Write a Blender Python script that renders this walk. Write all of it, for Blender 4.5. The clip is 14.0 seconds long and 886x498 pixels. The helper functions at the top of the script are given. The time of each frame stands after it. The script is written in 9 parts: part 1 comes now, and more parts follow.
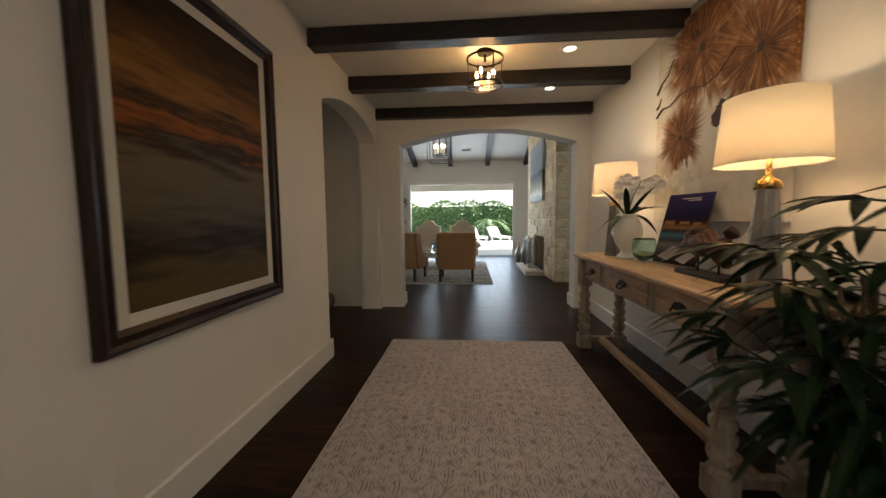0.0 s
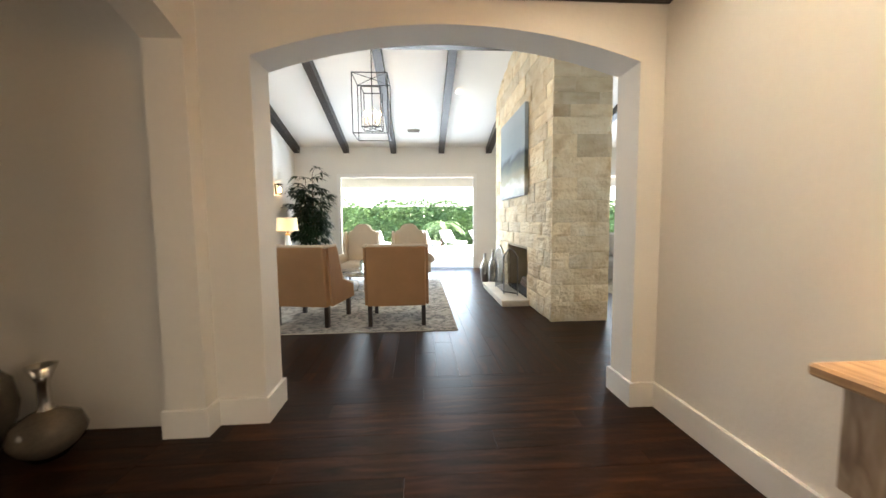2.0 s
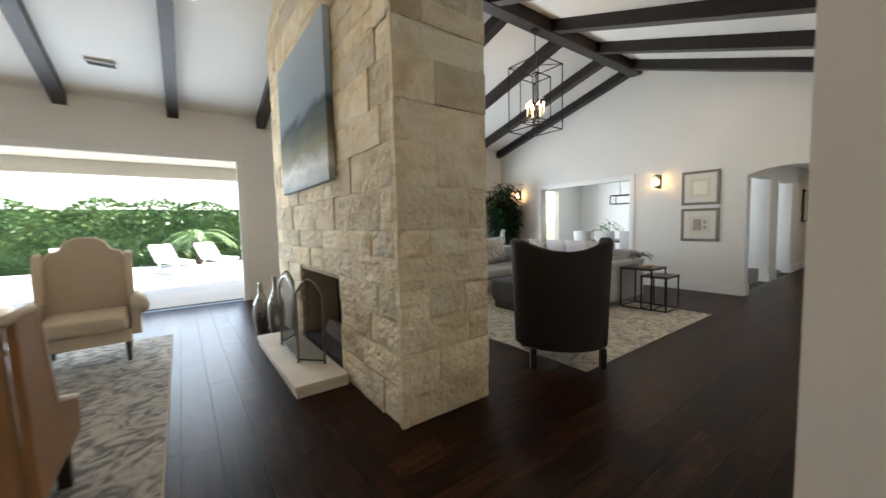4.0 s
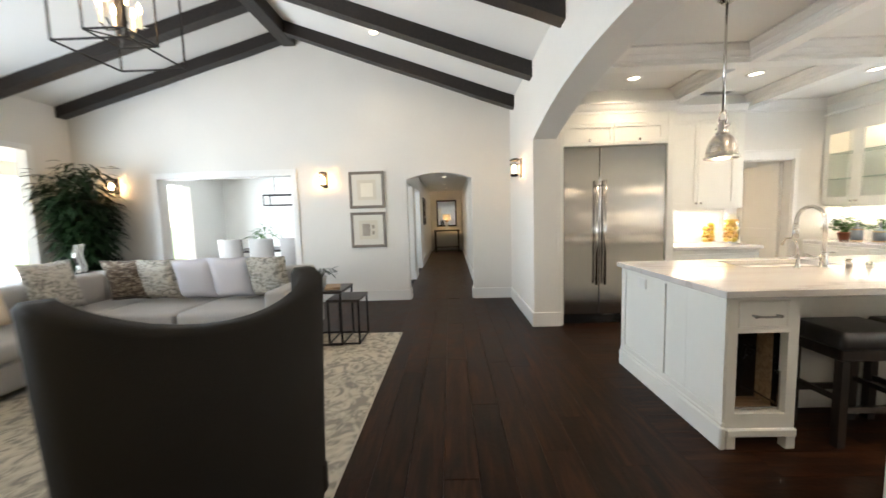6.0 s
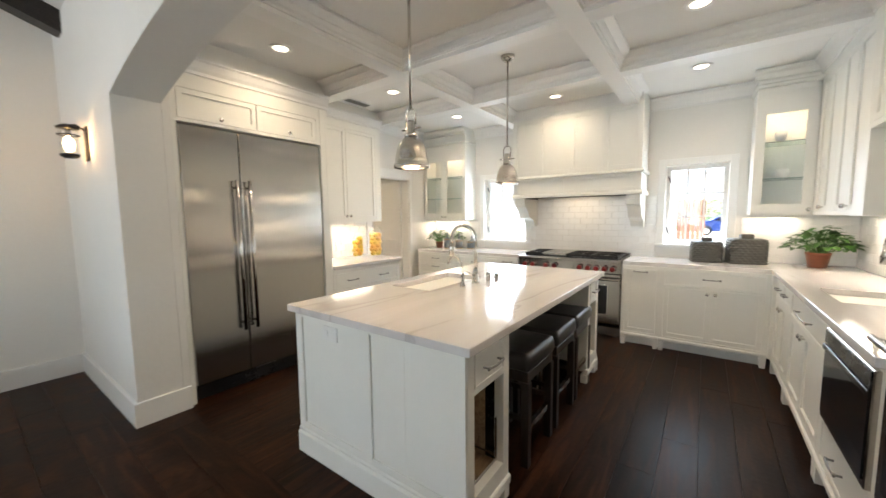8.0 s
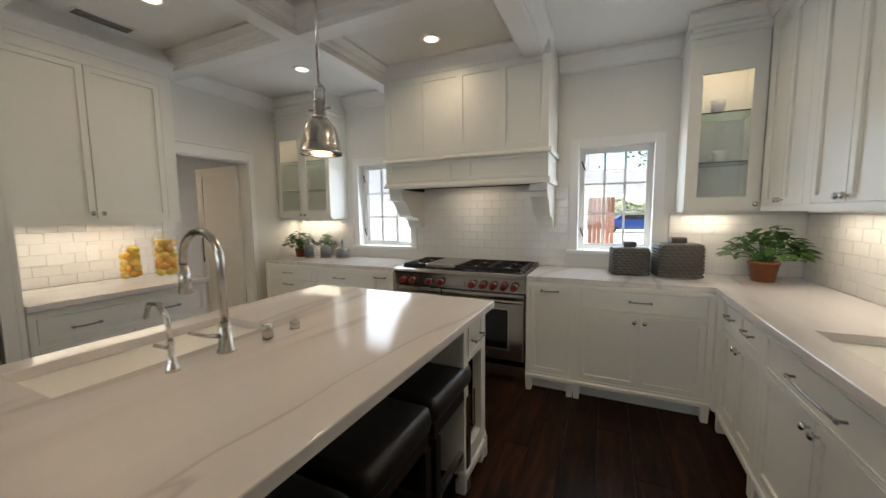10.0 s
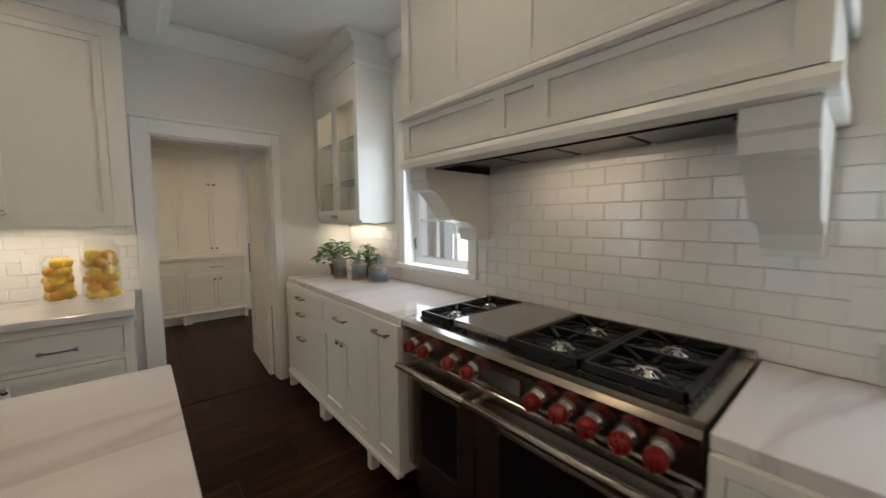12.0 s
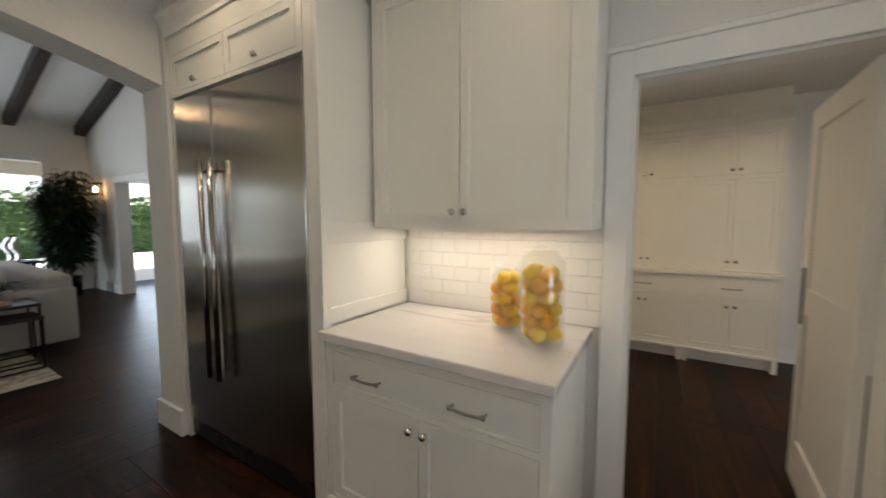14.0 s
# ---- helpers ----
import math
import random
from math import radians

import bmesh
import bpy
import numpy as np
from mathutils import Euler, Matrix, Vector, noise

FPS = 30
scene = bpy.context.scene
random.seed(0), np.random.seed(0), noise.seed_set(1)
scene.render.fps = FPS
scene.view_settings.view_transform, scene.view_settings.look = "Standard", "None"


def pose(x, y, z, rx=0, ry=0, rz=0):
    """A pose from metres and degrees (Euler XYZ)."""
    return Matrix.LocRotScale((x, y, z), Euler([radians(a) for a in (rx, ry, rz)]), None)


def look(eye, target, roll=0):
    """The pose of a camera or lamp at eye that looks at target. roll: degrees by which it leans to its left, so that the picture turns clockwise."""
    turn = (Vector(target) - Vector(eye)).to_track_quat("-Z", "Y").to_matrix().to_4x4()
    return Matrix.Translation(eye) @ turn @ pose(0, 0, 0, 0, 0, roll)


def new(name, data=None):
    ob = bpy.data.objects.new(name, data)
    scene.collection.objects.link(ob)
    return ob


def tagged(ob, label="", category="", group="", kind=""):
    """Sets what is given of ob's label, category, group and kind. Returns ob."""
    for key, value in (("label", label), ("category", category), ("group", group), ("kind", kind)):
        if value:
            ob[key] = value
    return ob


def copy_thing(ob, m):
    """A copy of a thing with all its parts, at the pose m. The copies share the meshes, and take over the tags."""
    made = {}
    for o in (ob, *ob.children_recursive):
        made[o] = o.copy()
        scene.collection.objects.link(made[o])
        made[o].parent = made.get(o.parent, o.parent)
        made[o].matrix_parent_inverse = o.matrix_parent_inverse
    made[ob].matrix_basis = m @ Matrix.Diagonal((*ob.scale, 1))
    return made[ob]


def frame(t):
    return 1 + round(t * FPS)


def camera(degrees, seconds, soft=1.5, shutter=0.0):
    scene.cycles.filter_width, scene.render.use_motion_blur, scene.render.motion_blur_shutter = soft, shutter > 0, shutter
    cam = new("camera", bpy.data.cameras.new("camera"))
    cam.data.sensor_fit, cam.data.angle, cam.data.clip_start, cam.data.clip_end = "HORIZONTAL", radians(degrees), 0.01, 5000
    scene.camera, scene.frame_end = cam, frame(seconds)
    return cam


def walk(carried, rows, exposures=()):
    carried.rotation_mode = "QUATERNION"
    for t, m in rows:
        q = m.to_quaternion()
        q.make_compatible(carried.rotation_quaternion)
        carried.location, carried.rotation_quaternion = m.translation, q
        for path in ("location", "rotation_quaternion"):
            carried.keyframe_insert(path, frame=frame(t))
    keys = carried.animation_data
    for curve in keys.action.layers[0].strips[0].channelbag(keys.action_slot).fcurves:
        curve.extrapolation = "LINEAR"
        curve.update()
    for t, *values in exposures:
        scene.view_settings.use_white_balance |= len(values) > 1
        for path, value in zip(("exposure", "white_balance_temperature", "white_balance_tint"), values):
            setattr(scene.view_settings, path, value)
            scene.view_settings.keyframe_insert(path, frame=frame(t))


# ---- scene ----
cam = camera(101.9, 14.0, shutter=0.25)
EXPOSURES = [(0, 1.6), (0.5, 2.45), (1.0, 2.7), (1.5, 2.9), (2.2, 3.05), (4.5, 2.0), (5.0, 2.45), (7.0, 2.75), (7.5, 2.55), (9.0, 1.95), (11.3, 0.6), (12.0, 1.05), (12.5, 1.3), (13.5, 1.0), (14, 1.3)]
PATH = [
    (0, (0.851, 1.814, 1.27), (0.701, 3.802, 1.11), -0.6),
    (0.5, (0.851, 2.543, 1.292), (0.779, 4.535, 1.135), -0.7),
    (1, (0.839, 3.258, 1.284), (0.835, 5.251, 1.125), -0.3),
    (1.5, (0.853, 3.97, 1.287), (0.897, 5.963, 1.128), -0.4),
    (2, (0.875, 4.65, 1.309), (0.999, 6.64, 1.154), -0.6),
    (2.2, (0.895, 4.927, 1.317), (1.064, 6.914, 1.161), -0.6),
    (4.3, (1.63, 7.399, 1.314), (3.003, 8.847, 1.168), -1.4),
    (4.5, (1.765, 7.55, 1.326), (3.261, 8.869, 1.174), -1.4),
    (5, (2.132, 7.879, 1.348), (3.897, 8.807, 1.19), -1.8),
    (5.5, (2.549, 8.103, 1.345), (4.474, 8.617, 1.176), -1.8),
    (6, (3.008, 8.254, 1.361), (4.999, 8.303, 1.185), -1.7),
    (6.5, (3.44, 8.283, 1.372), (5.376, 7.82, 1.186), -1.5),
    (7, (3.786, 8.295, 1.399), (5.545, 7.361, 1.215), -1.1),
    (7.5, (4.042, 8.135, 1.394), (5.515, 6.794, 1.217), -0.8),
    (8, (4.22, 7.941, 1.435), (5.393, 6.331, 1.251), -0.6),
    (8.5, (4.342, 7.709, 1.454), (5.269, 5.946, 1.267), -0.7),
    (9, (4.353, 7.348, 1.448), (5.157, 5.527, 1.251), -0.6),
    (11.3, (4.417, 5.117, 1.383), (5.55, 3.479, 1.209), -0.6),
    (11.5, (4.488, 4.927, 1.39), (5.729, 3.369, 1.207), -0.6),
    (12, (4.736, 4.543, 1.397), (6.256, 3.254, 1.23), -0.4),
    (12.5, (5.089, 4.247, 1.407), (6.918, 3.455, 1.241), -0.3),
    (13, (5.5, 4.13, 1.393), (7.488, 3.966, 1.246), -0.1),
    (13.5, (5.91, 4.125, 1.393), (7.851, 4.589, 1.258), -0.3),
    (14, (6.266, 4.339, 1.403), (7.975, 5.367, 1.248), -0.0),
]
walk(cam, [(t, look(eye, target, roll)) for t, eye, target, roll in PATH], EXPOSURES)

# ---- world and light ----
world = bpy.data.worlds.new("world")
scene.world = world
world.use_nodes = True
sky = world.node_tree.nodes.new("ShaderNodeTexSky")
sky.sky_type, sky.sun_disc = "NISHITA", False
sky.sun_elevation, sky.sun_rotation = radians(52), radians(75)
world.node_tree.links.new(sky.outputs[0], world.node_tree.nodes["Background"].inputs[0])
world.node_tree.nodes["Background"].inputs[1].default_value = 0.15


def sun_lamp(strength, elevation, heading):
    d = bpy.data.lights.new("sun", "SUN")
    d.energy, d.angle, d.color = strength, radians(0.6), (1, 0.95, 0.87)
    ob = new("sun", d)
    ob.matrix_world = look((0, 0, 30), (-math.sin(heading) * math.cos(elevation), -math.cos(heading) * math.cos(elevation), 30 - math.sin(elevation)))
    return ob


sun_lamp(5.0, radians(52), radians(75))


LAMPS = 0.15   # how strong the lamps are beside the daylight


def area(name, place, target, sx, sy, watts, color=(1, 1, 1)):
    d = bpy.data.lights.new(name, "AREA")
    d.shape, d.size, d.size_y, d.energy, d.color = "RECTANGLE", sx, sy, watts * LAMPS, color
    if name == "downlight_beam":
        d.spread = radians(155)   # the lamp sits in its can
    ob = new(name, d)
    ob.matrix_world = look(place, target)
    return ob


def bulb(name, place, watts, radius=0.03, color=(1, 0.66, 0.34)):
    d = bpy.data.lights.new(name, "POINT")
    d.energy, d.shadow_soft_size, d.color = watts * LAMPS, radius, color
    ob = new(name, d)
    ob.location = place
    return ob


WARM, DAY = (1, 0.80, 0.56), (0.76, 0.88, 1)

# daylight standing in the openings, and two fill lamps where there is none
area("window_light", (0.55, 14.40, 1.3), (0.55, 8, 1.1), 3.4, 2.3, 260, DAY)
area("window_light", (5.9, 14.40, 1.3), (5.9, 8, 1.1), 3.0, 2.3, 260, DAY)
area("window_light", (10.6, 14.3, 1.3), (10.4, 9, 1.0), 2.6, 2.2, 260, DAY)
area("window_light", (6.66, 2.94, 1.53), (6.66, 6, 1.2), 0.66, 0.9, 22, DAY)
area("window_light", (4.3, 2.94, 1.53), (4.3, 6, 1.2), 0.66, 0.9, 22, DAY)
# added warm fill: the side room and the hall's back have solid walls here
area("window_light", (-3.9, 3.4, 1.4), (-1, 5.6, 1.2), 1.8, 1.5, 11, (1, 0.78, 0.55))
area("window_light", (1.0, -0.88, 1.7), (1.0, 4, 1.4), 1.8, 1.9, 48, (1, 0.88, 0.73))

# ---- materials ----


def nodes_of(name):
    m = bpy.data.materials.new(name)
    m.use_nodes = True
    t = m.node_tree
    return m, t.nodes, t.links, t.nodes["Principled BSDF"]


def mat(name, color, rough=0.5, metal=0.0, vary=0.06, scale=3.0, bump=0.02, fine=60.0, stretch=(1, 1, 1), spec=0.5, island=0.0, coat=0.0):
    """A painted, woven or metal surface: colour that drifts at a large and a fine scale, and a fine relief."""
    m, n, l, p = nodes_of(name)
    tc = n.new("ShaderNodeTexCoord")
    mp = n.new("ShaderNodeMapping")
    mp.inputs["Scale"].default_value = stretch
    l.new(tc.outputs["Object"], mp.inputs["Vector"])
    big, small = n.new("ShaderNodeTexNoise"), n.new("ShaderNodeTexNoise")
    big.inputs["Scale"].default_value, small.inputs["Scale"].default_value = scale, fine
    big.inputs["Detail"].default_value = small.inputs["Detail"].default_value = 4
    for t in (big, small):
        l.new(mp.outputs[0], t.inputs["Vector"])
    add = n.new("ShaderNodeMath")
    add.operation = "MULTIPLY_ADD"
    l.new(small.outputs["Fac"], add.inputs[0])
    add.inputs[1].default_value = 0.5
    l.new(big.outputs["Fac"], add.inputs[2])
    rng = n.new("ShaderNodeMapRange")
    rng.inputs["From Min"].default_value, rng.inputs["From Max"].default_value = 0.45, 1.05
    rng.inputs["To Min"].default_value, rng.inputs["To Max"].default_value = 1 - vary, 1 + vary
    l.new(add.outputs[0], rng.inputs["Value"])
    hsv = n.new("ShaderNodeHueSaturation")
    hsv.inputs["Color"].default_value = (*color, 1)
    val = rng.outputs[0]
    if island:
        oi = n.new("ShaderNodeObjectInfo")
        mr = n.new("ShaderNodeMapRange")
        mr.inputs["To Min"].default_value, mr.inputs["To Max"].default_value = 1 - island, 1 + island
        l.new(oi.outputs["Random"], mr.inputs["Value"])
        mu = n.new("ShaderNodeMath")
        mu.operation = "MULTIPLY"
        l.new(val, mu.inputs[0]), l.new(mr.outputs[0], mu.inputs[1])
        val = mu.outputs[0]
    l.new(val, hsv.inputs["Value"])
    l.new(hsv.outputs[0], p.inputs["Base Color"])
    p.inputs["Metallic"].default_value = metal
    p.inputs["Specular IOR Level"].default_value = spec
    p.inputs["Coat Weight"].default_value = coat
    rr = n.new("ShaderNodeMapRange")
    rr.inputs["From Min"].default_value, rr.inputs["From Max"].default_value = 0.45, 1.05
    rr.inputs["To Min"].default_value, rr.inputs["To Max"].default_value = max(rough - 0.06, 0.02), min(rough + 0.06, 1)
    l.new(add.outputs[0], rr.inputs["Value"])
    l.new(rr.outputs[0], p.inputs["Roughness"])
    if bump:
        b = n.new("ShaderNodeBump")
        b.inputs["Strength"].default_value, b.inputs["Distance"].default_value = min(bump * 10, 1), 0.004
        l.new(small.outputs["Fac"], b.inputs["Height"])
        l.new(b.outputs[0], p.inputs["Normal"])
    return m


def ramp_mat(name, stops, scale, stretch, rough, bump=0.3, distort=0.0, object_random=0.0, island_random=0.0, kind="noise", detail=6.0, spec=0.5, dist=0.004, fine=0.0):
    """Grain, veins or mottling: a noise drawn out along one way, through a colour ramp."""
    m, n, l, p = nodes_of(name)
    tc, mp = n.new("ShaderNodeTexCoord"), n.new("ShaderNodeMapping")
    mp.inputs["Scale"].default_value = stretch
    vec = tc.outputs["Object"]
    if object_random or island_random:
        src = n.new("ShaderNodeObjectInfo").outputs["Random"] if object_random else n.new("ShaderNodeNewGeometry").outputs["Random Per Island"]
        sc = n.new("ShaderNodeVectorMath")
        sc.operation = "SCALE"
        sc.inputs[0].default_value = (37, 19, 53)
        l.new(src, sc.inputs["Scale"])
        ad = n.new("ShaderNodeVectorMath")
        l.new(vec, ad.inputs[0]), l.new(sc.outputs[0], ad.inputs[1])
        vec = ad.outputs[0]
    l.new(vec, mp.inputs["Vector"])
    t = n.new("ShaderNodeTexNoise")
    t.inputs["Scale"].default_value, t.inputs["Detail"].default_value, t.inputs["Distortion"].default_value = scale, detail, distort
    l.new(mp.outputs[0], t.inputs["Vector"])
    r = n.new("ShaderNodeValToRGB")
    while len(r.color_ramp.elements) < len(stops):
        r.color_ramp.elements.new(0.5)
    for e, (at, c) in zip(r.color_ramp.elements, stops):
        e.position, e.color = at, (*c, 1)
    l.new(t.outputs["Fac"], r.inputs["Fac"])
    col = r.outputs[0]
    if object_random or island_random:
        hsv, mr = n.new("ShaderNodeHueSaturation"), n.new("ShaderNodeMapRange")
        k = object_random or island_random
        mr.inputs["To Min"].default_value, mr.inputs["To Max"].default_value = 1 - k, 1 + k
        l.new(src, mr.inputs["Value"])
        l.new(mr.outputs[0], hsv.inputs["Value"])
        l.new(col, hsv.inputs["Color"])
        col = hsv.outputs[0]
    l.new(col, p.inputs["Base Color"])
    rr = n.new("ShaderNodeMapRange")
    rr.inputs["To Min"].default_value, rr.inputs["To Max"].default_value = max(rough - 0.1, 0.03), min(rough + 0.1, 1)
    l.new(t.outputs["Fac"], rr.inputs["Value"])
    l.new(rr.outputs[0], p.inputs["Roughness"])
    p.inputs["Specular IOR Level"].default_value = spec
    h = t.outputs["Fac"]
    if fine:
        f = n.new("ShaderNodeTexNoise")
        f.inputs["Scale"].default_value, f.inputs["Detail"].default_value = fine, 5
        l.new(tc.outputs["Object"], f.inputs["Vector"])
        mx = n.new("ShaderNodeMath")
        l.new(h, mx.inputs[0]), l.new(f.outputs["Fac"], mx.inputs[1])
        h = mx.outputs[0]
    b = n.new("ShaderNodeBump")
    b.inputs["Strength"].default_value, b.inputs["Distance"].default_value = bump, dist
    l.new(h, b.inputs["Height"])
    l.new(b.outputs[0], p.inputs["Normal"])
    return m


def glow(name, color, strength):
    m, n, l, p = nodes_of(name)
    p.inputs["Base Color"].default_value = (0.8, 0.8, 0.8, 1)
    p.inputs["Emission Color"].default_value = (*color, 1)
    p.inputs["Emission Strength"].default_value = strength * LAMPS
    return m


def clear_glass(name, tint=(1, 1, 1), rough=0.0):
    m, n, l, p = nodes_of(name)
    p.inputs["Base Color"].default_value = (*tint, 1)
    p.inputs["Transmission Weight"].default_value, p.inputs["Roughness"].default_value, p.inputs["IOR"].default_value = 1, rough, 1.45
    return m


WALL = mat("wall_plaster", (0.76, 0.74, 0.70), 0.85, vary=0.03, scale=1.3, fine=35, bump=0.03, spec=0.25)
CEIL = mat("ceiling_paint", (0.78, 0.77, 0.74), 0.9, vary=0.02, scale=1.0, fine=40, bump=0.02, spec=0.2)
TRIM = mat("trim_paint", (0.80, 0.79, 0.765), 0.45, vary=0.02, scale=2, fine=30, bump=0.01)
CAB = mat("cabinet_paint", (0.80, 0.79, 0.74), 0.38, vary=0.02, scale=2, fine=25, bump=0.008)
FLOOR = ramp_mat("dark_oak", [(0.28, (0.0060, 0.0022, 0.0010)), (0.5, (0.0200, 0.0074, 0.0033)), (0.72, (0.050, 0.0188, 0.0080))], 2.2, (1.2, 9, 9), 0.35, bump=0.25, distort=0.6, object_random=0.42, spec=0.10, fine=30)
FLOOR_REST = ramp_mat("dark_oak_joined", [(0.28, (0.0060, 0.0022, 0.0010)), (0.5, (0.0200, 0.0074, 0.0033)), (0.72, (0.050, 0.0188, 0.0080))], 2.2, (3, 3, 9), 0.35, bump=0.25, distort=0.6, island_random=0.42, spec=0.10, fine=30)
SUBFLOOR = mat("floor_joint", (0.008, 0.005, 0.004), 0.8, bump=0)
BEAM = ramp_mat("stained_beam", [(0.3, (0.006, 0.004, 0.003)), (0.6, (0.018, 0.011, 0.008)), (0.8, (0.035, 0.022, 0.016))], 5, (0.6, 6, 6), 0.42, bump=0.6, distort=1.2, dist=0.01)
STONE = ramp_mat("limestone", [(0.25, (0.55, 0.41, 0.24)), (0.45, (0.72, 0.60, 0.40)), (0.62, (0.79, 0.69, 0.51)), (0.8, (0.84, 0.77, 0.63))], 2.6, (1, 1, 1.6), 0.85, bump=0.9, distort=0.7, object_random=0.16, dist=0.03, fine=26, spec=0.3)
MORTAR = mat("mortar", (0.42, 0.34, 0.23), 0.95, vary=0.15, fine=40, bump=0.06)
HEARTH = mat("hearth_slab", (0.66, 0.60, 0.50), 0.7, vary=0.1, fine=25, bump=0.04)
QUARTZ = ramp_mat("white_quartzite", [(0.40, (0.66, 0.63, 0.61)), (0.425, (0.51, 0.475, 0.455)), (0.45, (0.64, 0.61, 0.595)), (0.6, (0.69, 0.665, 0.65)), (0.75, (0.64, 0.61, 0.60))], 1.0, (2.6, 0.32, 1), 0.08, bump=0.0, distort=0.7, detail=4)
STEEL = mat("brushed_steel", (0.47, 0.445, 0.41), 0.19, 1.0, vary=0.02, scale=0.6, fine=8, bump=0.0, stretch=(0.3, 0.3, 14))
steel_node = STEEL.node_tree.nodes["Principled BSDF"]
steel_node.inputs["Anisotropic"].default_value = 0.85
steel_tangent = STEEL.node_tree.nodes.new("ShaderNodeTangent")
steel_tangent.direction_type, steel_tangent.axis = "RADIAL", "Z"
STEEL.node_tree.links.new(steel_tangent.outputs[0], steel_node.inputs["Tangent"])
CHROME = mat("nickel", (0.62, 0.60, 0.56), 0.2, 1.0, vary=0.03, bump=0)
PEWTER = mat("pewter", (0.30, 0.29, 0.27), 0.3, 1.0, vary=0.05, bump=0)
IRON = mat("black_iron", (0.018, 0.016, 0.015), 0.5, 0.6, vary=0.2, bump=0.02)
BLACK = mat("black_enamel", (0.012, 0.012, 0.013), 0.25, vary=0.1, bump=0)
HOODSTEEL = mat("dark_hood_steel", (0.022, 0.019, 0.018), 0.22, 0.6, vary=0.1, bump=0)
OVENGLASS = mat("oven_glass", (0.006, 0.006, 0.007), 0.05, vary=0.05, bump=0)
LEATHER = mat("black_leather", (0.016, 0.014, 0.014), 0.33, vary=0.2, scale=4, fine=180, bump=0.05)
DARKWOOD = ramp_mat("espresso_wood", [(0.3, (0.008, 0.005, 0.004)), (0.7, (0.028, 0.017, 0.012))], 6, (6, 6, 0.8), 0.35, bump=0.2)
OAK = ramp_mat("limed_oak", [(0.3, (0.26, 0.16, 0.09)), (0.5, (0.42, 0.28, 0.16)), (0.75, (0.56, 0.41, 0.26))], 4, (9, 0.9, 9), 0.55, bump=0.35, distort=0.8)
OAKGREY = ramp_mat("weathered_oak", [(0.3, (0.20, 0.15, 0.11)), (0.55, (0.36, 0.29, 0.22)), (0.78, (0.52, 0.45, 0.36))], 5, (6, 6, 1.2), 0.65, bump=0.4, distort=0.9)
RED = mat("red_knob", (0.21, 0.006, 0.005), 0.28, vary=0.08, bump=0)
TILE = mat("white_tile", (0.80, 0.78, 0.75), 0.16, vary=0.03, scale=3, fine=14, bump=0.015, island=0.015)
GROUT = mat("grout", (0.68, 0.65, 0.60), 0.9, vary=0.1, bump=0.02)
BULB = glow("warm_bulb", (1, 0.60, 0.26), 110)
CANLIGHT = glow("downlight", (1, 0.86, 0.66), 9)
GLASS = clear_glass("clear_glass")


def thin_glass(name, tint):
    """Blown glass so thin that light goes straight through it, with a clear gloss."""
    m, n, l, p = nodes_of(name)
    tr, gl, mx = n.new("ShaderNodeBsdfTransparent"), n.new("ShaderNodeBsdfGlossy"), n.new("ShaderNodeMixShader")
    tr.inputs["Color"].default_value = (*tint, 1)
    gl.inputs["Roughness"].default_value = 0.03
    mx.inputs[0].default_value = 0.08
    l.new(tr.outputs[0], mx.inputs[1]), l.new(gl.outputs[0], mx.inputs[2])
    l.new(mx.outputs[0], n["Material Output"].inputs["Surface"])
    return m


THIN_GLASS = thin_glass("thin_clear_glass", (0.98, 0.985, 0.98))
GREENGLASS = clear_glass("green_glass", (0.70, 0.89, 0.86), 0.02)
LEAF = mat("leaf", (0.055, 0.13, 0.022), 0.42, vary=0.35, scale=8, fine=30, bump=0.02)
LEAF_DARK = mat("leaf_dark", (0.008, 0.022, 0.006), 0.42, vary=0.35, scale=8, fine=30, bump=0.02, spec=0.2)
LEAF_OUT = mat("hedge_leaf", (0.12, 0.20, 0.065), 0.5, vary=0.4, scale=3, fine=20, bump=0.02)
BARK = mat("bark", (0.12, 0.08, 0.05), 0.9, vary=0.3, fine=30, bump=0.08)

# ---- builders ----


def part(name, bm, material, parent=None, label="", smooth=False):
    me = bpy.data.meshes.new(name)
    bm.to_mesh(me)
    bm.free()
    me.materials.append(material)
    if smooth:
        me.polygons.foreach_set("use_smooth", [True] * len(me.polygons))
    ob = new(name, me)
    if parent is not None:
        ob.parent = parent
        ob.matrix_parent_inverse = parent.matrix_world.inverted()
    return tagged(ob, label)


def thing(name, at=(0, 0, 0), rz=0, label="", category="", group="", kind=""):
    ob = new(name)
    ob.empty_display_size = 0.1
    ob.matrix_world = pose(*at, 0, 0, rz)
    bpy.context.view_layer.update()
    return tagged(ob, label, category, group, kind)


def sub(name, bm, material, parent, label="", smooth=False):
    """A mesh under a thing, its coordinates counted from the thing's own origin."""
    ob = part(name, bm, material, None, label, smooth)
    ob.parent = parent
    return ob


def box(x0, x1, y0, y1, z0, z1, bevel=0.0, bm=None, seg=1):
    b = bmesh.new()
    bmesh.ops.create_cube(b, size=1)
    for v in b.verts:
        v.co = (x0 if v.co.x < 0 else x1, y0 if v.co.y < 0 else y1, z0 if v.co.z < 0 else z1)
    if bevel:
        bmesh.ops.bevel(b, geom=list(b.edges), offset=bevel, segments=seg, affect="EDGES", profile=0.5)
    return join(bm, b)


def join(bm, b):
    if bm is None:
        return b
    me = bpy.data.meshes.new("tmp")
    b.to_mesh(me)
    b.free()
    bm.from_mesh(me)
    bpy.data.meshes.remove(me)
    return bm


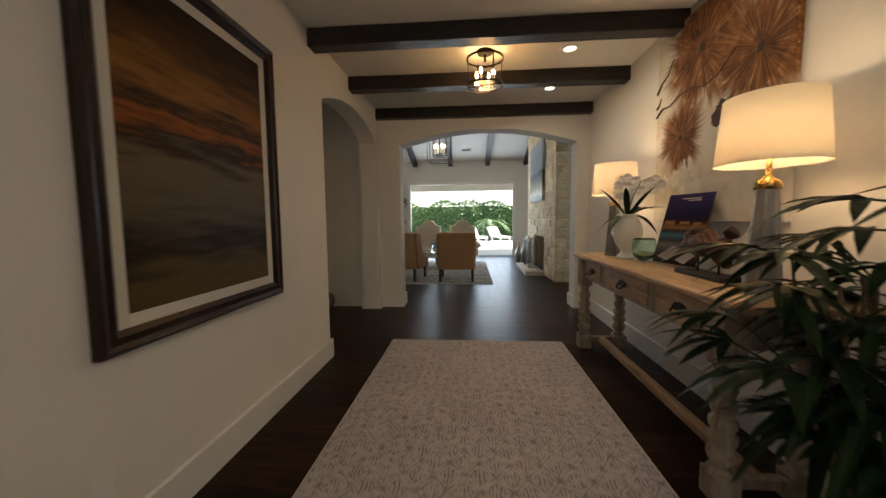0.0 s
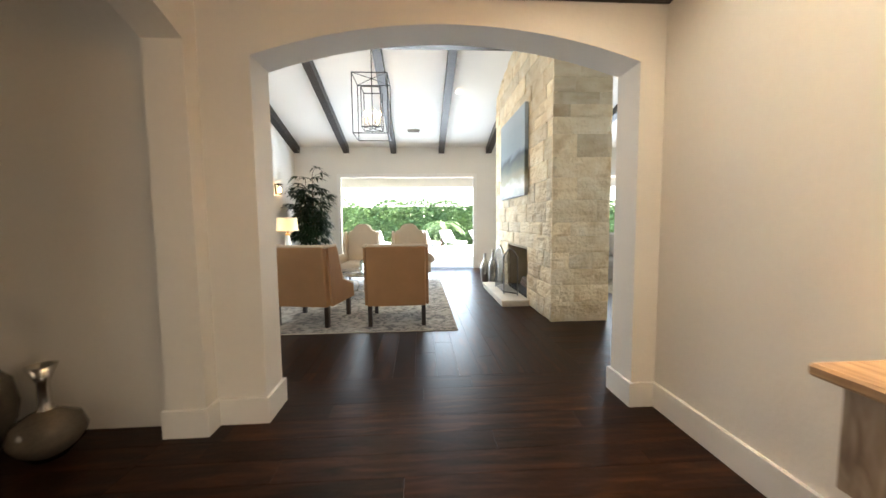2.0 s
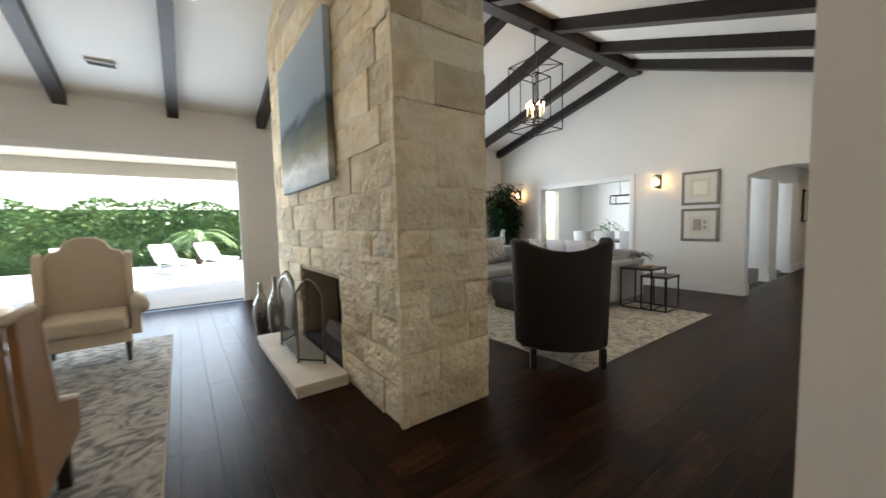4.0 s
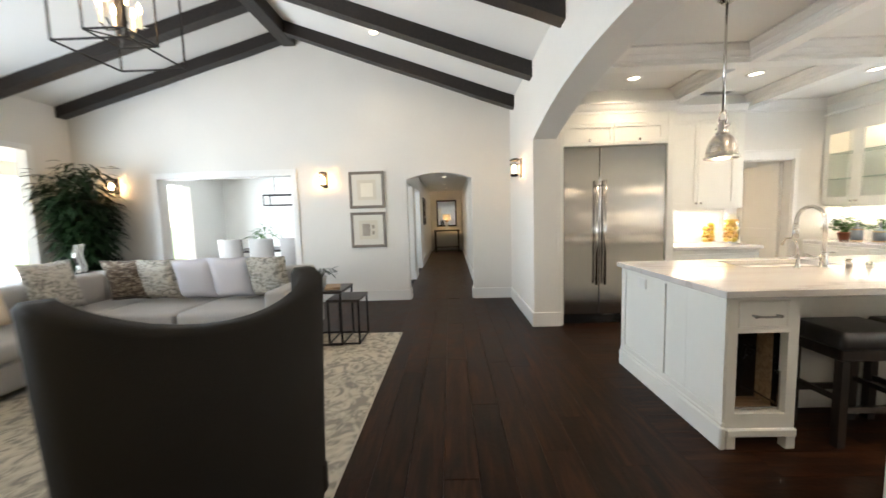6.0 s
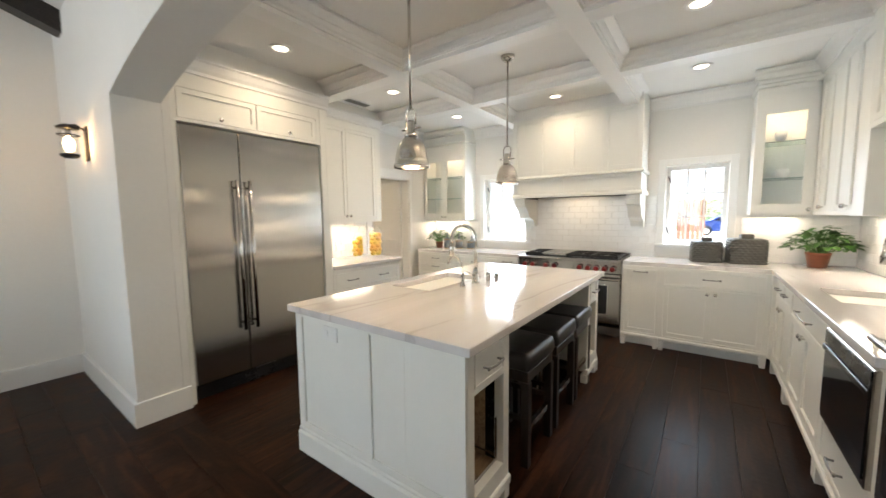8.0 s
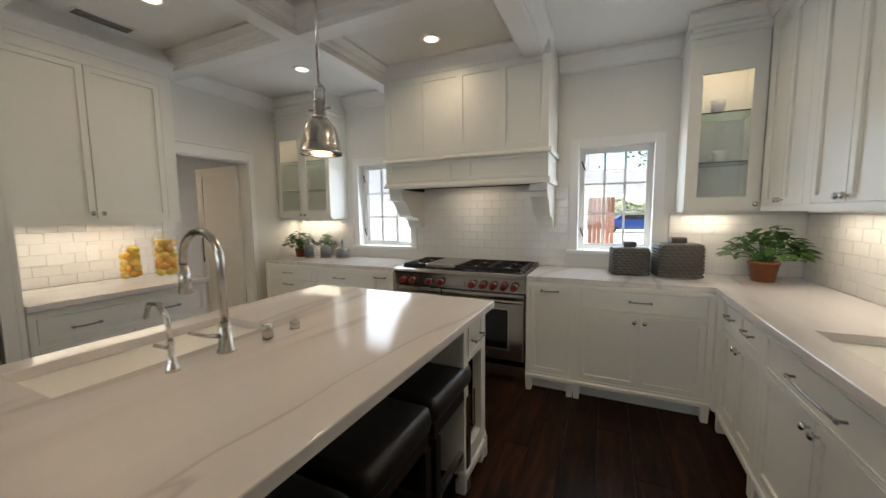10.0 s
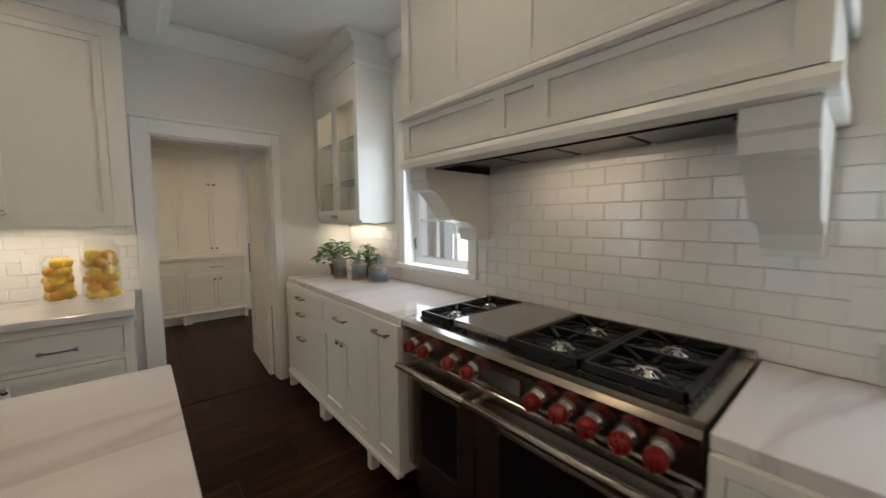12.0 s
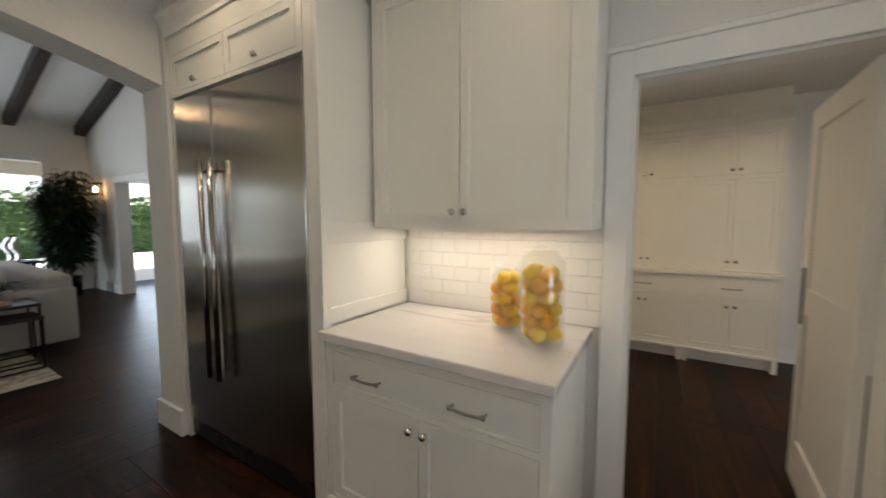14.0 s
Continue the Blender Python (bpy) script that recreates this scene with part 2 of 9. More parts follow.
def lathe(profile, n=24, at=(0, 0, 0), bm=None, caps=True):
    """A turned shape from (radius, height) pairs."""
    b = bmesh.new()
    rings = []
    for r, z in profile:
        rings.append([b.verts.new((at[0] + r * math.cos(2 * math.pi * i / n), at[1] + r * math.sin(2 * math.pi * i / n), at[2] + z)) for i in range(n)])
    for a, c in zip(rings, rings[1:]):
        for i in range(n):
            b.faces.new((a[i], a[(i + 1) % n], c[(i + 1) % n], c[i]))
    if caps:
        b.faces.new(rings[0][::-1])
        b.faces.new(rings[-1])
    bmesh.ops.recalc_face_normals(b, faces=b.faces)
    return join(bm, b)


def tube(points, r, n=10, bm=None, taper=None):
    """A round bar along a line of points."""
    b = bmesh.new()
    pts = [Vector(p) for p in points]
    rings = []
    up = None
    for i, p in enumerate(pts):
        d = (pts[min(i + 1, len(pts) - 1)] - pts[max(i - 1, 0)]).normalized()
        if up is None:
            up = d.orthogonal().normalized()
        up = (up - d * up.dot(d)).normalized()
        side = d.cross(up)
        rr = r if taper is None else r + (taper - r) * i / max(len(pts) - 1, 1)
        rings.append([b.verts.new(p + rr * (math.cos(2 * math.pi * k / n) * up + math.sin(2 * math.pi * k / n) * side)) for k in range(n)])
    for a, c in zip(rings, rings[1:]):
        for k in range(n):
            b.faces.new((a[k], a[(k + 1) % n], c[(k + 1) % n], c[k]))
    b.faces.new(rings[0][::-1])
    b.faces.new(rings[-1])
    bmesh.ops.recalc_face_normals(b, faces=b.faces)
    return join(bm, b)


def prism(outline, axis, a, c, bm=None, bevel=0.0):
    """A plane outline drawn out along an axis from a to c. outline: pairs in the other two axes, in xyz order."""
    b = bmesh.new()
    def put(u, v, w):
        return {"x": (w, u, v), "y": (u, w, v), "z": (u, v, w)}[axis]
    lo = [b.verts.new(put(u, v, a)) for u, v in outline]
    hi = [b.verts.new(put(u, v, c)) for u, v in outline]
    n = len(outline)
    b.faces.new(lo), b.faces.new(hi[::-1])
    for i in range(n):
        b.faces.new((lo[i], hi[i], hi[(i + 1) % n], lo[(i + 1) % n]))
    bmesh.ops.recalc_face_normals(b, faces=b.faces)
    if bevel:
        bmesh.ops.bevel(b, geom=list(b.edges), offset=bevel, segments=1, affect="EDGES")
    return join(bm, b)


def arch_line(u0, u1, spring, rise, n=20, power=2.0):
    """Points of a low arch from (u0, spring) over its crown to (u1, spring)."""
    out = []
    for i in range(n + 1):
        s = -1 + 2 * i / n
        out.append(((u0 + u1) / 2 + s * (u1 - u0) / 2, spring + rise * (1 - abs(s) ** power) ** (1 if power <= 2 else 0.8)))
    return out


def arch_wall(axis, a, c, u0, u1, top, holes, bm=None):
    """A wall from u0 to u1 along its plane, between a and c across, with holes (h0, h1, sill, outline over the head)."""
    b = bm or bmesh.new()
    cur = u0
    for h0, h1, sill, head in sorted(holes):
        prism([(cur, 0), (h0, 0), (h0, top), (cur, top)], axis, a, c, b)
        prism([(h0, top)] + list(head) + [(h1, top)], axis, a, c, b)
        if sill > 0:
            prism([(h0, 0), (h1, 0), (h1, sill), (h0, sill)], axis, a, c, b)
        cur = h1
    if cur < u1:
        prism([(cur, 0), (u1, 0), (u1, top), (cur, top)], axis, a, c, b)
    return b


def structure(name, bm, material, label="", smooth=False):
    return tagged(part(name, bm, material, None, label, smooth), kind="structure")

# ---- structure ----
XW, XE, YS, YN = -2.42, 8.94, 7.27, 14.52      # great room
HX0, HX1 = -0.46, 2.5                           # entry hall
KX0, KX1, KY0, KY1 = 3.05, 8.0, 2.97, 6.95      # kitchen


def square_head(u0, u1, z):
    return [(u0, z), (u1, z)]


# south wall of the great room, with the hall's arch and the kitchen's arch
structure("wall_south", arch_wall("y", 7.0, YS, XW - 0.2, XE + 0.2, 3.5, [
    (-0.15, 2.33, 0, arch_line(-0.15, 2.33, 2.335, 0.205)),
    (3.81, 7.33, 0, arch_line(3.81, 7.33, 2.235, 0.245, 28))]), WALL, "warm white plaster wall with two low arches")
structure("wall_south_return", box(7.33, 8.0, KY1, 6.998, 0, 2.75), WALL)
structure("wall_south_pier", box(2.62, 3.81, KY1, 6.998, 0, 2.75), WALL)
structure("wall_west", box(XW - 0.2, XW, YS, YN, 0, 4.6), WALL)
structure("wall_north", arch_wall("y", YN, YN + 0.2, XW - 0.2, XE + 0.2, 3.45, [
    (-1.27, 2.37, 0, square_head(-1.27, 2.37, 2.53)), (4.3, 8.32, 0, square_head(4.3, 8.32, 2.56))]), WALL, "plaster wall with two wide openings to the garden")
structure("wall_east", arch_wall("x", XE, XE + 0.2, YS, YN, 4.75, [
    (7.9, 8.97, 0, arch_line(7.9, 8.97, 1.99, 0.10, 14)), (10.86, 13.1, 0, square_head(10.86, 13.1, 2.12))]), WALL, "white gable wall with an arched passage")
GR = [(YS - 0.27, 3.03), (10.75, 4.36), (YN + 0.2, 3.24)]
structure("ceiling_great_room", prism(GR + [(y, z + 0.25) for y, z in reversed(GR)], "x", XW - 0.2, XE + 0.2), CEIL, "vaulted white ceiling")
# entry hall
HT = 2.83
structure("wall_hall_west", arch_wall("x", -0.69, HX0, -1.0, 6.998, 3.2, [
    (5.02, 6.87, 0, arch_line(5.02, 6.87, 2.36, 0.185, 18))]), WALL, "plaster hall wall with a side arch")
structure("wall_hall_east", box(HX1, HX1 + 0.12, -1.0, 6.998, 0, 3.2), WALL)
structure("wall_hall_back", box(-0.69, HX1 + 0.12, -1.2, -1.0, 0, 3.2), WALL)
structure("ceiling_hall", box(-0.69, HX1 + 0.12, -1.2, 6.998, HT, HT + 0.2), CEIL)
# side room
structure("wall_side_north", box(-4.4, -0.692, 7.07, 7.25, 0, 3.2), WALL)
structure("wall_side_west", box(-4.6, -4.4, 0.5, 7.25, 0, 3.2), WALL)
structure("wall_side_south", box(-4.4, -0.692, 0.5, 0.7, 0, 3.2), WALL)
structure("ceiling_side", box(-4.6, -0.692, 0.5, 7.07, 2.97, 3.17), CEIL)
# kitchen
KT = 2.76
structure("wall_kitchen_west", box(KX0 - 0.2, KX0, KY0 - 0.2, KY1, 0, KT), WALL)
structure("wall_kitchen_south", arch_wall("y", KY0 - 0.2, KY0, KX0, KX1, KT, [
    (4.03, 4.61, 1.08, square_head(4.03, 4.61, 1.98)), (6.33, 7.02, 1.06, square_head(6.33, 7.02, 1.98))]), WALL, "painted kitchen wall with two casement windows")
structure("wall_kitchen_east", arch_wall("x", KX1, KX1 + 0.12, KY0 - 0.2, 6.998, KT, [
    (3.66, 4.45, 0, square_head(3.66, 4.45, 2.0))]), WALL)
structure("ceiling_kitchen", box(KX0 - 0.2, KX1 + 0.12, KY0 - 0.2, 6.998, KT, KT + 0.2), CEIL)
# butler's pantry
structure("wall_pantry_east", box(11.0, 11.2, 1.5, 6.9, 0, 2.7), WALL)
structure("wall_pantry_north", box(8.125, 11.0, 5.6, 5.75, 0, 2.7), WALL)
structure("wall_pantry_south", box(8.125, 11.0, 1.5, 1.65, 0, 2.7), WALL)
structure("ceiling_pantry", box(8.125, 11.2, 1.5, 5.75, 2.6, 2.75), CEIL)
# passage beyond the east wall
structure("wall_passage_south", box(XE + 0.2, 17.8, 7.65, 7.8, 0, 2.6), WALL)
structure("wall_passage_north", arch_wall("y", 9.08, 9.22, XE + 0.2, 17.8, 2.6, [(9.6, 10.9, 0, square_head(9.6, 10.9, 2.05)), (11.5, 12.7, 0, square_head(11.5, 12.7, 2.05))]), WALL)
structure("wall_passage_end", box(17.8, 18.0, 7.65, 9.22, 0, 2.6), WALL)
structure("ceiling_passage", box(XE + 0.2, 18.0, 7.65, 9.22, 2.42, 2.62), CEIL)
# dining room
structure("wall_dining_east", box(13.2, 13.4, 9.22, 14.9, 0, 3.0), WALL)
structure("wall_dining_north", arch_wall("y", 14.72, 14.9, XE + 0.2, 13.2, 3.0, [(9.5, 11.9, 0, square_head(9.5, 11.9, 2.3))]), WALL)
structure("ceiling_dining", box(XE + 0.2, 13.4, 9.22, 14.9, 2.75, 2.95), CEIL)
structure("floor_base", box(-4.6, 18.0, -1.2, 14.9, -0.2, -0.012), SUBFLOOR, "dark joints under the boards")

# ---- kitchen cabinets ----


def panel_front(w, h, z, kind):
    """A shaker front lying in x 0..w, y 0..0.02, from height z."""
    g = 0.003
    x0, x1, z0, z1 = g, w - g, z + g, z + h - g
    s = 0.055 if kind == "door" else 0.012
    if w < 0.2 and kind == "door":
        s = 0.04
    b = box(x0, x1, 0, 0.02, z0, z1)
    d = 0.013 if kind == "door" else 0.005
    face = [f for f in b.faces if f.normal.y < -0.9]
    if not face:
        b.normal_update()
        face = [f for f in b.faces if f.normal.y < -0.9]
    bmesh.ops.inset_region(b, faces=face, thickness=s)
    bmesh.ops.inset_region(b, faces=face, thickness=0.0012)
    for v in face[0].verts:
        v.co.y += d
    b.normal_update()
    return b


def grid_slab(xs, ys, z0, z1, skip):
    """A slab in one piece over a grid, but for the cells in skip."""
    b = bmesh.new()
    lo = {(i, j): b.verts.new((x, y, z0)) for i, x in enumerate(xs) for j, y in enumerate(ys)}
    hi = {(i, j): b.verts.new((x, y, z1)) for i, x in enumerate(xs) for j, y in enumerate(ys)}
    on = {(i, j) for i in range(len(xs) - 1) for j in range(len(ys) - 1)} - set(skip)
    for i, j in on:
        b.faces.new((hi[i, j], hi[i + 1, j], hi[i + 1, j + 1], hi[i, j + 1]))
        b.faces.new((lo[i, j], lo[i, j + 1], lo[i + 1, j + 1], lo[i + 1, j]))
        for di, dj, p, q in ((0, -1, (i, j), (i + 1, j)), (1, 0, (i + 1, j), (i + 1, j + 1)), (0, 1, (i + 1, j + 1), (i, j + 1)), (-1, 0, (i, j + 1), (i, j))):
            if (i + di, j + dj) not in on:
                b.faces.new((lo[p], lo[q], hi[q], hi[p]))
    bmesh.ops.delete(b, geom=[v for v in b.verts if not v.link_faces], context="VERTS")
    b.normal_update()
    sharp = [e for e in b.edges if len(e.link_faces) == 2 and e.calc_face_angle() > 1]
    bmesh.ops.bevel(b, geom=sharp, offset=0.003, segments=1, affect="EDGES")
    return b


def pull_mesh(length, vertical=False):
    h = length / 2
    pts = [(-h, 0, 0), (-h, -0.028, 0.001), (-h * 0.6, -0.031, -0.001), (0, -0.033, -0.002), (h * 0.6, -0.031, -0.001), (h, -0.028, 0.001), (h, 0, 0)]
    b = tube(pts, 0.0055, 8)
    for s in (-h, h):
        box(s - 0.009, s + 0.009, -0.033, -0.022, -0.009, 0.009, 0.003, b)
    return b


def knob_mesh():
    b = lathe([(0.004, 0), (0.006, 0.004), (0.006, 0.014), (0.015, 0.018), (0.017, 0.024), (0.012, 0.031), (0.002, 0.033)], 14)
    bmesh.ops.rotate(b, verts=b.verts, matrix=Matrix.Rotation(radians(90), 3, "X"))
    return b


def move(b, x, y, z):
    bmesh.ops.translate(b, verts=b.verts, vec=(x, y, z))
    return b


def cabinet(name, label, at, rz, w, depth, z0, z1, fronts, feet=True, base_trim=True, glass=False, group="kitchen cabinets", paint=None):
    """A cabinet whose face looks along its own -y. fronts: (kind, x0, x1, z0, z1, hardware, hx, hz)."""
    paint = paint or CAB
    ob = thing(name, at, rz, label, "cabinet", group)
    b = box(0.001, w - 0.001, 0.02, depth, z0, z1)
    xs = sorted({0, w, *[f[1] for f in fronts], *[f[2] for f in fronts]})
    zs = sorted({z0, z1, *[f[3] for f in fronts], *[f[4] for f in fronts]})
    rails = []
    for xa, xb in zip(xs, xs[1:]):
        for za, zb in zip(zs, zs[1:]):
            cx, cz = (xa + xb) / 2, (za + zb) / 2
            if not any(f[1] < cx < f[2] and f[3] < cz < f[4] for f in fronts) and xb - xa > 1e-4 and zb - za > 1e-4:
                rails.append((xa, xb, za, zb))
    sub("body", b, paint, ob)
    for xa, xb, za, zb in rails:
        sub("face_frame", box(xa, xb, 0, 0.0195, za, zb), paint, ob)
    for kind, x0, x1, za, zb, hw, hx, hz in fronts:
        d = sub("door" if kind == "door" else "drawer", move(panel_front(x1 - x0, zb - za, za, kind), x0, 0, 0), paint, ob)
        if hw == "knob":
            sub("knob", move(knob_mesh(), hx, 0, hz), CHROME, d, "polished nickel knob", True)
        elif hw:
            sub("pull", move(pull_mesh(hw), hx, 0, hz), PEWTER, d, "pewter bar pull", True)
    if base_trim:
        sub("base_moulding", box(-0.003, w + 0.003, -0.014, 0.03, z0 - 0.012, z0 + 0.022, 0.006), paint, ob)
    if feet:
        for x in (0.0, w - 0.05):
            sub("foot", prism([(x, z0 - 0.012), (x + 0.05, z0 - 0.012), (x + 0.045, 0.0), (x + 0.005, 0.0)], "y", -0.008, 0.045), paint, ob)
        sub("toe_board", box(0, w, 0.08, 0.1, 0.0, z0), paint, ob)
    return ob


BZ0, BZ1 = 0.115, 0.88


def base_drawer_doors(w):
    m, c = 0.035, w / 2
    return [("drawer", m, w - m, 0.70, 0.85, 0.13, c, 0.785), ("door", m, c, 0.155, 0.68, "knob", c - 0.032, 0.64), ("door", c, w - m, 0.155, 0.68, "knob", c + 0.032, 0.64)]


def base_three_drawers(w):
    m = 0.035
    return [("drawer", m, w - m, 0.72, 0.85, 0.12, w / 2, 0.80), ("drawer", m, w - m, 0.57, 0.70, 0.12, w / 2, 0.675), ("drawer", m, w - m, 0.155, 0.55, 0.12, w / 2, 0.485)]


def base_pullout(w):
    return [("door", 0.03, w - 0.03, 0.155, 0.845, min(0.12, w - 0.12), w / 2, 0.82)]


FY = 3.62
cabinet("base_cabinet", "white shaker base cabinet with three drawers beside the pantry door", (7.85, FY, 0), 180, 0.71, 0.63, BZ0, BZ1, base_three_drawers(0.71))
cabinet("base_cabinet", "white shaker base cabinet with a drawer over two doors", (7.14, FY, 0), 180, 0.70, 0.63, BZ0, BZ1, base_drawer_doors(0.70))
cabinet("base_cabinet", "narrow white pull-out cabinet beside the range", (6.44, FY, 0), 180, 0.27, 0.63, BZ0, BZ1, base_pullout(0.27), feet=False)
cabinet("base_cabinet", "white pull-out cabinet beside the range under the worktop", (4.93, FY, 0), 180, 0.36, 0.63, BZ0, BZ1, base_pullout(0.36))
cabinet("base_cabinet", "white shaker base cabinet with a wide drawer over two doors", (4.57, FY, 0), 180, 0.86, 0.63, BZ0, BZ1, base_drawer_doors(0.86))
WX = 3.68
c1 = base_drawer_doors(0.64)
c1[0:1] = [("drawer", 0.035, 0.31, 0.72, 0.845, 0.1, 0.17, 0.785), ("drawer", 0.33, 0.605, 0.72, 0.845, 0.1, 0.47, 0.785)]
cabinet("base_cabinet", "white corner base cabinet with two small drawers over doors", (WX, 3.68, 0), 90, 0.64, 0.62, BZ0, BZ1, c1)
c2 = base_drawer_doors(0.98)
c2[0] = ("drawer", 0.035, 0.945, 0.69, 0.845, 0.34, 0.49, 0.77)
cabinet("sink_cabinet", "white prep-sink cabinet with a long pewter towel pull", (WX, 4.32, 0), 90, 0.98, 0.62, BZ0, BZ1, c2)
cabinet("base_cabinet", "white cabinet with a low drawer under the microwave", (WX, 5.30, 0), 90, 0.744, 0.62, BZ0, BZ1, [("drawer", 0.035, 0.709, 0.155, 0.37, 0.13, 0.35, 0.27)])
# pantry-side cabinet and uppers
cabinet("base_cabinet", "white shaker cabinet with two pulls on one drawer", (7.35, 5.605, 0), -90, 1.005, 0.62, BZ0, BZ1,
        [("drawer", 0.035, 0.97, 0.67, 0.83, 0.13, 0.25, 0.745), ("door", 0.035, 0.5025, 0.155, 0.645, "knob", 0.470, 0.595), ("door", 0.5025, 0.97, 0.155, 0.645, "knob", 0.535, 0.595)])
sub("pull", move(pull_mesh(0.13), 0.72, 0, 0.745), PEWTER, [o for o in scene.objects if o.name.startswith("drawer")][-1], "pewter bar pull", True)


def upper(label, at, rz, w, depth, z0, z1, doors, knob_z, knobs):
    fr = []
    for (a, c), kx in zip(doors, knobs):
        fr.append(("door", a, c, z0 + 0.035, z1 - 0.09, "knob", kx, knob_z))
    o = cabinet("wall_cabinet", label, at, rz, w, depth, z0, z1, fr, feet=False, base_trim=False)
    return o


def crown(name, pts_axis, a, c, face, sign, z1, drop=0.10, out=0.07, material=None):
    """A stepped cornice along an axis from a to c, against a face, running out towards sign."""
    o = [(face, z1), (face + sign * out, z1), (face + sign * out, z1 - 0.018), (face + sign * out * 0.75, z1 - 0.03), (face + sign * out * 0.45, z1 - drop * 0.6), (face + sign * out * 0.2, z1 - drop * 0.8), (face + sign * 0.012, z1 - drop * 0.86), (face + sign * 0.012, z1 - drop), (face, z1 - drop)]
    return structure(name, prism(o, pts_axis, a, c), material or TRIM, "white stepped cornice")


upper("white two-door wall cabinet over the lemon jars", (7.69, 5.61, 0), -90, 1.055, 0.30, 1.37, 2.56, [(0.035, 0.50), (0.50, 0.965)], 1.443, [0.47, 0.53])
upper("white two-door wall cabinet on the sink side", (3.44, 3.35, 0), 90, 0.62, 0.38, 1.41, 2.66, [(0.05, 0.31), (0.31, 0.57)], 1.475, [0.285, 0.335])
upper("white two-door wall cabinet on the sink side", (3.44, 3.97, 0), 90, 0.66, 0.38, 1.41, 2.66, [(0.03, 0.33), (0.33, 0.63)], 1.475, [0.305, 0.355])
upper("short white wall cabinet over the prep sink", (3.44, 4.63, 0), 90, 1.37, 0.38, 1.93, 2.66, [(0.03, 0.685), (0.685, 1.34)], 2.02, [0.655, 0.715])


def glass_cabinet(label, x0, x1, y1, z0, z1, panes):
    ob = thing("glass_cabinet", (x1, y1, 0), 180, label, "cabinet", "glass wall cabinets")
    w, d, t = x1 - x0, y1 - KY0 - 0.002, 0.02
    for nm, xa, xb, ya, za, zb in (("side_panel", 0, t, 0.02, z0, z1), ("side_panel", w - t, w, 0.02, z0, z1), ("floor_panel", t, w - t, 0.02, z0, z0 + t), ("top_panel", t, w - t, 0.02, z1 - t, z1), ("back_panel", t, w - t, d - 0.012, z0 + t, z1 - t)):
        sub(nm, box(xa, xb, ya, d, za, zb), CAB, ob)
    pw = w / panes
    for i in range(panes):
        a, s, zt = i * pw, 0.075 if panes == 1 else 0.055, z1 - 0.12
        b = box(a, a + s, 0, 0.02, z0 + 0.02, z1)
        box(a + pw - s, a + pw, 0, 0.02, z0 + 0.02, z1, 0.0, b), box(a + s, a + pw - s, 0, 0.02, z0 + 0.02, z0 + 0.10, 0, b), box(a + s, a + pw - s, 0, 0.02, zt - 0.06, z1, 0, b)
        dr = sub("door", b, CAB, ob)
        g = sub("pane", box(a + s, a + pw - s, 0.009, 0.012, z0 + 0.10, zt - 0.06), GLASS, dr)
        g.visible_shadow = False
        sub("knob", move(knob_mesh(), a + (pw - 0.03 if i == 0 else 0.03), 0, z0 + 0.05), CHROME, dr, "", True)
    for k in (1, 2):
        sub("glass_shelf", box(t, w - t, 0.04, d - 0.015, z0 + k * (z1 - z0 - 0.1) / 3, z0 + 0.008 + k * (z1 - z0 - 0.1) / 3), GREENGLASS, ob)
    sub("cornice", box(-0.02, w + 0.02, -0.03, d, z1 + 0.06, z1 + 0.10, 0.012), CAB, ob)
    sub("frieze", box(0, w, 0, d, z1 + 0.001, KT - 0.003), CAB, ob)
    sub("crown_moulding", prism([(0, KT - 0.10), (-0.02, KT - 0.09), (-0.035, KT - 0.05), (-0.06, KT - 0.03), (-0.06, KT - 0.004), (0, KT - 0.004)], "x", -0.03 if panes == 1 else 0.0, w), CAB, ob)
    area("cabinet_light", (x0 + w / 2, y1 - 0.12, z1 - 0.03), (x0 + w / 2, y1 - 0.13, z0), 0.2, 0.1, 2.4, WARM)
    return ob


glass_cabinet("white wall cabinet with two lit glass doors", 7.185, 7.98, 3.28, 1.37, 2.46, 2)
gc = glass_cabinet("white wall cabinet with one lit glass door", 3.44, 3.87, 3.33, 1.41, 2.53, 1)
for i, z in enumerate((1.75, 2.105)):
    cup = thing("cup", (3.64 + 0.03 * i, 3.17, z + 0.012), 20, "white china cup on a glass shelf", "cup", "china cups")
    sub("bowl", lathe([(0.03, 0.0), (0.034, 0.006), (0.045, 0.04), (0.048, 0.085), (0.045, 0.085), (0.04, 0.03), (0.0, 0.012)], 18, caps=False), TRIM, cup, "", True)
    sub("handle", tube([(0.045, 0, 0.07), (0.07, 0, 0.065), (0.072, 0, 0.035), (0.043, 0, 0.025)], 0.005, 8), TRIM, cup, "", True)

# ---- worktops ----
tagged(part("worktop", box(6.17, 7.872, KY0 + 0.012, 3.60, 0.88, 0.92, 0.004), QUARTZ), "polished white quartzite worktop beside the pantry door", "worktop")

SX0, SX1, SY0, SY1 = 3.24, 3.57, 4.48, 4.98
tagged(part("worktop", grid_slab((KX0 + 0.012, SX0, SX1, 3.71, 4.935), (KY0 + 0.012, 3.60, SY0, SY1, 6.044), 0.88, 0.92, {(1, 2), (3, 1), (3, 2), (3, 3)}), QUARTZ), "polished L-shaped quartzite worktop with an undermount sink", "worktop")
tagged(part("worktop", box(7.31, 7.985, 4.58, 5.611, 0.88, 0.92, 0.004), QUARTZ), "short quartzite worktop between fridge and pantry door", "worktop")


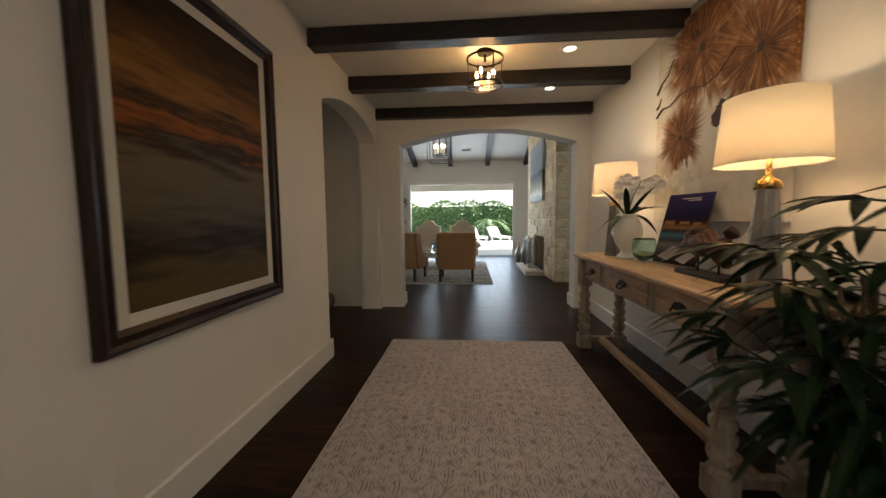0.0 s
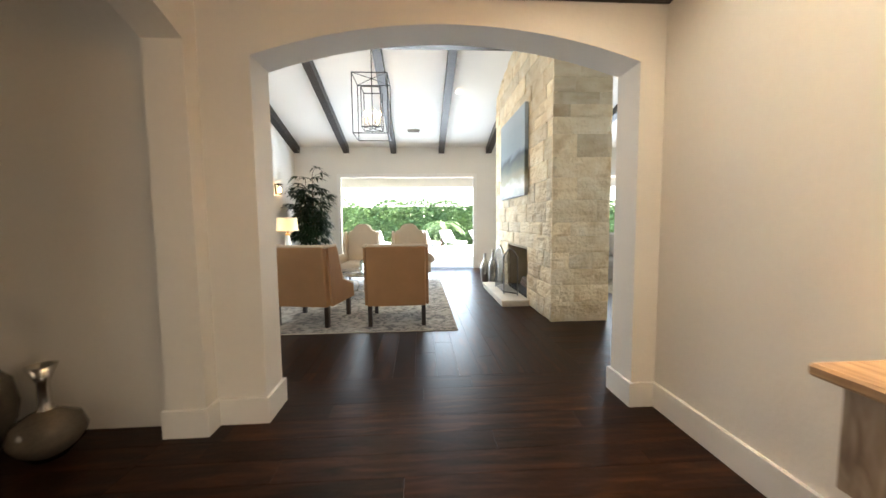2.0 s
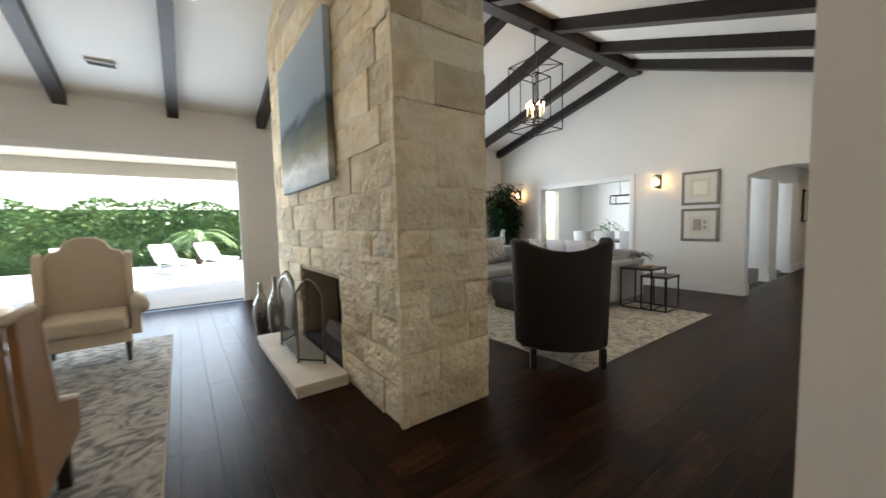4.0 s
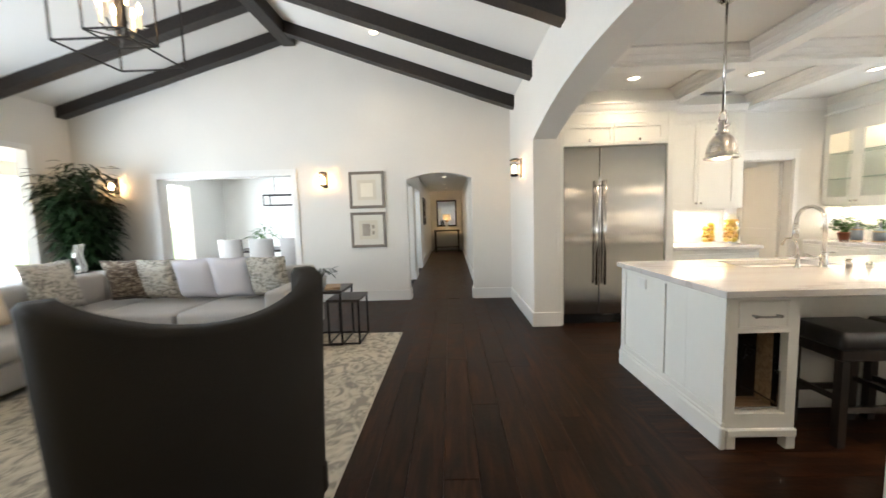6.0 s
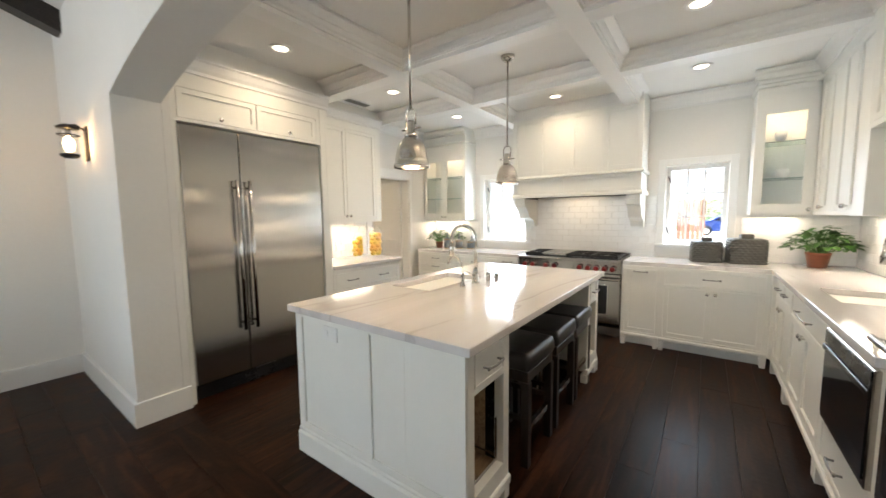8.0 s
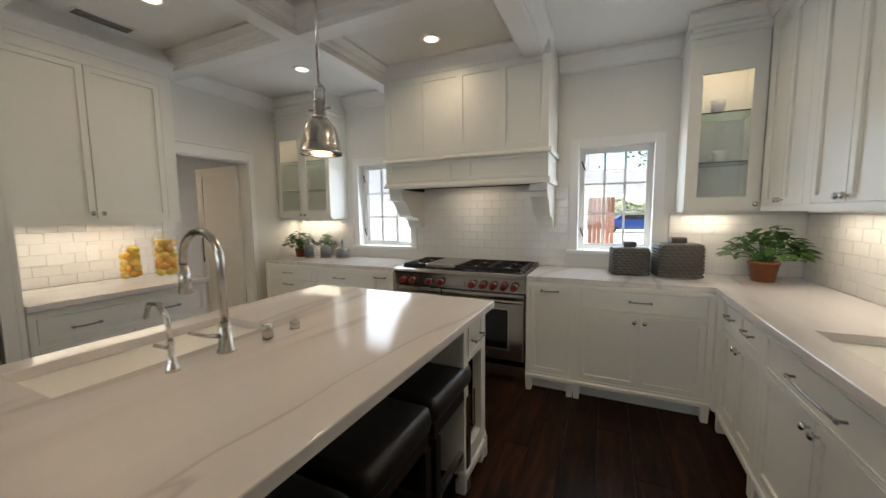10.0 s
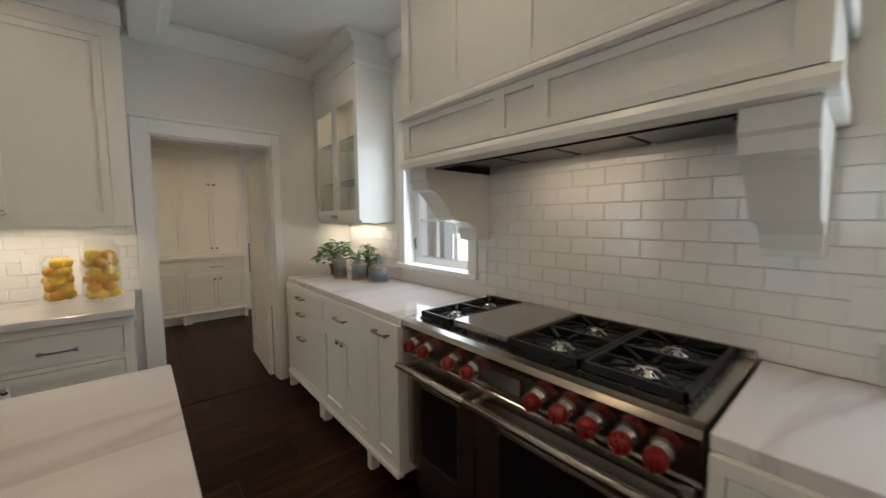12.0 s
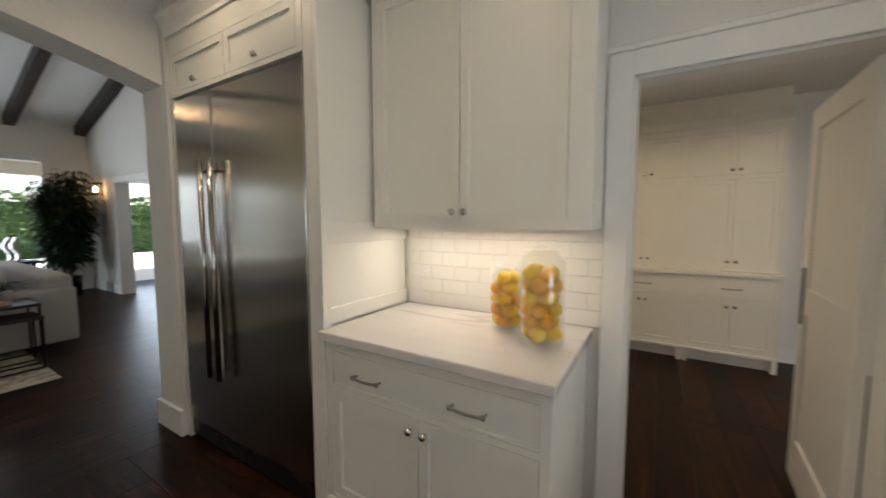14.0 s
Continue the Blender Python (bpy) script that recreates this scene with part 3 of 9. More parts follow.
def basin(x0, x1, y0, y1, label):
    t, zb = 0.012, 0.70
    b = box(x0 - t, x1 + t, y0 - t, y1 + t, zb - t, zb)
    box(x0 - t, x0, y0 - t, y1 + t, zb, 0.879, 0, b), box(x1, x1 + t, y0 - t, y1 + t, zb, 0.879, 0, b)
    box(x0, x1, y0 - t, y0, zb, 0.879, 0, b), box(x0, x1, y1, y1 + t, zb, 0.879, 0, b)
    ob = tagged(part("sink", b, TRIM), label, "sink")
    part("drain", lathe([(0.045, zb), (0.045, zb + 0.004), (0.03, zb + 0.002)], 18, ((x0 + x1) / 2, (y0 + y1) / 2, 0)), CHROME, ob)


basin(SX0, SX1, SY0, SY1, "white undermount prep sink in the worktop")


def faucet(at, rz, label, height=0.43, reach=0.22):
    ob = thing("faucet", at, rz, label, "faucet")
    sub("base", lathe([(0.032, 0), (0.032, 0.008), (0.024, 0.014), (0.022, 0.09), (0.016, 0.11)], 18), CHROME, ob, "", True)
    r = reach / 2
    pts = [(0, 0, 0.1), (0, 0, height - r)] + [(r - r * math.cos(a), 0, height - r + r * math.sin(a)) for a in [math.pi * k / 10 for k in range(1, 10)]] + [(reach, 0, height - r - 0.02)]
    sub("spout", tube(pts, 0.014, 12), CHROME, ob, "", True)
    sub("spray_head", lathe([(0.015, 0), (0.019, -0.05), (0.024, -0.11), (0.018, -0.115)], 16, (reach, 0, height - r - 0.02)), CHROME, ob, "", True)
    sub("lever", tube([(0, 0.02, 0.065), (0, 0.06, 0.075), (0.01, 0.12, 0.105)], 0.009, 10, taper=0.005), CHROME, ob, "", True)
    return ob


faucet((3.125, 4.76, 0.92), 0, "brushed nickel gooseneck faucet over the prep sink", 0.46, 0.24)

# ---- island ----
IX0, IX1, IY0, IY1 = 4.975, 6.18, 4.53, 6.76
island = thing("kitchen_island", (0, 0, 0), 0, "white panelled kitchen island with a seating recess and wine cooler", "island")
sub("body", box(5.32, IX1, IY0 + 0.012, IY1 - 0.012, 0.10, 0.88), CAB, island)


def end_block(y0, y1):
    """The post-like block that carries the overhang, with a drawer over a cooler bay."""
    b = box(IX0, IX0 + 0.05, y0, y0 + 0.055, 0.10, 0.88)
    box(IX0, IX0 + 0.05, y1 - 0.055, y1, 0.10, 0.88, 0, b), box(IX0, IX0 + 0.05, y0 + 0.055, y1 - 0.055, 0.855, 0.88, 0, b)
    box(IX0, IX0 + 0.05, y0 + 0.055, y1 - 0.055, 0.675, 0.70, 0, b), box(IX0, IX0 + 0.05, y0 + 0.055, y1 - 0.055, 0.10, 0.21, 0, b)
    box(IX0 + 0.05, 5.318, y0, y0 + 0.03, 0.10, 0.88, 0, b), box(IX0 + 0.05, 5.318, y1 - 0.03, y1, 0.10, 0.88, 0, b)
    box(IX0 + 0.05, 5.318, y0 + 0.03, y1 - 0.03, 0.10, 0.19, 0, b)
    return sub("end_block", b, CAB, island)


for y0, y1 in ((IY1 - 0.40, IY1 - 0.014), (IY0 + 0.014, IY0 + 0.33)):
    e = end_block(y0, y1)
    f = panel_front(y1 - y0 - 0.11, 0.155, 0.70, "drawer")
    bmesh.ops.rotate(f, verts=f.verts, matrix=Matrix.Rotation(radians(-90), 3, "Z"))
    dr = sub("drawer", move(f, IX0 - 0.004, y1 - 0.055, 0), CAB, island)
    p = pull_mesh(0.13)
    bmesh.ops.rotate(p, verts=p.verts, matrix=Matrix.Rotation(radians(-90), 3, "Z"))
    sub("pull", move(p, IX0 - 0.004, (y0 + y1) / 2, 0.775), PEWTER, dr, "pewter bar pull", True)
    sub("cooler_cavity", box(5.20, 5.21, y0 + 0.034, y1 - 0.034, 0.194, 0.674), BLACK, island, "dark wine cooler back")
    for ya in (y0 + 0.0305, y1 - 0.0335):
        sub("cooler_lining", box(IX0 + 0.051, 5.20, ya, ya + 0.003, 0.194, 0.674), BLACK, island, "dark wine cooler lining")
    sub("cooler_lining", box(IX0 + 0.051, 5.20, y0 + 0.034, y1 - 0.034, 0.1905, 0.1935), OAK, island, "oak cooler floor")
    sub("cooler_lining", box(IX0 + 0.051, 5.20, y0 + 0.034, y1 - 0.034, 0.6745, 0.6775), BLACK, island, "dark wine cooler lining")
    for ya in (y0 + 0.04, y1 - 0.066):
        sub("rack_bracket", box(5.01, 5.018, ya, ya + 0.026, 0.21, 0.44, 0.002), STEEL, island, "slotted steel rack bracket")
        sub("rack_runner", tube([(5.014, ya + 0.013, 0.235), (5.19, ya + 0.013, 0.235)], 0.006, 8), CHROME, island, "thin steel runner")
    sub("rack_bar", tube([(5.012, y0 + 0.06, 0.225), (5.012, y1 - 0.06, 0.225)], 0.006, 8), CHROME, island, "thin steel rack bar")
    sub("cooler_lining", box(5.09, 5.199, y0 + 0.0345, y0 + 0.0375, 0.196, 0.672), OAK, island, "bare oak side board")
# end panels of the island: rails round two recessed fields, a plinth and feet
for y, s in ((IY1, -1), (IY0, 1)):
    ya, yb = sorted((y, y + s * 0.012))
    for xa, xb, za, zb in ((IX0, IX0 + 0.06, 0.10, 0.88), (5.54, 5.62, 0.10, 0.88), (IX1 - 0.06, IX1, 0.10, 0.88), (IX0 + 0.06, 5.54, 0.85, 0.88), (5.62, IX1 - 0.06, 0.85, 0.88), (IX0 + 0.06, 5.54, 0.10, 0.20), (5.62, IX1 - 0.06, 0.10, 0.20)):
        sub("end_rail", box(xa, xb, ya, yb, za, zb, 0.0015), CAB, island)
    sub("end_field", box(IX0 + 0.02, 5.33, *sorted((y + s * 0.0135, y + s * 0.03)), 0.2, 0.85), CAB, island)
    sub("plinth", box(IX0 - 0.012, IX1 + 0.012, *sorted((y - s * 0.014, y + s * 0.02)), 0.0, 0.135, 0.008), CAB, island)
    sub("plinth_cap", box(IX0 - 0.006, IX1 + 0.006, *sorted((y - s * 0.007, y + s * 0.018)), 0.135, 0.16, 0.006), CAB, island)
for y0, y1 in ((IY1 - 0.41, IY1 - 0.02), (IY0 + 0.02, IY0 + 0.34)):
    sub("plinth", box(IX0 - 0.014, IX0 + 0.03, y0, y1, 0.075, 0.125, 0.008), CAB, island)
    for ya in (y0 + 0.0, y1 - 0.06):
        sub("foot", box(IX0 - 0.004, IX0 + 0.05, ya, ya + 0.055, 0.0, 0.075, 0.004), CAB, island)
sub("toe_board", box(5.4, IX1 - 0.06, IY0 + 0.03, IY1 - 0.03, 0.0, 0.10), CAB, island)
for i in range(3):
    y0 = IY0 + 0.03 + i * 0.73
    sub("back_door", box(IX1 - 0.001, IX1 + 0.012, y0, y0 + 0.70, 0.15, 0.85, 0.003), CAB, island)
OX0, OX1, OY0, OY1 = 5.74, 6.10, 5.30, 6.02
TX0, TX1, TY0, TY1 = 4.935, 6.215, 4.485, 6.79
b = grid_slab((TX0, OX0, OX1, TX1), (TY0, OY0, OY1, TY1), 0.88, 0.92, {(1, 1)})
island_top = tagged(part("island_worktop", b, QUARTZ), "polished white quartzite island top with soft grey veins", "worktop")
basin(OX0, OX1, OY0, OY1, "large white undermount sink in the island")
faucet((5.62, 5.60, 0.92), 0, "brushed nickel pull-down gooseneck faucet on the island", 0.44, 0.22)
fl = thing("filter_tap", (5.62, 5.78, 0.92), 0, "small nickel filtered-water tap beside the faucet", "faucet")
sub("base", lathe([(0.022, 0), (0.02, 0.01), (0.012, 0.03), (0.010, 0.1)], 14), CHROME, fl, "", True)
sub("spout", tube([(0, 0, 0.1), (0.01, 0, 0.17), (0.05, 0, 0.215), (0.1, 0, 0.21), (0.13, 0, 0.16)], 0.008, 10), CHROME, fl, "", True)
sub("lever", tube([(0, 0.01, 0.08), (0, 0.045, 0.1)], 0.006, 8), CHROME, fl, "", True)
for nm, y, h in (("soap_pump", 5.44, 0.055), ("air_switch", 5.30, 0.03)):
    o = thing(nm, (5.60, y, 0.92), 0, "small nickel " + nm.replace("_", " ") + " set in the island top", "fixture")
    sub("body", lathe([(0.02, 0), (0.02, h), (0.012, h + 0.008)], 14), CHROME, o, "", True)
for nm, at, rz in (("outlet", (5.86, IY1 - 0.0055, 0.795), 0),):
    o = thing(nm, at, rz, "white outlet plate on the island end panel", "outlet")
    sub("plate", box(-0.06, 0.06, -0.006, 0.004, -0.04, 0.04, 0.002), TRIM, o)
    for s in (-0.03, 0.03):
        sub("socket", box(s - 0.018, s + 0.018, 0.004, 0.007, -0.02, 0.02, 0.002), TRIM, o)

# ---- stools ----


def stool():
    ob = thing("bar_stool", (0, 0, 0), 0, "black leather backless counter stool with dark wooden legs", "stool", "stools at the island")
    b = box(-0.17, 0.17, -0.215, 0.215, 0.56, 0.655, 0.03, seg=3)
    for v in b.verts:
        if v.co.z > 0.64:
            v.co.z += 0.012 * (v.co.y / 0.2) ** 2
    sub("seat", b, LEATHER, ob, "stitched black leather seat", True)
    sub("seat_frame", box(-0.155, 0.155, -0.20, 0.20, 0.50, 0.562, 0.004), DARKWOOD, ob)
    for x in (-0.14, 0.14):
        for y in (-0.18, 0.18):
            sub("leg", prism([(x - 0.022, y - 0.022), (x + 0.022, y - 0.022), (x + 0.022, y + 0.022), (x - 0.022, y + 0.022)], "z", 0.0, 0.50), DARKWOOD, ob)
    for x in (-0.14, 0.14):
        sub("stretcher", box(x - 0.012, x + 0.012, -0.16, 0.16, 0.20, 0.235), DARKWOOD if x > 0 else CHROME, ob, "steel-capped foot rail" if x < 0 else "")
    for y in (-0.18, 0.18):
        sub("stretcher", box(-0.12, 0.12, y - 0.01, y + 0.01, 0.26, 0.29), DARKWOOD, ob)
    return ob


st = stool()
st.matrix_basis = pose(5.13, 5.92, 0)
for y in (5.44, 4.99):
    copy_thing(st, pose(5.13, y, 0))

# ---- fridge wall ----
fr = thing("refrigerator", (7.36, 6.91, 0), -90, "built-in stainless steel refrigerator and freezer columns with bar handles", "refrigerator")
sub("body", box(0, 1.20, 0.03, 0.62, 0.02, 2.14), STEEL, fr)
SEAM = 0.425
for a, c, hx in ((0.006, SEAM - 0.003, SEAM - 0.05), (SEAM + 0.003, 1.194, SEAM + 0.05)):
    d = sub("door", box(a, c, -0.012, 0.03, 0.13, 2.13, 0.006), STEEL, fr)
    h = tube([(hx, -0.06, 0.50), (hx, -0.06, 1.74)], 0.014, 12)
    for z in (0.56, 1.68):
        tube([(hx, -0.012, z), (hx, -0.06, z)], 0.009, 8, h)
    sub("handle", h, STEEL, d, "long steel bar handle", True)
sub("toe_grille", box(0.006, 1.194, 0.0, 0.02, 0.02, 0.12), BLACK, fr)
cabinet("over_fridge_cabinet", "white two-door cabinet over the refrigerator", (7.345, 6.945, 0), -90, 1.24, 0.62, 2.145, 2.50, [("door", 0.04, 0.62, 2.17, 2.39, "knob", 0.33, 2.20), ("door", 0.62, 1.20, 2.17, 2.39, "knob", 0.91, 2.20)], feet=False, base_trim=False)
tall = thing("tall_end_panel", (0, 0, 0), 0, "white full-height end panel beside the refrigerator", "panel")
sub("panel", box(7.345, 7.985, 5.64, 5.70, 0, 2.498), CAB, tall)
sub("rail", box(7.40, 7.985, 5.625, 5.639, 1.30, 1.40, 0.002), CAB, tall)
sub("rail", box(7.40, 7.985, 5.625, 5.639, 0.925, 1.0, 0.002), CAB, tall)
sub("filler", box(7.345, 7.39, 5.612, 5.639, 0, 2.498), CAB, tall)
tagged(part("filler_panel", box(3.655, 3.709, 3.60, 3.679, BZ0, 0.879), CAB), "white corner filler between two base cabinets", "panel")
tagged(part("filler_panel", box(7.345, 7.40, 6.912, 6.944, 0, 2.144), CAB), "slim white filler strip beside the refrigerator", "panel")
crown("trim_cornice_1", "y", 5.61, KY1, 7.345, -1, 2.62, 0.12, 0.06)
structure("trim_frieze_1", box(7.346, 7.99, 5.61, KY1, 2.50, KT), CAB)
structure("trim_frieze_2", box(7.691, 7.99, 4.556, 5.61, 2.56, KT), CAB)
crown("trim_cornice_2", "y", 4.546, 5.61, 7.69, -1, 2.66, 0.11, 0.06)
structure("trim_frieze_3", box(KX0 + 0.002, 3.44, 3.35, 6.0, 2.66, KT), CAB)
crown("trim_cornice_3", "y", 3.34, 6.0, 3.44, 1, KT - 0.002, 0.12, 0.07)
crown("trim_cornice_4", "x", 6.32, 7.99, KY0, 1, KT - 0.002, 0.14, 0.08)
crown("trim_cornice_5", "x", KX0, 4.79, KY0, 1, KT - 0.002, 0.14, 0.08)
crown("trim_cornice_6", "y", KY0, 4.545, KX1, -1, KT - 0.002, 0.14, 0.08)

# ---- wall oven tower ----
tw = thing("oven_tower", (WX, 6.045, 0), 90, "white tall cabinet with two built-in steel wall ovens", "oven")
sub("body", box(0, 0.03, 0, 0.62, 0, KT - 0.12), CAB, tw)
sub("body", box(0.03, 0.78, 0.02, 0.62, 0, KT - 0.12), CAB, tw)
for z0, z1 in ((1.15, 1.78), (0.42, 1.12)):
    d = sub("oven", box(0.035, 0.775, -0.01, 0.02, z0, z1, 0.004), STEEL, tw, "stainless steel oven front")
    sub("glass", box(0.09, 0.72, -0.014, -0.011, z0 + 0.06, z1 - 0.16), OVENGLASS, d)
    sub("control_panel", box(0.05, 0.76, -0.014, -0.011, z1 - 0.085, z1 - 0.015), BLACK, d)
    h = tube([(0.07, -0.06, z1 - 0.115), (0.74, -0.06, z1 - 0.115)], 0.013, 10)
    for x in (0.1, 0.71):
        tube([(x, -0.01, z1 - 0.115), (x, -0.06, z1 - 0.115)], 0.009, 8, h)
    sub("handle", h, STEEL, d, "", True)
sub("door", move(panel_front(0.72, 0.72, 1.83, "door"), 0.035, -0.004, 0), CAB, tw)
mw = thing("microwave_drawer", (WX, 5.385, 0), 90, "built-in black and steel microwave drawer under the worktop", "microwave")
sub("front", box(0, 0.63, -0.02, 0.02, 0.40, 0.86, 0.004), STEEL, mw)
sub("glass", box(0.02, 0.61, -0.025, -0.021, 0.43, 0.745), OVENGLASS, mw)
sub("control_strip", box(0.01, 0.62, -0.025, -0.021, 0.785, 0.852), BLACK, mw)
sub("handle", box(0.01, 0.62, -0.032, -0.0205, 0.75, 0.78, 0.003), HOODSTEEL, mw, "dark steel pull rail")

# ---- range ----
rg = thing("range", (6.163, 3.566, 0), 180, "48-inch stainless steel gas range with red knobs and griddle", "range")
RW = 1.215
sub("body", box(0, RW, 0.03, 0.585, 0.13, 0.885), STEEL, rg)
sub("kick_panel", box(0.01, RW - 0.01, 0.03, 0.05, 0.035, 0.175), STEEL, rg)
for x in (0.04, RW - 0.07):
    sub("foot", lathe([(0.022, 0), (0.018, 0.035)], 12, (x + 0.015, 0.08, 0)), STEEL, rg)
sub("bullnose", prism([(-0.035, 0.875), (-0.04, 0.895), (-0.03, 0.915), (0.0, 0.922), (0.585, 0.922), (0.585, 0.886), (0.03, 0.886)], "x", 0, RW), STEEL, rg, "rounded steel front edge")
cp = sub("control_panel", prism([(-0.012, 0.765), (-0.028, 0.878), (0.029, 0.878), (0.029, 0.765)], "x", 0.0, RW), STEEL, rg)
sub("display", box(0.52, 0.70, -0.024, -0.019, 0.79, 0.855, 0.002), STEEL, cp)
for x in (0.095, 0.195, 0.365, 0.475, 0.77, 0.865, 0.955, 1.045, 1.13):
    k = lathe([(0.033, 0), (0.033, 0.006), (0.027, 0.010), (0.026, 0.02)], 20)
    kb = lathe([(0.023, 0.018), (0.029, 0.026), (0.027, 0.050), (0.020, 0.057), (0.0, 0.058)], 20, caps=False)
    box(-0.006, 0.006, -0.023, 0.023, 0.055, 0.065, 0.003, kb)
    for m_ in (k, kb):
        bmesh.ops.rotate(m_, verts=m_.verts, matrix=Matrix.Rotation(radians(98), 3, "X"))
        move(m_, x, -0.020, 0.82)
    kn = sub("knob", kb, RED, cp, "red control knob", True)
    sub("bezel", k, STEEL, cp, "", True)
for a, c, w0, w1 in ((0.012, 0.468, 0.12, 0.36), (0.474, RW - 0.012, 0.13, 0.60)):
    d = sub("oven_door", box(a, c, -0.012, 0.03, 0.19, 0.755, 0.005), STEEL, rg)
    fr_ = box(a + w0 - 0.014, a + w1 + 0.014, -0.016, -0.0125, 0.276, 0.634, 0.002)
    sub("window_frame", fr_, CHROME, d)
    sub("window", box(a + w0, a + w1, -0.019, -0.0165, 0.29, 0.62), OVENGLASS, d)
    h = tube([(a - 0.004 if a < 0.1 else a + 0.004, -0.065, 0.70), (c, -0.065, 0.70)], 0.016, 14)
    for x in (a + 0.03, c - 0.03):
        tube([(x, -0.012, 0.70), (x, -0.065, 0.70)], 0.014, 10, h)
    sub("handle", h, STEEL, d, "round steel towel-bar handle", True)
    if a > 0.1:
        sub("badge", box((a + c) / 2 - 0.07, (a + c) / 2 + 0.07, -0.016, -0.0125, 0.222, 0.245, 0.002), CHROME, d)
sub("cooktop", box(0.055, 1.17, 0.035, 0.55, 0.923, 0.930), BLACK, rg)


def grate(x0, x1, y0, y1):
    b = None
    z = 0.958
    for (xa, ya, xb, yb) in ((x0, y0, x1, y0), (x0, y1, x1, y1), (x0, y0, x0, y1), (x1, y0, x1, y1), (x0, (y0 + y1) / 2, x1, (y0 + y1) / 2)):
        b = box(min(xa, xb) - 0.008, max(xa, xb) + 0.008, min(ya, yb) - 0.008, max(ya, yb) + 0.008, 0.931, z, 0.002, b)
    for cy in ((3 * y0 + y1) / 4, (y0 + 3 * y1) / 4):
        cx, r = (x0 + x1) / 2, 0.04
        for k in range(8):
            a = math.pi / 4 * k + math.pi / 8 * 0
            ex, ey = cx + math.cos(a) * 2, cy + math.sin(a) * 2
            t = min(abs((x1 - cx) / (ex - cx)) if abs(ex - cx) > 1e-6 else 9, abs(((y1 - y0) / 4) / (ey - cy)) if abs(ey - cy) > 1e-6 else 9)
            tube([(cx + math.cos(a) * r, cy + math.sin(a) * r, z - 0.006), (cx + (ex - cx) * t, cy + (ey - cy) * t, z - 0.008)], 0.006, 6, b)
    return b


for x0, x1 in ((0.068, 0.265), (0.60, 0.87), (0.888, 1.158)):
    sub("grate", grate(x0, x1, 0.05, 0.54), IRON, rg, "black cast-iron grate")
    for cy in (0.1725, 0.4175):
        bu = sub("burner", lathe([(0.05, 0.93), (0.048, 0.938), (0.034, 0.94), (0.034, 0.947), (0.0, 0.948)], 20, ((x0 + x1) / 2, cy, 0), caps=False), CHROME, rg, "", True)
gd = sub("griddle", box(0.285, 0.585, 0.045, 0.545, 0.930, 0.962, 0.006), STEEL, rg, "brushed steel griddle cover")
sub("back_guard", box(0.0, RW, 0.556, 0.585, 0.922, 0.952, 0.003), STEEL, rg)

# ---- hood ----
HXa, HXb = 4.80, 6.31
hood = thing("range_hood", (0, 0, 0), 0, "white panelled mantel range hood on scrolled corbels", "hood")
yb = KY0 + 0.006
HF = 3.462
sub("chimney_box", box(HXa, HXb, yb, HF, 1.93, KT - 0.004), CAB, hood)
sub("mantel", box(HXa, HXb, yb, HF, 1.70, 1.885), CAB, hood)
sub("lower_moulding", prism([(HF, 1.652), (HF + 0.026, 1.655), (HF + 0.026, 1.678), (HF + 0.014, 1.70), (3.40, 1.70), (3.40, 1.652)], "x", HXa - 0.016, HXb + 0.016), CAB, hood)
for xa, xb in ((HXa - 0.016, HXa + 0.06), (HXb - 0.06, HXb + 0.016)):
    sub("side_moulding", box(xa, xb, yb, 3.398, 1.652, 1.699, 0.004), CAB, hood)
sub("upper_moulding", prism([(3.40, 1.886), (HF + 0.020, 1.886), (HF + 0.034, 1.895), (HF + 0.034, 1.908), (HF + 0.012, 1.930), (3.40, 1.930)], "x", HXa - 0.022, HXb + 0.022), CAB, hood)
for xa, xb in ((HXa - 0.022, HXa - 0.001), (HXb + 0.001, HXb + 0.022)):
    sub("upper_moulding", box(xa, xb, yb, 3.399, 1.886, 1.930, 0.008), CAB, hood)


def panel_grid(name, xs, stile, z0, z1, foot, head):
    """Stiles and rails standing proud of the hood's front; xs: the middles of the stiles."""
    y0, y1 = HF + 0.0005, HF + 0.0125
    for k, x in enumerate(xs):
        sub(name, box(max(x - stile / 2, HXa), min(x + stile / 2, HXb), y0, y1, z0, z1, 0.0015), CAB, hood)
    for xa, xb in zip(xs, xs[1:]):
        sub(name, box(xa + stile / 2, xb - stile / 2, y0, y1, z0, z0 + foot, 0.0015), CAB, hood)
        sub(name, box(xa + stile / 2, xb - stile / 2, y0, y1, z1 - head, z1, 0.0015), CAB, hood)


panel_grid("mantel_frame", (HXa + 0.028, 5.48, 5.666, HXb - 0.028), 0.056, 1.705, 1.885, 0.03, 0.03)
panel_grid("panel_frame", (HXa + 0.03, 5.174, 5.552, 5.937, HXb - 0.03), 0.06, 1.932, 2.64, 0.05, 0.06)
for x0 in (HXa + 0.01, HXb - 0.15):
    pts = [(yb, 1.651), (3.44, 1.651), (3.44, 1.595), (3.43, 1.585), (3.425, 1.545)] + [(3.425 - 0.20 * (i / 8) ** 0.75 , 1.545 - 0.16 * math.sin(i / 8 * math.pi / 2) ** 1.6) for i in range(1, 9)] + [(3.15, 1.375), (3.10, 1.345), (3.085, 1.30), (3.08, 1.275), (yb, 1.275)]
    sub("corbel", prism(pts, "x", x0, x0 + 0.14), CAB, hood, "scrolled white corbel")
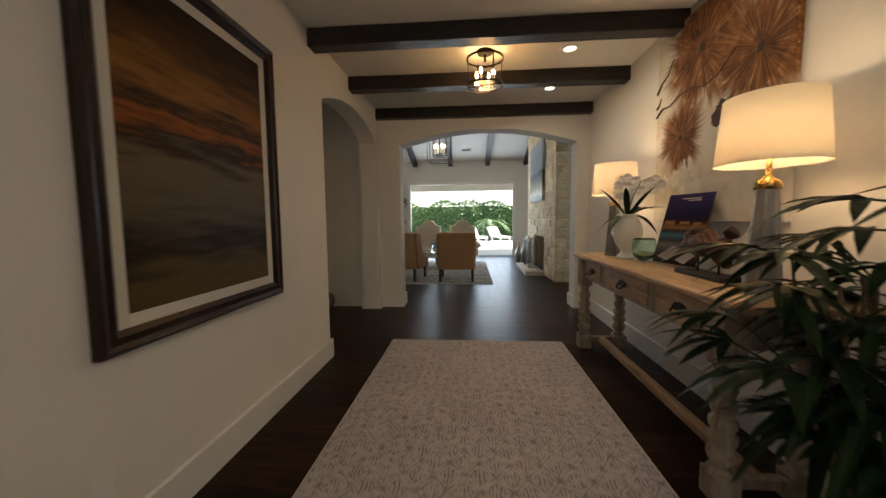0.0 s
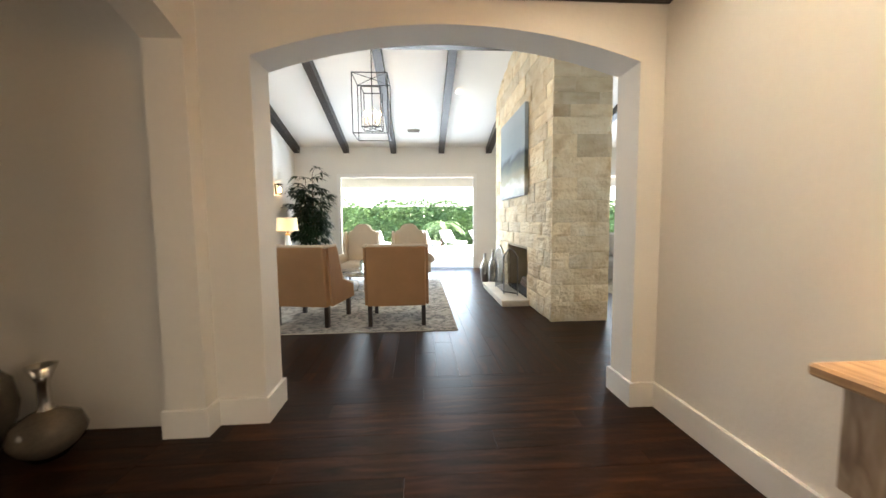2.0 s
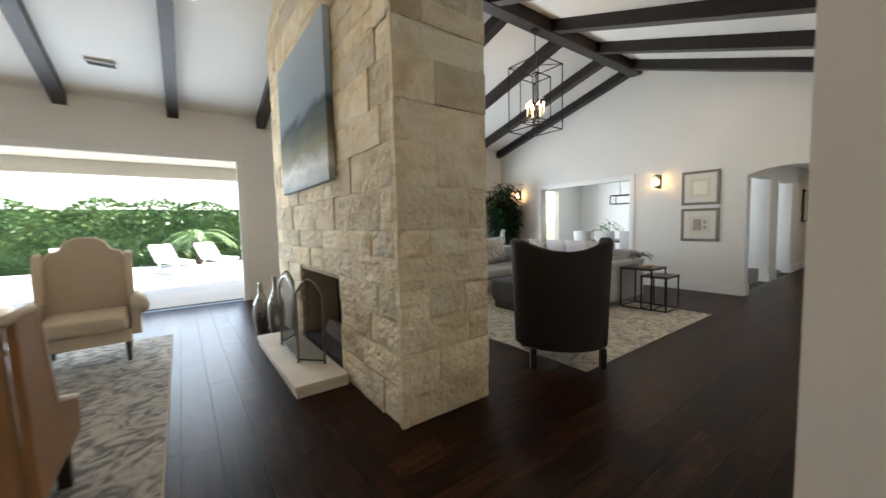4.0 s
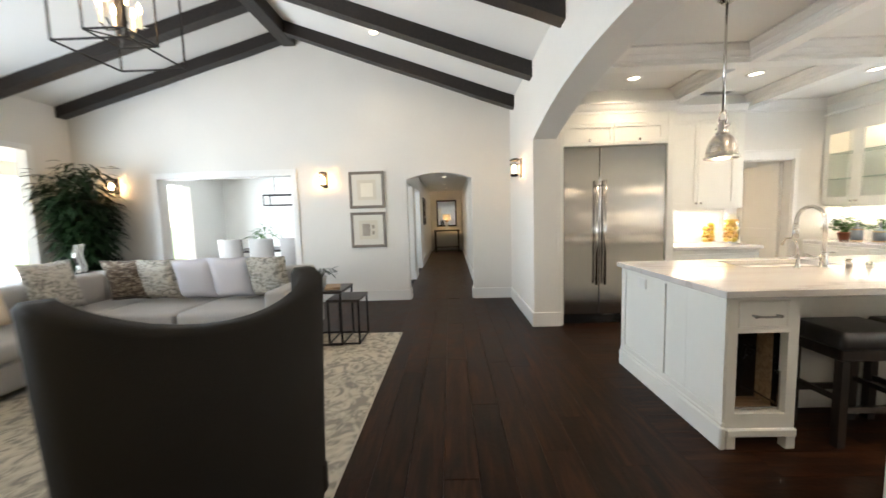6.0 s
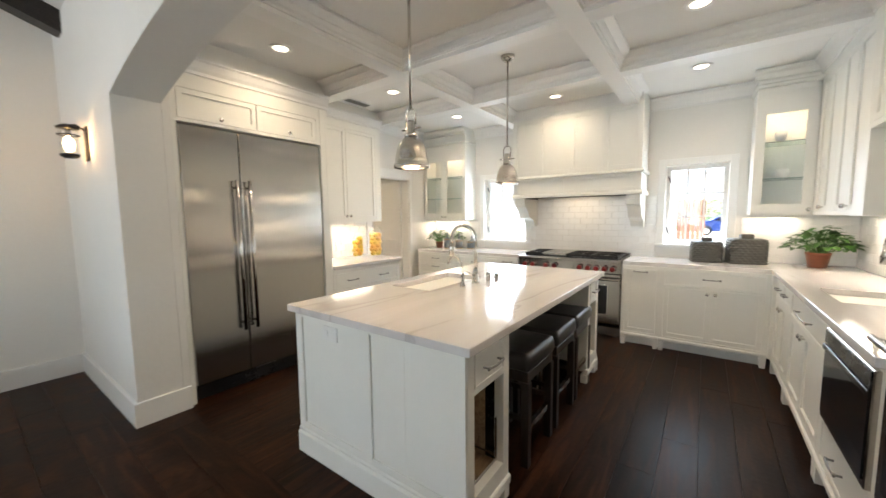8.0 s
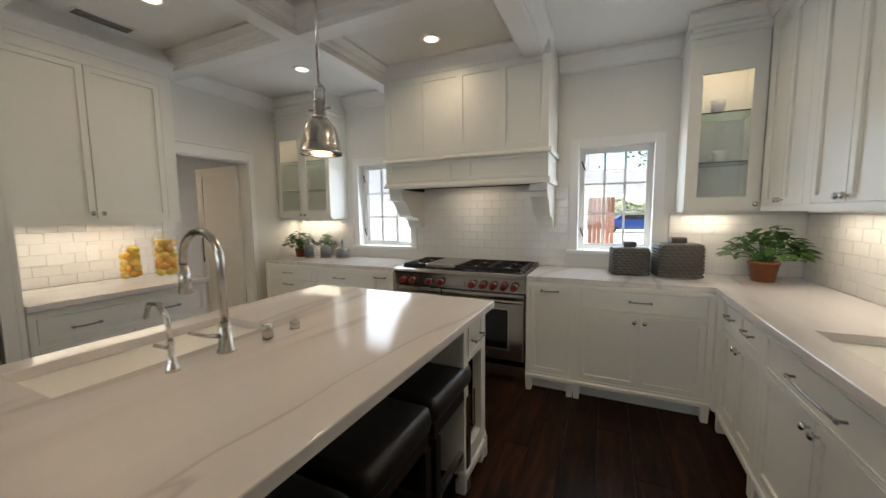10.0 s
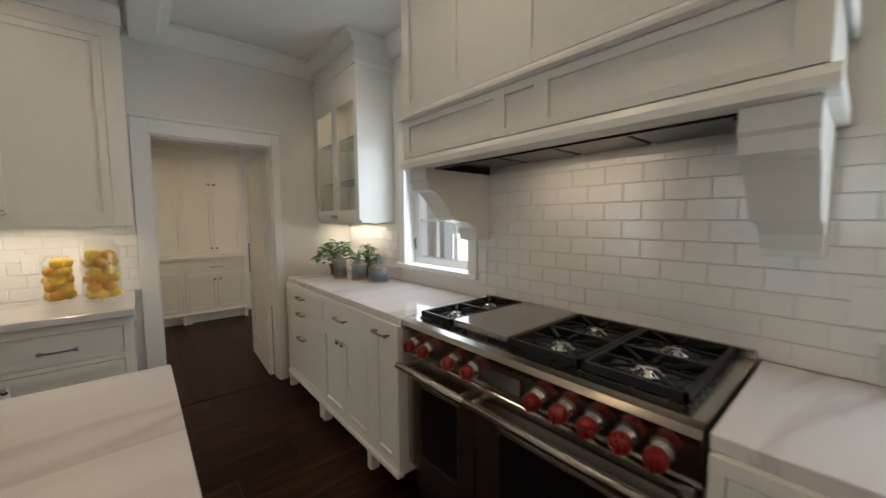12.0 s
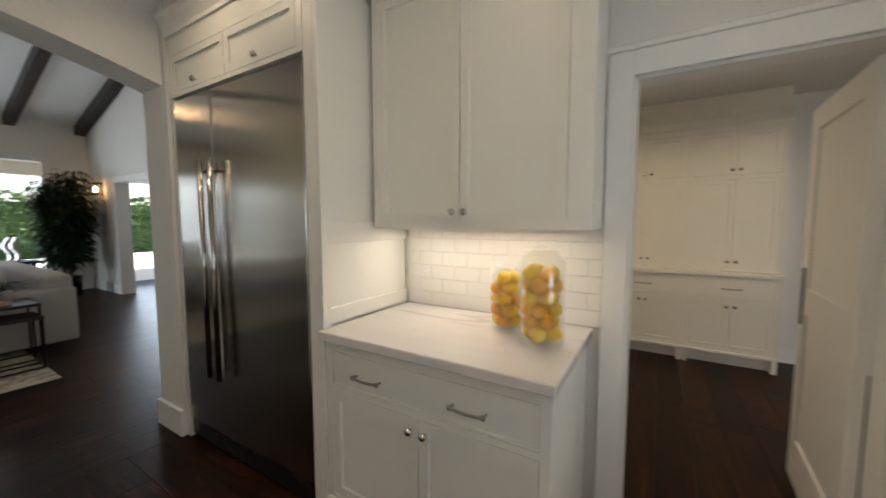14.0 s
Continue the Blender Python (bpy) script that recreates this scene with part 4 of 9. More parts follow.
sub("liner", box(HXa + 0.16, HXb - 0.16, 2.99, 3.39, 1.685, 1.699), HOODSTEEL, hood, "dark steel hood liner")
for k in range(4):
    xa = HXa + 0.20 + k * 0.285
    sub("filter", box(xa, xa + 0.27, 3.03, 3.33, 1.672, 1.684, 0.003), HOODSTEEL, hood, "dark steel grease filter")
for xa, xb, ya, yb2 in ((HXa + 0.152, HXa + 0.16, 2.99, 3.39), (HXb - 0.16, HXb - 0.152, 2.99, 3.39), (HXa + 0.16, HXb - 0.16, 3.385, 3.393)):
    sub("liner", box(xa, xb, ya, yb2, 1.645, 1.698), HOODSTEEL, hood, "dark steel hood liner")
crown("trim_cornice_7", "x", HXa, HXb, HF + 0.013, 1, KT - 0.002, 0.12, 0.06)
area("hood_light", (5.55, 3.2, 1.665), (5.55, 3.1, 0.9), 0.5, 0.1, 2.6, WARM)

# ---- kitchen windows ----


def casement(n, x0, x1, z0, z1, cols=3, rows=3):
    ob = thing("window_%d" % n, (0, 0, 0), 0, "white casement window with slim glazing bars", kind="structure")
    y = KY0
    b = box(x0, x0 + 0.045, y - 0.13, y - 0.08, z0, z1)
    box(x1 - 0.045, x1, y - 0.13, y - 0.08, z0, z1, 0, b), box(x0 + 0.045, x1 - 0.045, y - 0.13, y - 0.08, z0, z0 + 0.05, 0, b), box(x0 + 0.045, x1 - 0.045, y - 0.13, y - 0.08, z1 - 0.045, z1, 0, b)
    sub("window_frame", b, TRIM, ob)
    gx0, gx1, gz0, gz1 = x0 + 0.045, x1 - 0.045, z0 + 0.05, z1 - 0.045
    for i in range(1, cols):
        x = gx0 + (gx1 - gx0) * i / cols
        sub("glazing_bar", box(x - 0.009, x + 0.009, y - 0.118, y - 0.092, gz0, gz1), TRIM, ob)
    for j in range(1, rows):
        z = gz0 + (gz1 - gz0) * j / rows
        sub("glazing_bar", box(gx0, gx1, y - 0.116, y - 0.094, z - 0.009, z + 0.009), TRIM, ob)
    for i in range(cols):
        for j in range(rows):
            p = sub("pane", box(gx0 + (gx1 - gx0) * i / cols + 0.01, gx0 + (gx1 - gx0) * (i + 1) / cols - 0.01, y - 0.107, y - 0.104, gz0 + (gz1 - gz0) * j / rows + 0.01, gz0 + (gz1 - gz0) * (j + 1) / rows - 0.01), GLASS, ob)
            p.visible_shadow = False
    for xa, xb, za, zb in ((x0 - 0.075, x0, z0 - 0.03, z1 + 0.075), (x1, x1 + 0.075, z0 - 0.03, z1 + 0.075), (x0, x1, z1, z1 + 0.075)):
        sub("casing", box(xa, xb, y + 0.002, y + 0.022, za, zb, 0.003), TRIM, ob)
    sub("sill", box(x0 - 0.09, x1 + 0.09, y - 0.08, y + 0.045, z0 - 0.035, z0 - 0.001, 0.004), TRIM, ob)
    for z in (z0 + 0.14, z1 - 0.16):
        sub("latch", tube([(x1 - 0.02, y - 0.078, z + 0.05), (x1 - 0.02, y - 0.06, z + 0.04), (x1 - 0.05, y - 0.05, z - 0.03)], 0.006, 8), IRON, ob, "black iron latch", True)


casement(1, 4.03, 4.61, 1.08, 1.98)
casement(2, 6.33, 7.02, 1.06, 1.98)

# ---- coffered ceiling ----


def coffer_beam(name, axis, a, c, centre, w=0.14, z0=2.62):
    h = w / 2
    side = [(h, z0), (h, z0 + 0.028), (h + 0.010, z0 + 0.030), (h + 0.010, z0 + 0.046), (h + 0.024, z0 + 0.058), (h + 0.034, z0 + 0.078), (h + 0.034, z0 + 0.086), (h + 0.060, z0 + 0.104), (h + 0.074, z0 + 0.118), (h + 0.082, z0 + 0.120), (h + 0.082, KT - 0.002)]
    o = [(centre + u, z) for u, z in side] + [(centre - u, z) for u, z in reversed(side)]
    structure(name, prism(o, axis, a, c), TRIM, "white coffer beam with stepped moulding")


coffer_beam("trim_coffer_1", "y", KY0 + 0.43, 6.95, 4.925)
coffer_beam("trim_coffer_2", "y", KY0 + 0.09, 6.95, 6.375)
for i, (a, c) in enumerate(((3.50, 4.80), (5.05, 6.25), (6.50, 7.62))):
    for j, y in enumerate((4.445, 5.56)):
        coffer_beam("trim_coffer_%d" % (3 + 2 * i + j), "x", a - 0.06, c + 0.06 if i < 2 else (7.66 if j else 7.99), y, z0=2.6215)
dl = None
for i, (x, y) in enumerate([(x, y) for x in (4.31, 5.645, 6.98) for y in (3.81, 5.03, 6.29)]):
    if x == 5.645 and y > 4.5:
        continue
    o = thing("downlight", (x, y, KT), 0, "round recessed ceiling light, lit, with a white trim ring", "ceiling light", "recessed lights")
    sub("trim_ring", lathe([(0.055, -0.002), (0.058, -0.008), (0.085, -0.006), (0.088, 0.0)], 24, caps=False), TRIM, o, "", True)
    sub("lamp", lathe([(0.056, -0.003), (0.0, -0.003)], 24, caps=False), CANLIGHT, o)
    area("downlight_beam", (x, y, KT - 0.02), (x, y, 0), 0.1, 0.1, 8.0 if y > 4 else 6.0, (1, 0.79, 0.54))
v = thing("ceiling_vent", (7.55, 5.03, KT), 0, "white slatted ceiling vent", "vent")
sub("frame", box(-0.06, 0.06, -0.17, 0.17, -0.008, -0.001, 0.002), TRIM, v)
for k in range(5):
    sub("slat", box(-0.045 + 0.02 * k, -0.037 + 0.02 * k, -0.155, 0.155, -0.014, -0.008), PEWTER, v)

# ---- pendants ----


def pendant(x, y):
    o = thing("pendant_lamp", (x, y, 0), 0, "polished nickel bell pendant lamp hanging over the island", "pendant lamp", "island pendants")
    sub("canopy", lathe([(0.0, KT - 0.045), (0.03, KT - 0.043), (0.052, KT - 0.025), (0.06, KT - 0.001)], 24), CHROME, o, "", True)
    sub("stem", tube([(0, 0, 2.02), (0, 0, KT - 0.03)], 0.008, 10), CHROME, o, "", True)
    sh = lathe([(0.094, 1.705), (0.101, 1.703), (0.102, 1.718), (0.094, 1.722), (0.091, 1.75), (0.084, 1.79), (0.070, 1.83), (0.048, 1.86), (0.034, 1.87), (0.031, 1.868), (0.046, 1.855), (0.066, 1.826), (0.080, 1.788), (0.087, 1.75), (0.090, 1.72)], 32, caps=False)
    sub("shade", sh, CHROME, o, "bell-shaped nickel shade", True)
    sub("neck", lathe([(0.036, 1.868), (0.04, 1.88), (0.028, 1.895), (0.03, 1.945), (0.018, 1.96)], 20), CHROME, o, "", True)
    y_ = tube([(-0.032, 0, 1.93), (-0.034, 0, 2.0), (-0.02, 0, 2.02), (0.02, 0, 2.02), (0.034, 0, 2.0), (0.032, 0, 1.93)], 0.006, 8)
    sub("yoke", y_, CHROME, o, "", True)
    sub("thumbscrew", tube([(-0.065, 0, 1.915), (0.065, 0, 1.915)], 0.006, 8), CHROME, o, "", True)
    sub("bulb", lathe([(0.0, 1.725), (0.02, 1.73), (0.03, 1.76), (0.018, 1.80), (0.014, 1.83)], 16, caps=False), BULB, o, "", True)
    bulb("pendant_bulb", (x, y, 1.715), 4, 0.04, WARM)


pendant(5.56, 6.39)
pendant(5.62, 5.07)

# ---- small things on the worktops ----


def lemon_jar(x, y, r, h, n, seed):
    o = thing("lemon_jar", (x, y, 0.921), 0, "clear glass storage jar filled with lemons and oranges", "jar", "jars of lemons")
    sub("jar", lathe([(0, 0.0), (r * 0.95, 0), (r, 0.01), (r, h * 0.84), (r * 0.72, h * 0.91), (r * 0.72, h * 0.945), (r * 0.70, h * 0.945), (r * 0.70, h * 0.91), (r - 0.004, h * 0.84), (r - 0.004, 0.014), (0, 0.012)], 28, caps=False), THIN_GLASS, o, "", True).visible_shadow = False
    sub("lid", lathe([(0, h * 0.95), (r * 0.86, h * 0.95), (r * 0.88, h * 0.965), (r * 0.5, h * 0.985), (r * 0.16, h * 0.985), (0, h)], 24, caps=False), THIN_GLASS, o, "", True)
    rng = random.Random(seed)
    for i in range(n):
        lay, per = divmod(i, 4)
        a = per * math.pi / 2 + lay * 0.8
        f = bmesh.new()
        bmesh.ops.create_icosphere(f, subdivisions=2, radius=0.033)
        for vv in f.verts:
            vv.co.x *= 1.22
        bmesh.ops.rotate(f, verts=f.verts, matrix=Matrix.Rotation(rng.uniform(0, 6), 3, "Z"))
        k = r * 0.5
        move(f, math.cos(a) * k, math.sin(a) * k, 0.046 + lay * 0.046 + rng.uniform(0, 0.008))
        sub("fruit", f, LEMON if rng.random() < 0.62 else ORANGE, o, "", True)


LEMON = mat("lemon_skin", (0.88, 0.60, 0.05), 0.4, vary=0.1, fine=150, bump=0.03)
ORANGE = mat("orange_skin", (0.88, 0.44, 0.04), 0.4, vary=0.1, fine=150, bump=0.03)
lemon_jar(7.64, 4.72, 0.088, 0.39, 24, 3)
lemon_jar(7.76, 4.91, 0.066, 0.29, 18, 4)

WEAVE = mat("grey_woven_ceramic", (0.085, 0.078, 0.068), 0.5, vary=0.25, fine=40, bump=0.05)


def woven_jar(x, y, w, h, label):
    o = thing("woven_jar", (x, y, 0.921), 8, label, "jar", "woven jars by the window")
    b = bmesh.new()
    rows, per, n = 10, 22, 132
    rings = []
    for j in range(rows * 4 + 1):
        z = h * j / (rows * 4)
        ring = []
        for i in range(n):
            a = 2 * math.pi * i / n
            c, s_ = math.cos(a), math.sin(a)
            q = (abs(c) ** 6 + abs(s_) ** 6) ** (-1 / 6)
            row = min(j // 4, rows - 1)
            u = abs(math.sin(math.pi * (i / n * per + 0.5 * (row % 2))))
            w_ = math.sin(math.pi * (j / 4 - row))
            bulge = 0.010 * (u ** 1.3 * w_ ** 0.8) - 0.003
            e = 1 - 0.10 * max(0, (z / h - 0.9) / 0.1)
            ring.append(b.verts.new(((w / 2 * e + bulge) * q * c, (w / 2 * 0.8 * e + bulge) * q * s_, z)))
        rings.append(ring)
    for r0, r1 in zip(rings, rings[1:]):
        for i in range(n):
            b.faces.new((r0[i], r0[(i + 1) % n], r1[(i + 1) % n], r1[i]))
    b.faces.new(rings[0][::-1]), b.faces.new(rings[-1])
    sub("body", b, WEAVE, o, "grey woven-texture body", True)
    sub("neck", box(-w * 0.17, w * 0.17, -w * 0.15, w * 0.15, h + 0.002, h + 0.045, 0.008), WEAVE, o)


woven_jar(4.20, 3.20, 0.27, 0.215, "smaller square grey woven-texture jar under the window")
woven_jar(3.87, 3.17, 0.31, 0.25, "larger square grey woven-texture jar on the worktop")


def leaf_bm(b, base, way, up, L, W, curl=0.25, seg=4):
    """One leaf blade: a pointed strip folded along its rib and curling down."""
    way, up = Vector(way).normalized(), Vector(up)
    side = way.cross(up).normalized()
    nrm = side.cross(way).normalized()
    prev = None
    for i in range(seg + 1):
        t = i / seg
        p = Vector(base) + way * (L * t) - Vector((0, 0, 1)) * (curl * L * t * t)
        w = W * (math.sin(math.pi * min(t * 0.92 + 0.08, 1)) ** 0.8) * 0.5
        row = [b.verts.new(p - side * w + nrm * w * 0.3), b.verts.new(p), b.verts.new(p + side * w + nrm * w * 0.3)]
        if prev:
            b.faces.new((prev[0], prev[1], row[1], row[0])), b.faces.new((prev[1], prev[2], row[2], row[1]))
        prev = row


def bushy_plant(name, at, label, pot_r, pot_h, spread, height, leaves, L, W, pot_mat, leaf_mat, seed):
    o = thing(name, at, 0, label, "plant")
    sub("pot", lathe([(0, 0), (pot_r * 0.78, 0), (pot_r, pot_h * 0.86), (pot_r * 1.06, pot_h * 0.86), (pot_r * 1.06, pot_h), (pot_r * 0.9, pot_h), (pot_r * 0.88, pot_h * 0.85), (0, pot_h * 0.85)], 24, caps=False), pot_mat, o, "", True)
    rng = random.Random(seed)
    lb, sb = bmesh.new(), None
    for i in range(leaves):
        a, q = rng.uniform(0, 2 * math.pi), rng.random() ** 0.6
        end = Vector((math.cos(a) * spread * q, math.sin(a) * spread * q, pot_h + height * (1 - 0.75 * q * q) * rng.uniform(0.45, 1.0)))
        if i % 3 == 0:
            sb = tube([(0, 0, pot_h * 0.8), (end.x * 0.5, end.y * 0.5, pot_h + (end.z - pot_h) * 0.75), end], 0.003, 5, sb)
        d = Vector((math.cos(a) + rng.uniform(-.5, .5), math.sin(a) + rng.uniform(-.5, .5), rng.uniform(-0.3, 0.6)))
        leaf_bm(lb, end, d, (0, 0, 1), L * rng.uniform(0.7, 1.2), W * rng.uniform(0.7, 1.2), rng.uniform(0.1, 0.5))
    sub("stems", sb, leaf_mat, o)
    sub("leaves", lb, leaf_mat, o)
    return o


TERRA = mat("copper_pot", (0.30, 0.10, 0.05), 0.35, vary=0.2, fine=30, bump=0.03)
bushy_plant("potted_plant", (3.36, 3.22, 0.921), "leafy green pothos in a copper-brown pot", 0.085, 0.14, 0.22, 0.24, 130, 0.085, 0.062, TERRA, LEAF, 11)
bushy_plant("potted_plant", (7.71, 3.24, 0.921), "trailing ivy in a brown pot under the glass cabinet", 0.06, 0.10, 0.17, 0.20, 130, 0.06, 0.05, TERRA, LEAF, 12)
bushy_plant("potted_plant", (7.45, 3.07, 0.921), "small bright ivy in a pot behind the canisters", 0.05, 0.10, 0.10, 0.17, 70, 0.05, 0.04, TERRA, LEAF, 13)
CANISTER = mat("grey_glaze", (0.15, 0.165, 0.18), 0.4, vary=0.15, fine=35, bump=0.03)
RATTAN = mat("rattan", (0.36, 0.24, 0.12), 0.6, vary=0.2, fine=80, bump=0.05)
for x, y, r, h in ((7.52, 3.29, 0.052, 0.15), (7.35, 3.21, 0.058, 0.125), (7.15, 3.15, 0.075, 0.11)):
    o = thing("canister", (x, y, 0.921), 0, "grey glazed canister with rattan rims and a tall finial lid", "canister", "grey canisters")
    sub("body", lathe([(0, 0), (r, 0), (r, h), (r * 0.9, h), (0, h)], 24, caps=False), CANISTER, o, "", True)
    for z in (0.006, h - 0.006):
        sub("rim", lathe([(r + 0.001, z - 0.007), (r + 0.006, z), (r + 0.001, z + 0.007)], 24, caps=False), RATTAN, o, "rattan rim", True)
    sub("lid", lathe([(r * 0.9, h), (r * 0.8, h + 0.012), (0.016, h + 0.02), (0.010, h + 0.05), (0.015, h + 0.065), (0.004, h + 0.105), (0, h + 0.11)], 20, caps=False), CANISTER, o, "", True)

# ---- under-cabinet light ----
for nm, x0, x1, y0, y1, z in (("a", 7.74, 7.82, 4.68, 5.52, 1.365), ("b", 3.16, 3.24, 3.45, 4.55, 1.405), ("c", 7.30, 7.95, 3.05, 3.10, 1.365), ("d", 3.5, 3.85, 3.05, 3.10, 1.405)):
    o = thing("under_cabinet_light", ((x0 + x1) / 2, (y0 + y1) / 2, z), 0, "slim warm light strip under a wall cabinet", "light")
    sub("housing", box(-(x1 - x0) / 2, (x1 - x0) / 2, -(y1 - y0) / 2, (y1 - y0) / 2, -0.006, 0.004), TRIM, o)
    area("strip_light", ((x0 + x1) / 2, (y0 + y1) / 2, z - 0.012), ((x0 + x1) / 2, (y0 + y1) / 2, 0), x1 - x0, y1 - y0, 8 * max(x1 - x0, y1 - y0), (1, 0.86, 0.68))

# ---- pantry door, casing and the room behind ----
dc = thing("door_1", (0, 0, 0), 0, "white two-panel pocket door standing half open in its casing", kind="structure")
for ya, yb_ in ((3.60, 3.66), (4.45, 4.55)):
    sub("casing", box(KX1 - 0.024, KX1 - 0.002, ya, yb_, 0, 2.10, 0.003), TRIM, dc)
    sub("casing", box(KX1 + 0.122, KX1 + 0.144, ya, yb_, 0, 2.10, 0.003), TRIM, dc)
sub("casing", box(KX1 - 0.024, KX1 - 0.002, 3.66, 4.45, 2.0, 2.10, 0.003), TRIM, dc)
sub("casing_cap", box(KX1 - 0.034, KX1 - 0.002, 3.585, 4.56, 2.10, 2.125, 0.004), TRIM, dc)
for ya, yb_ in ((3.66, 3.672), (4.438, 4.45)):
    sub("jamb", box(KX1, KX1 + 0.12, ya, yb_, 0, 2.0), TRIM, dc)
sub("jamb", box(KX1, KX1 + 0.12, 3.672, 4.438, 1.988, 2.0), TRIM, dc)
leaf = thing("pantry_door", (KX1 + 0.13, 3.70, 0), 0, "white two-panel door swung open into the pantry", "door")
DW = 0.77
b = box(0, DW, -0.04, 0, 0.01, 0.14)
for xa, xb, za, zb in ((0, 0.11, 0.14, 1.97), (DW - 0.11, DW, 0.14, 1.97), (0.11, DW - 0.11, 1.86, 1.97), (0.11, DW - 0.11, 0.92, 1.06), (0.11, DW - 0.11, 0.14, 0.24)):
    box(xa, xb, -0.04, 0, za, zb, 0.002, b)
sub("leaf", b, TRIM, leaf)
for za, zb in ((0.24, 0.92), (1.06, 1.86)):
    sub("panel", box(0.10, DW - 0.10, -0.028, -0.012, za, zb), TRIM, leaf)
sub("pull", box(DW - 0.07, DW - 0.045, -0.046, 0.006, 0.86, 1.16, 0.002), IRON, leaf, "dark flush door pull")
leaf.matrix_basis = pose(KX1 + 0.13, 3.715, 0, 0, 0, -3)
PX = 10.56
PC = mat("cream_cabinet_paint", (0.74, 0.70, 0.60), 0.4, vary=0.03, bump=0.01)
for k in range(3):
    y1 = 5.56 - k * 0.73
    w = 0.728
    c = w / 2
    cabinet("pantry_base_cabinet", "cream painted pantry base cabinet with a drawer over two doors", (PX, y1, 0), -90, w, 0.42, 0.13, 0.875,
            [("drawer", 0.035, w - 0.035, 0.67, 0.84, 0.13, c, 0.76), ("door", 0.035, c, 0.17, 0.645, "knob", c - 0.032, 0.59), ("door", c, w - 0.035, 0.17, 0.645, "knob", c + 0.032, 0.59)], group="pantry cabinets", paint=PC)
    cabinet("pantry_tall_cabinet", "cream painted tall pantry cupboard with two tiers of doors", (PX + 0.10, y1, 0), -90, w, 0.32, 0.922, 2.30,
            [("door", 0.035, c, 0.95, 1.80, "knob", c - 0.032, 1.01), ("door", c, w - 0.035, 0.95, 1.80, "knob", c + 0.032, 1.01), ("door", 0.035, c, 1.84, 2.25, "knob", c - 0.032, 1.89), ("door", c, w - 0.035, 1.84, 2.25, "knob", c + 0.032, 1.89)], feet=False, base_trim=False, group="pantry cabinets", paint=PC)
tagged(part("pantry_worktop", box(PX - 0.02, 10.99, 3.36, 5.57, 0.877, 0.92, 0.004), PC), "cream painted shelf on the pantry cabinets", "worktop")
structure("baseboard", box(10.978, 10.998, 1.65, 3.36, 0, 0.14), TRIM)
structure("trim_frieze_4", box(PX + 0.102, 10.99, 3.37, 5.57, 2.301, 2.598), PC)
crown("trim_cornice_8", "y", 3.36, 5.57, PX + 0.10, -1, 2.40, 0.10, 0.06, PC)
for y in (3.5, 4.7):
    o = thing("downlight", (9.4, y, 2.6), 0, "round recessed ceiling light, lit, with a white trim ring", "ceiling light", "recessed lights")
    sub("trim_ring", lathe([(0.055, -0.002), (0.058, -0.008), (0.085, -0.006), (0.088, 0.0)], 24, caps=False), TRIM, o, "", True)
    sub("lamp", lathe([(0.056, -0.003), (0.0, -0.003)], 24, caps=False), CANLIGHT, o)
    area("downlight_beam", (9.4, y, 2.58), (9.4, y, 0), 0.1, 0.1, 26, WARM)

# ---- baseboards and jamb trims ----


def baseboard(x0, x1, y0, y1, h=0.17):
    o = box(x0, x1, y0, y1, 0, h, 0.0)
    structure("baseboard", o, TRIM)


T = 0.022
for r in ((HX0 - 0.0, HX0 + T, -1.0, 5.02 + T), (HX1 - T, HX1, -1.0, 7.0), (HX0 - 0.28, HX0 - 0.0, 5.02, 5.02 + T), (-0.69 - T, HX0 + T, 6.87 - T, 6.87), (HX0, HX0 + T, 6.87, 7.0 - T), (HX0, -0.15 + T, 7.0 - T, 7.0 - 0.001), (-0.15, -0.15 + T, 7.0, YS + T), (2.33 - T, 2.33, 7.0 - T, YS + T), (2.33, HX1 - T, 7.0 - T, 6.999),
          (-4.4, -0.69, 7.07 - T, 7.07), (XW, -0.15, YS, YS + T), (2.33, 3.81, YS, YS + T), (3.81, 3.81 + T, KY1, YS + T), (7.33 - T, 7.33, KY1, YS + T), (7.33, XE, YS, YS + T), (XE - T, XE, YS + T, 7.90), (XE - T, XE, 8.97, 10.76), (XE, XE + 0.2, 8.97 - T, 8.97), (XE, XE + 0.2, 7.90, 7.90 + T), (XE - T, XE, 13.2, YN), (XW, -1.35, YN - T, YN), (2.45, 4.2, YN - T, YN), (8.4, XE, YN - T, YN), (XW, XW + T, YS, YN),
          (XE + 0.2, 17.8, 7.80, 7.80 + T), (12.7, 17.8, 9.08 - T, 9.08), (10.9, 11.5, 9.08 - T, 9.08)):
    baseboard(*r)

# ---- entry hall ----


def beam(name, x0, x1, y0, y1, z0, z1, label="dark hand-hewn ceiling beam"):
    b = box(x0, x1, y0, y1, z0, z1, 0.008)
    bmesh.ops.subdivide_edges(b, edges=[e for e in b.edges if e.calc_length() > 0.5], cuts=14)
    for v in b.verts:
        v.co += 0.006 * noise.noise_vector(v.co * 2.3)
    structure(name, b, BEAM, label)


for i, y in enumerate((6.91, 5.83, 4.83, 3.83, 2.83, 1.83, 0.83)):
    beam("beam_hall_%d" % (i + 1), HX0 - 0.005, HX1 + 0.005, y - 0.075 if i else 6.88, y + 0.075 if i else 6.995, 2.69, 2.835)
for i, y in enumerate((6.0, 4.6, 3.2)):
    beam("beam_side_%d" % (i + 1), -4.4, -0.69, y - 0.08, y + 0.08, 2.81, 2.975)


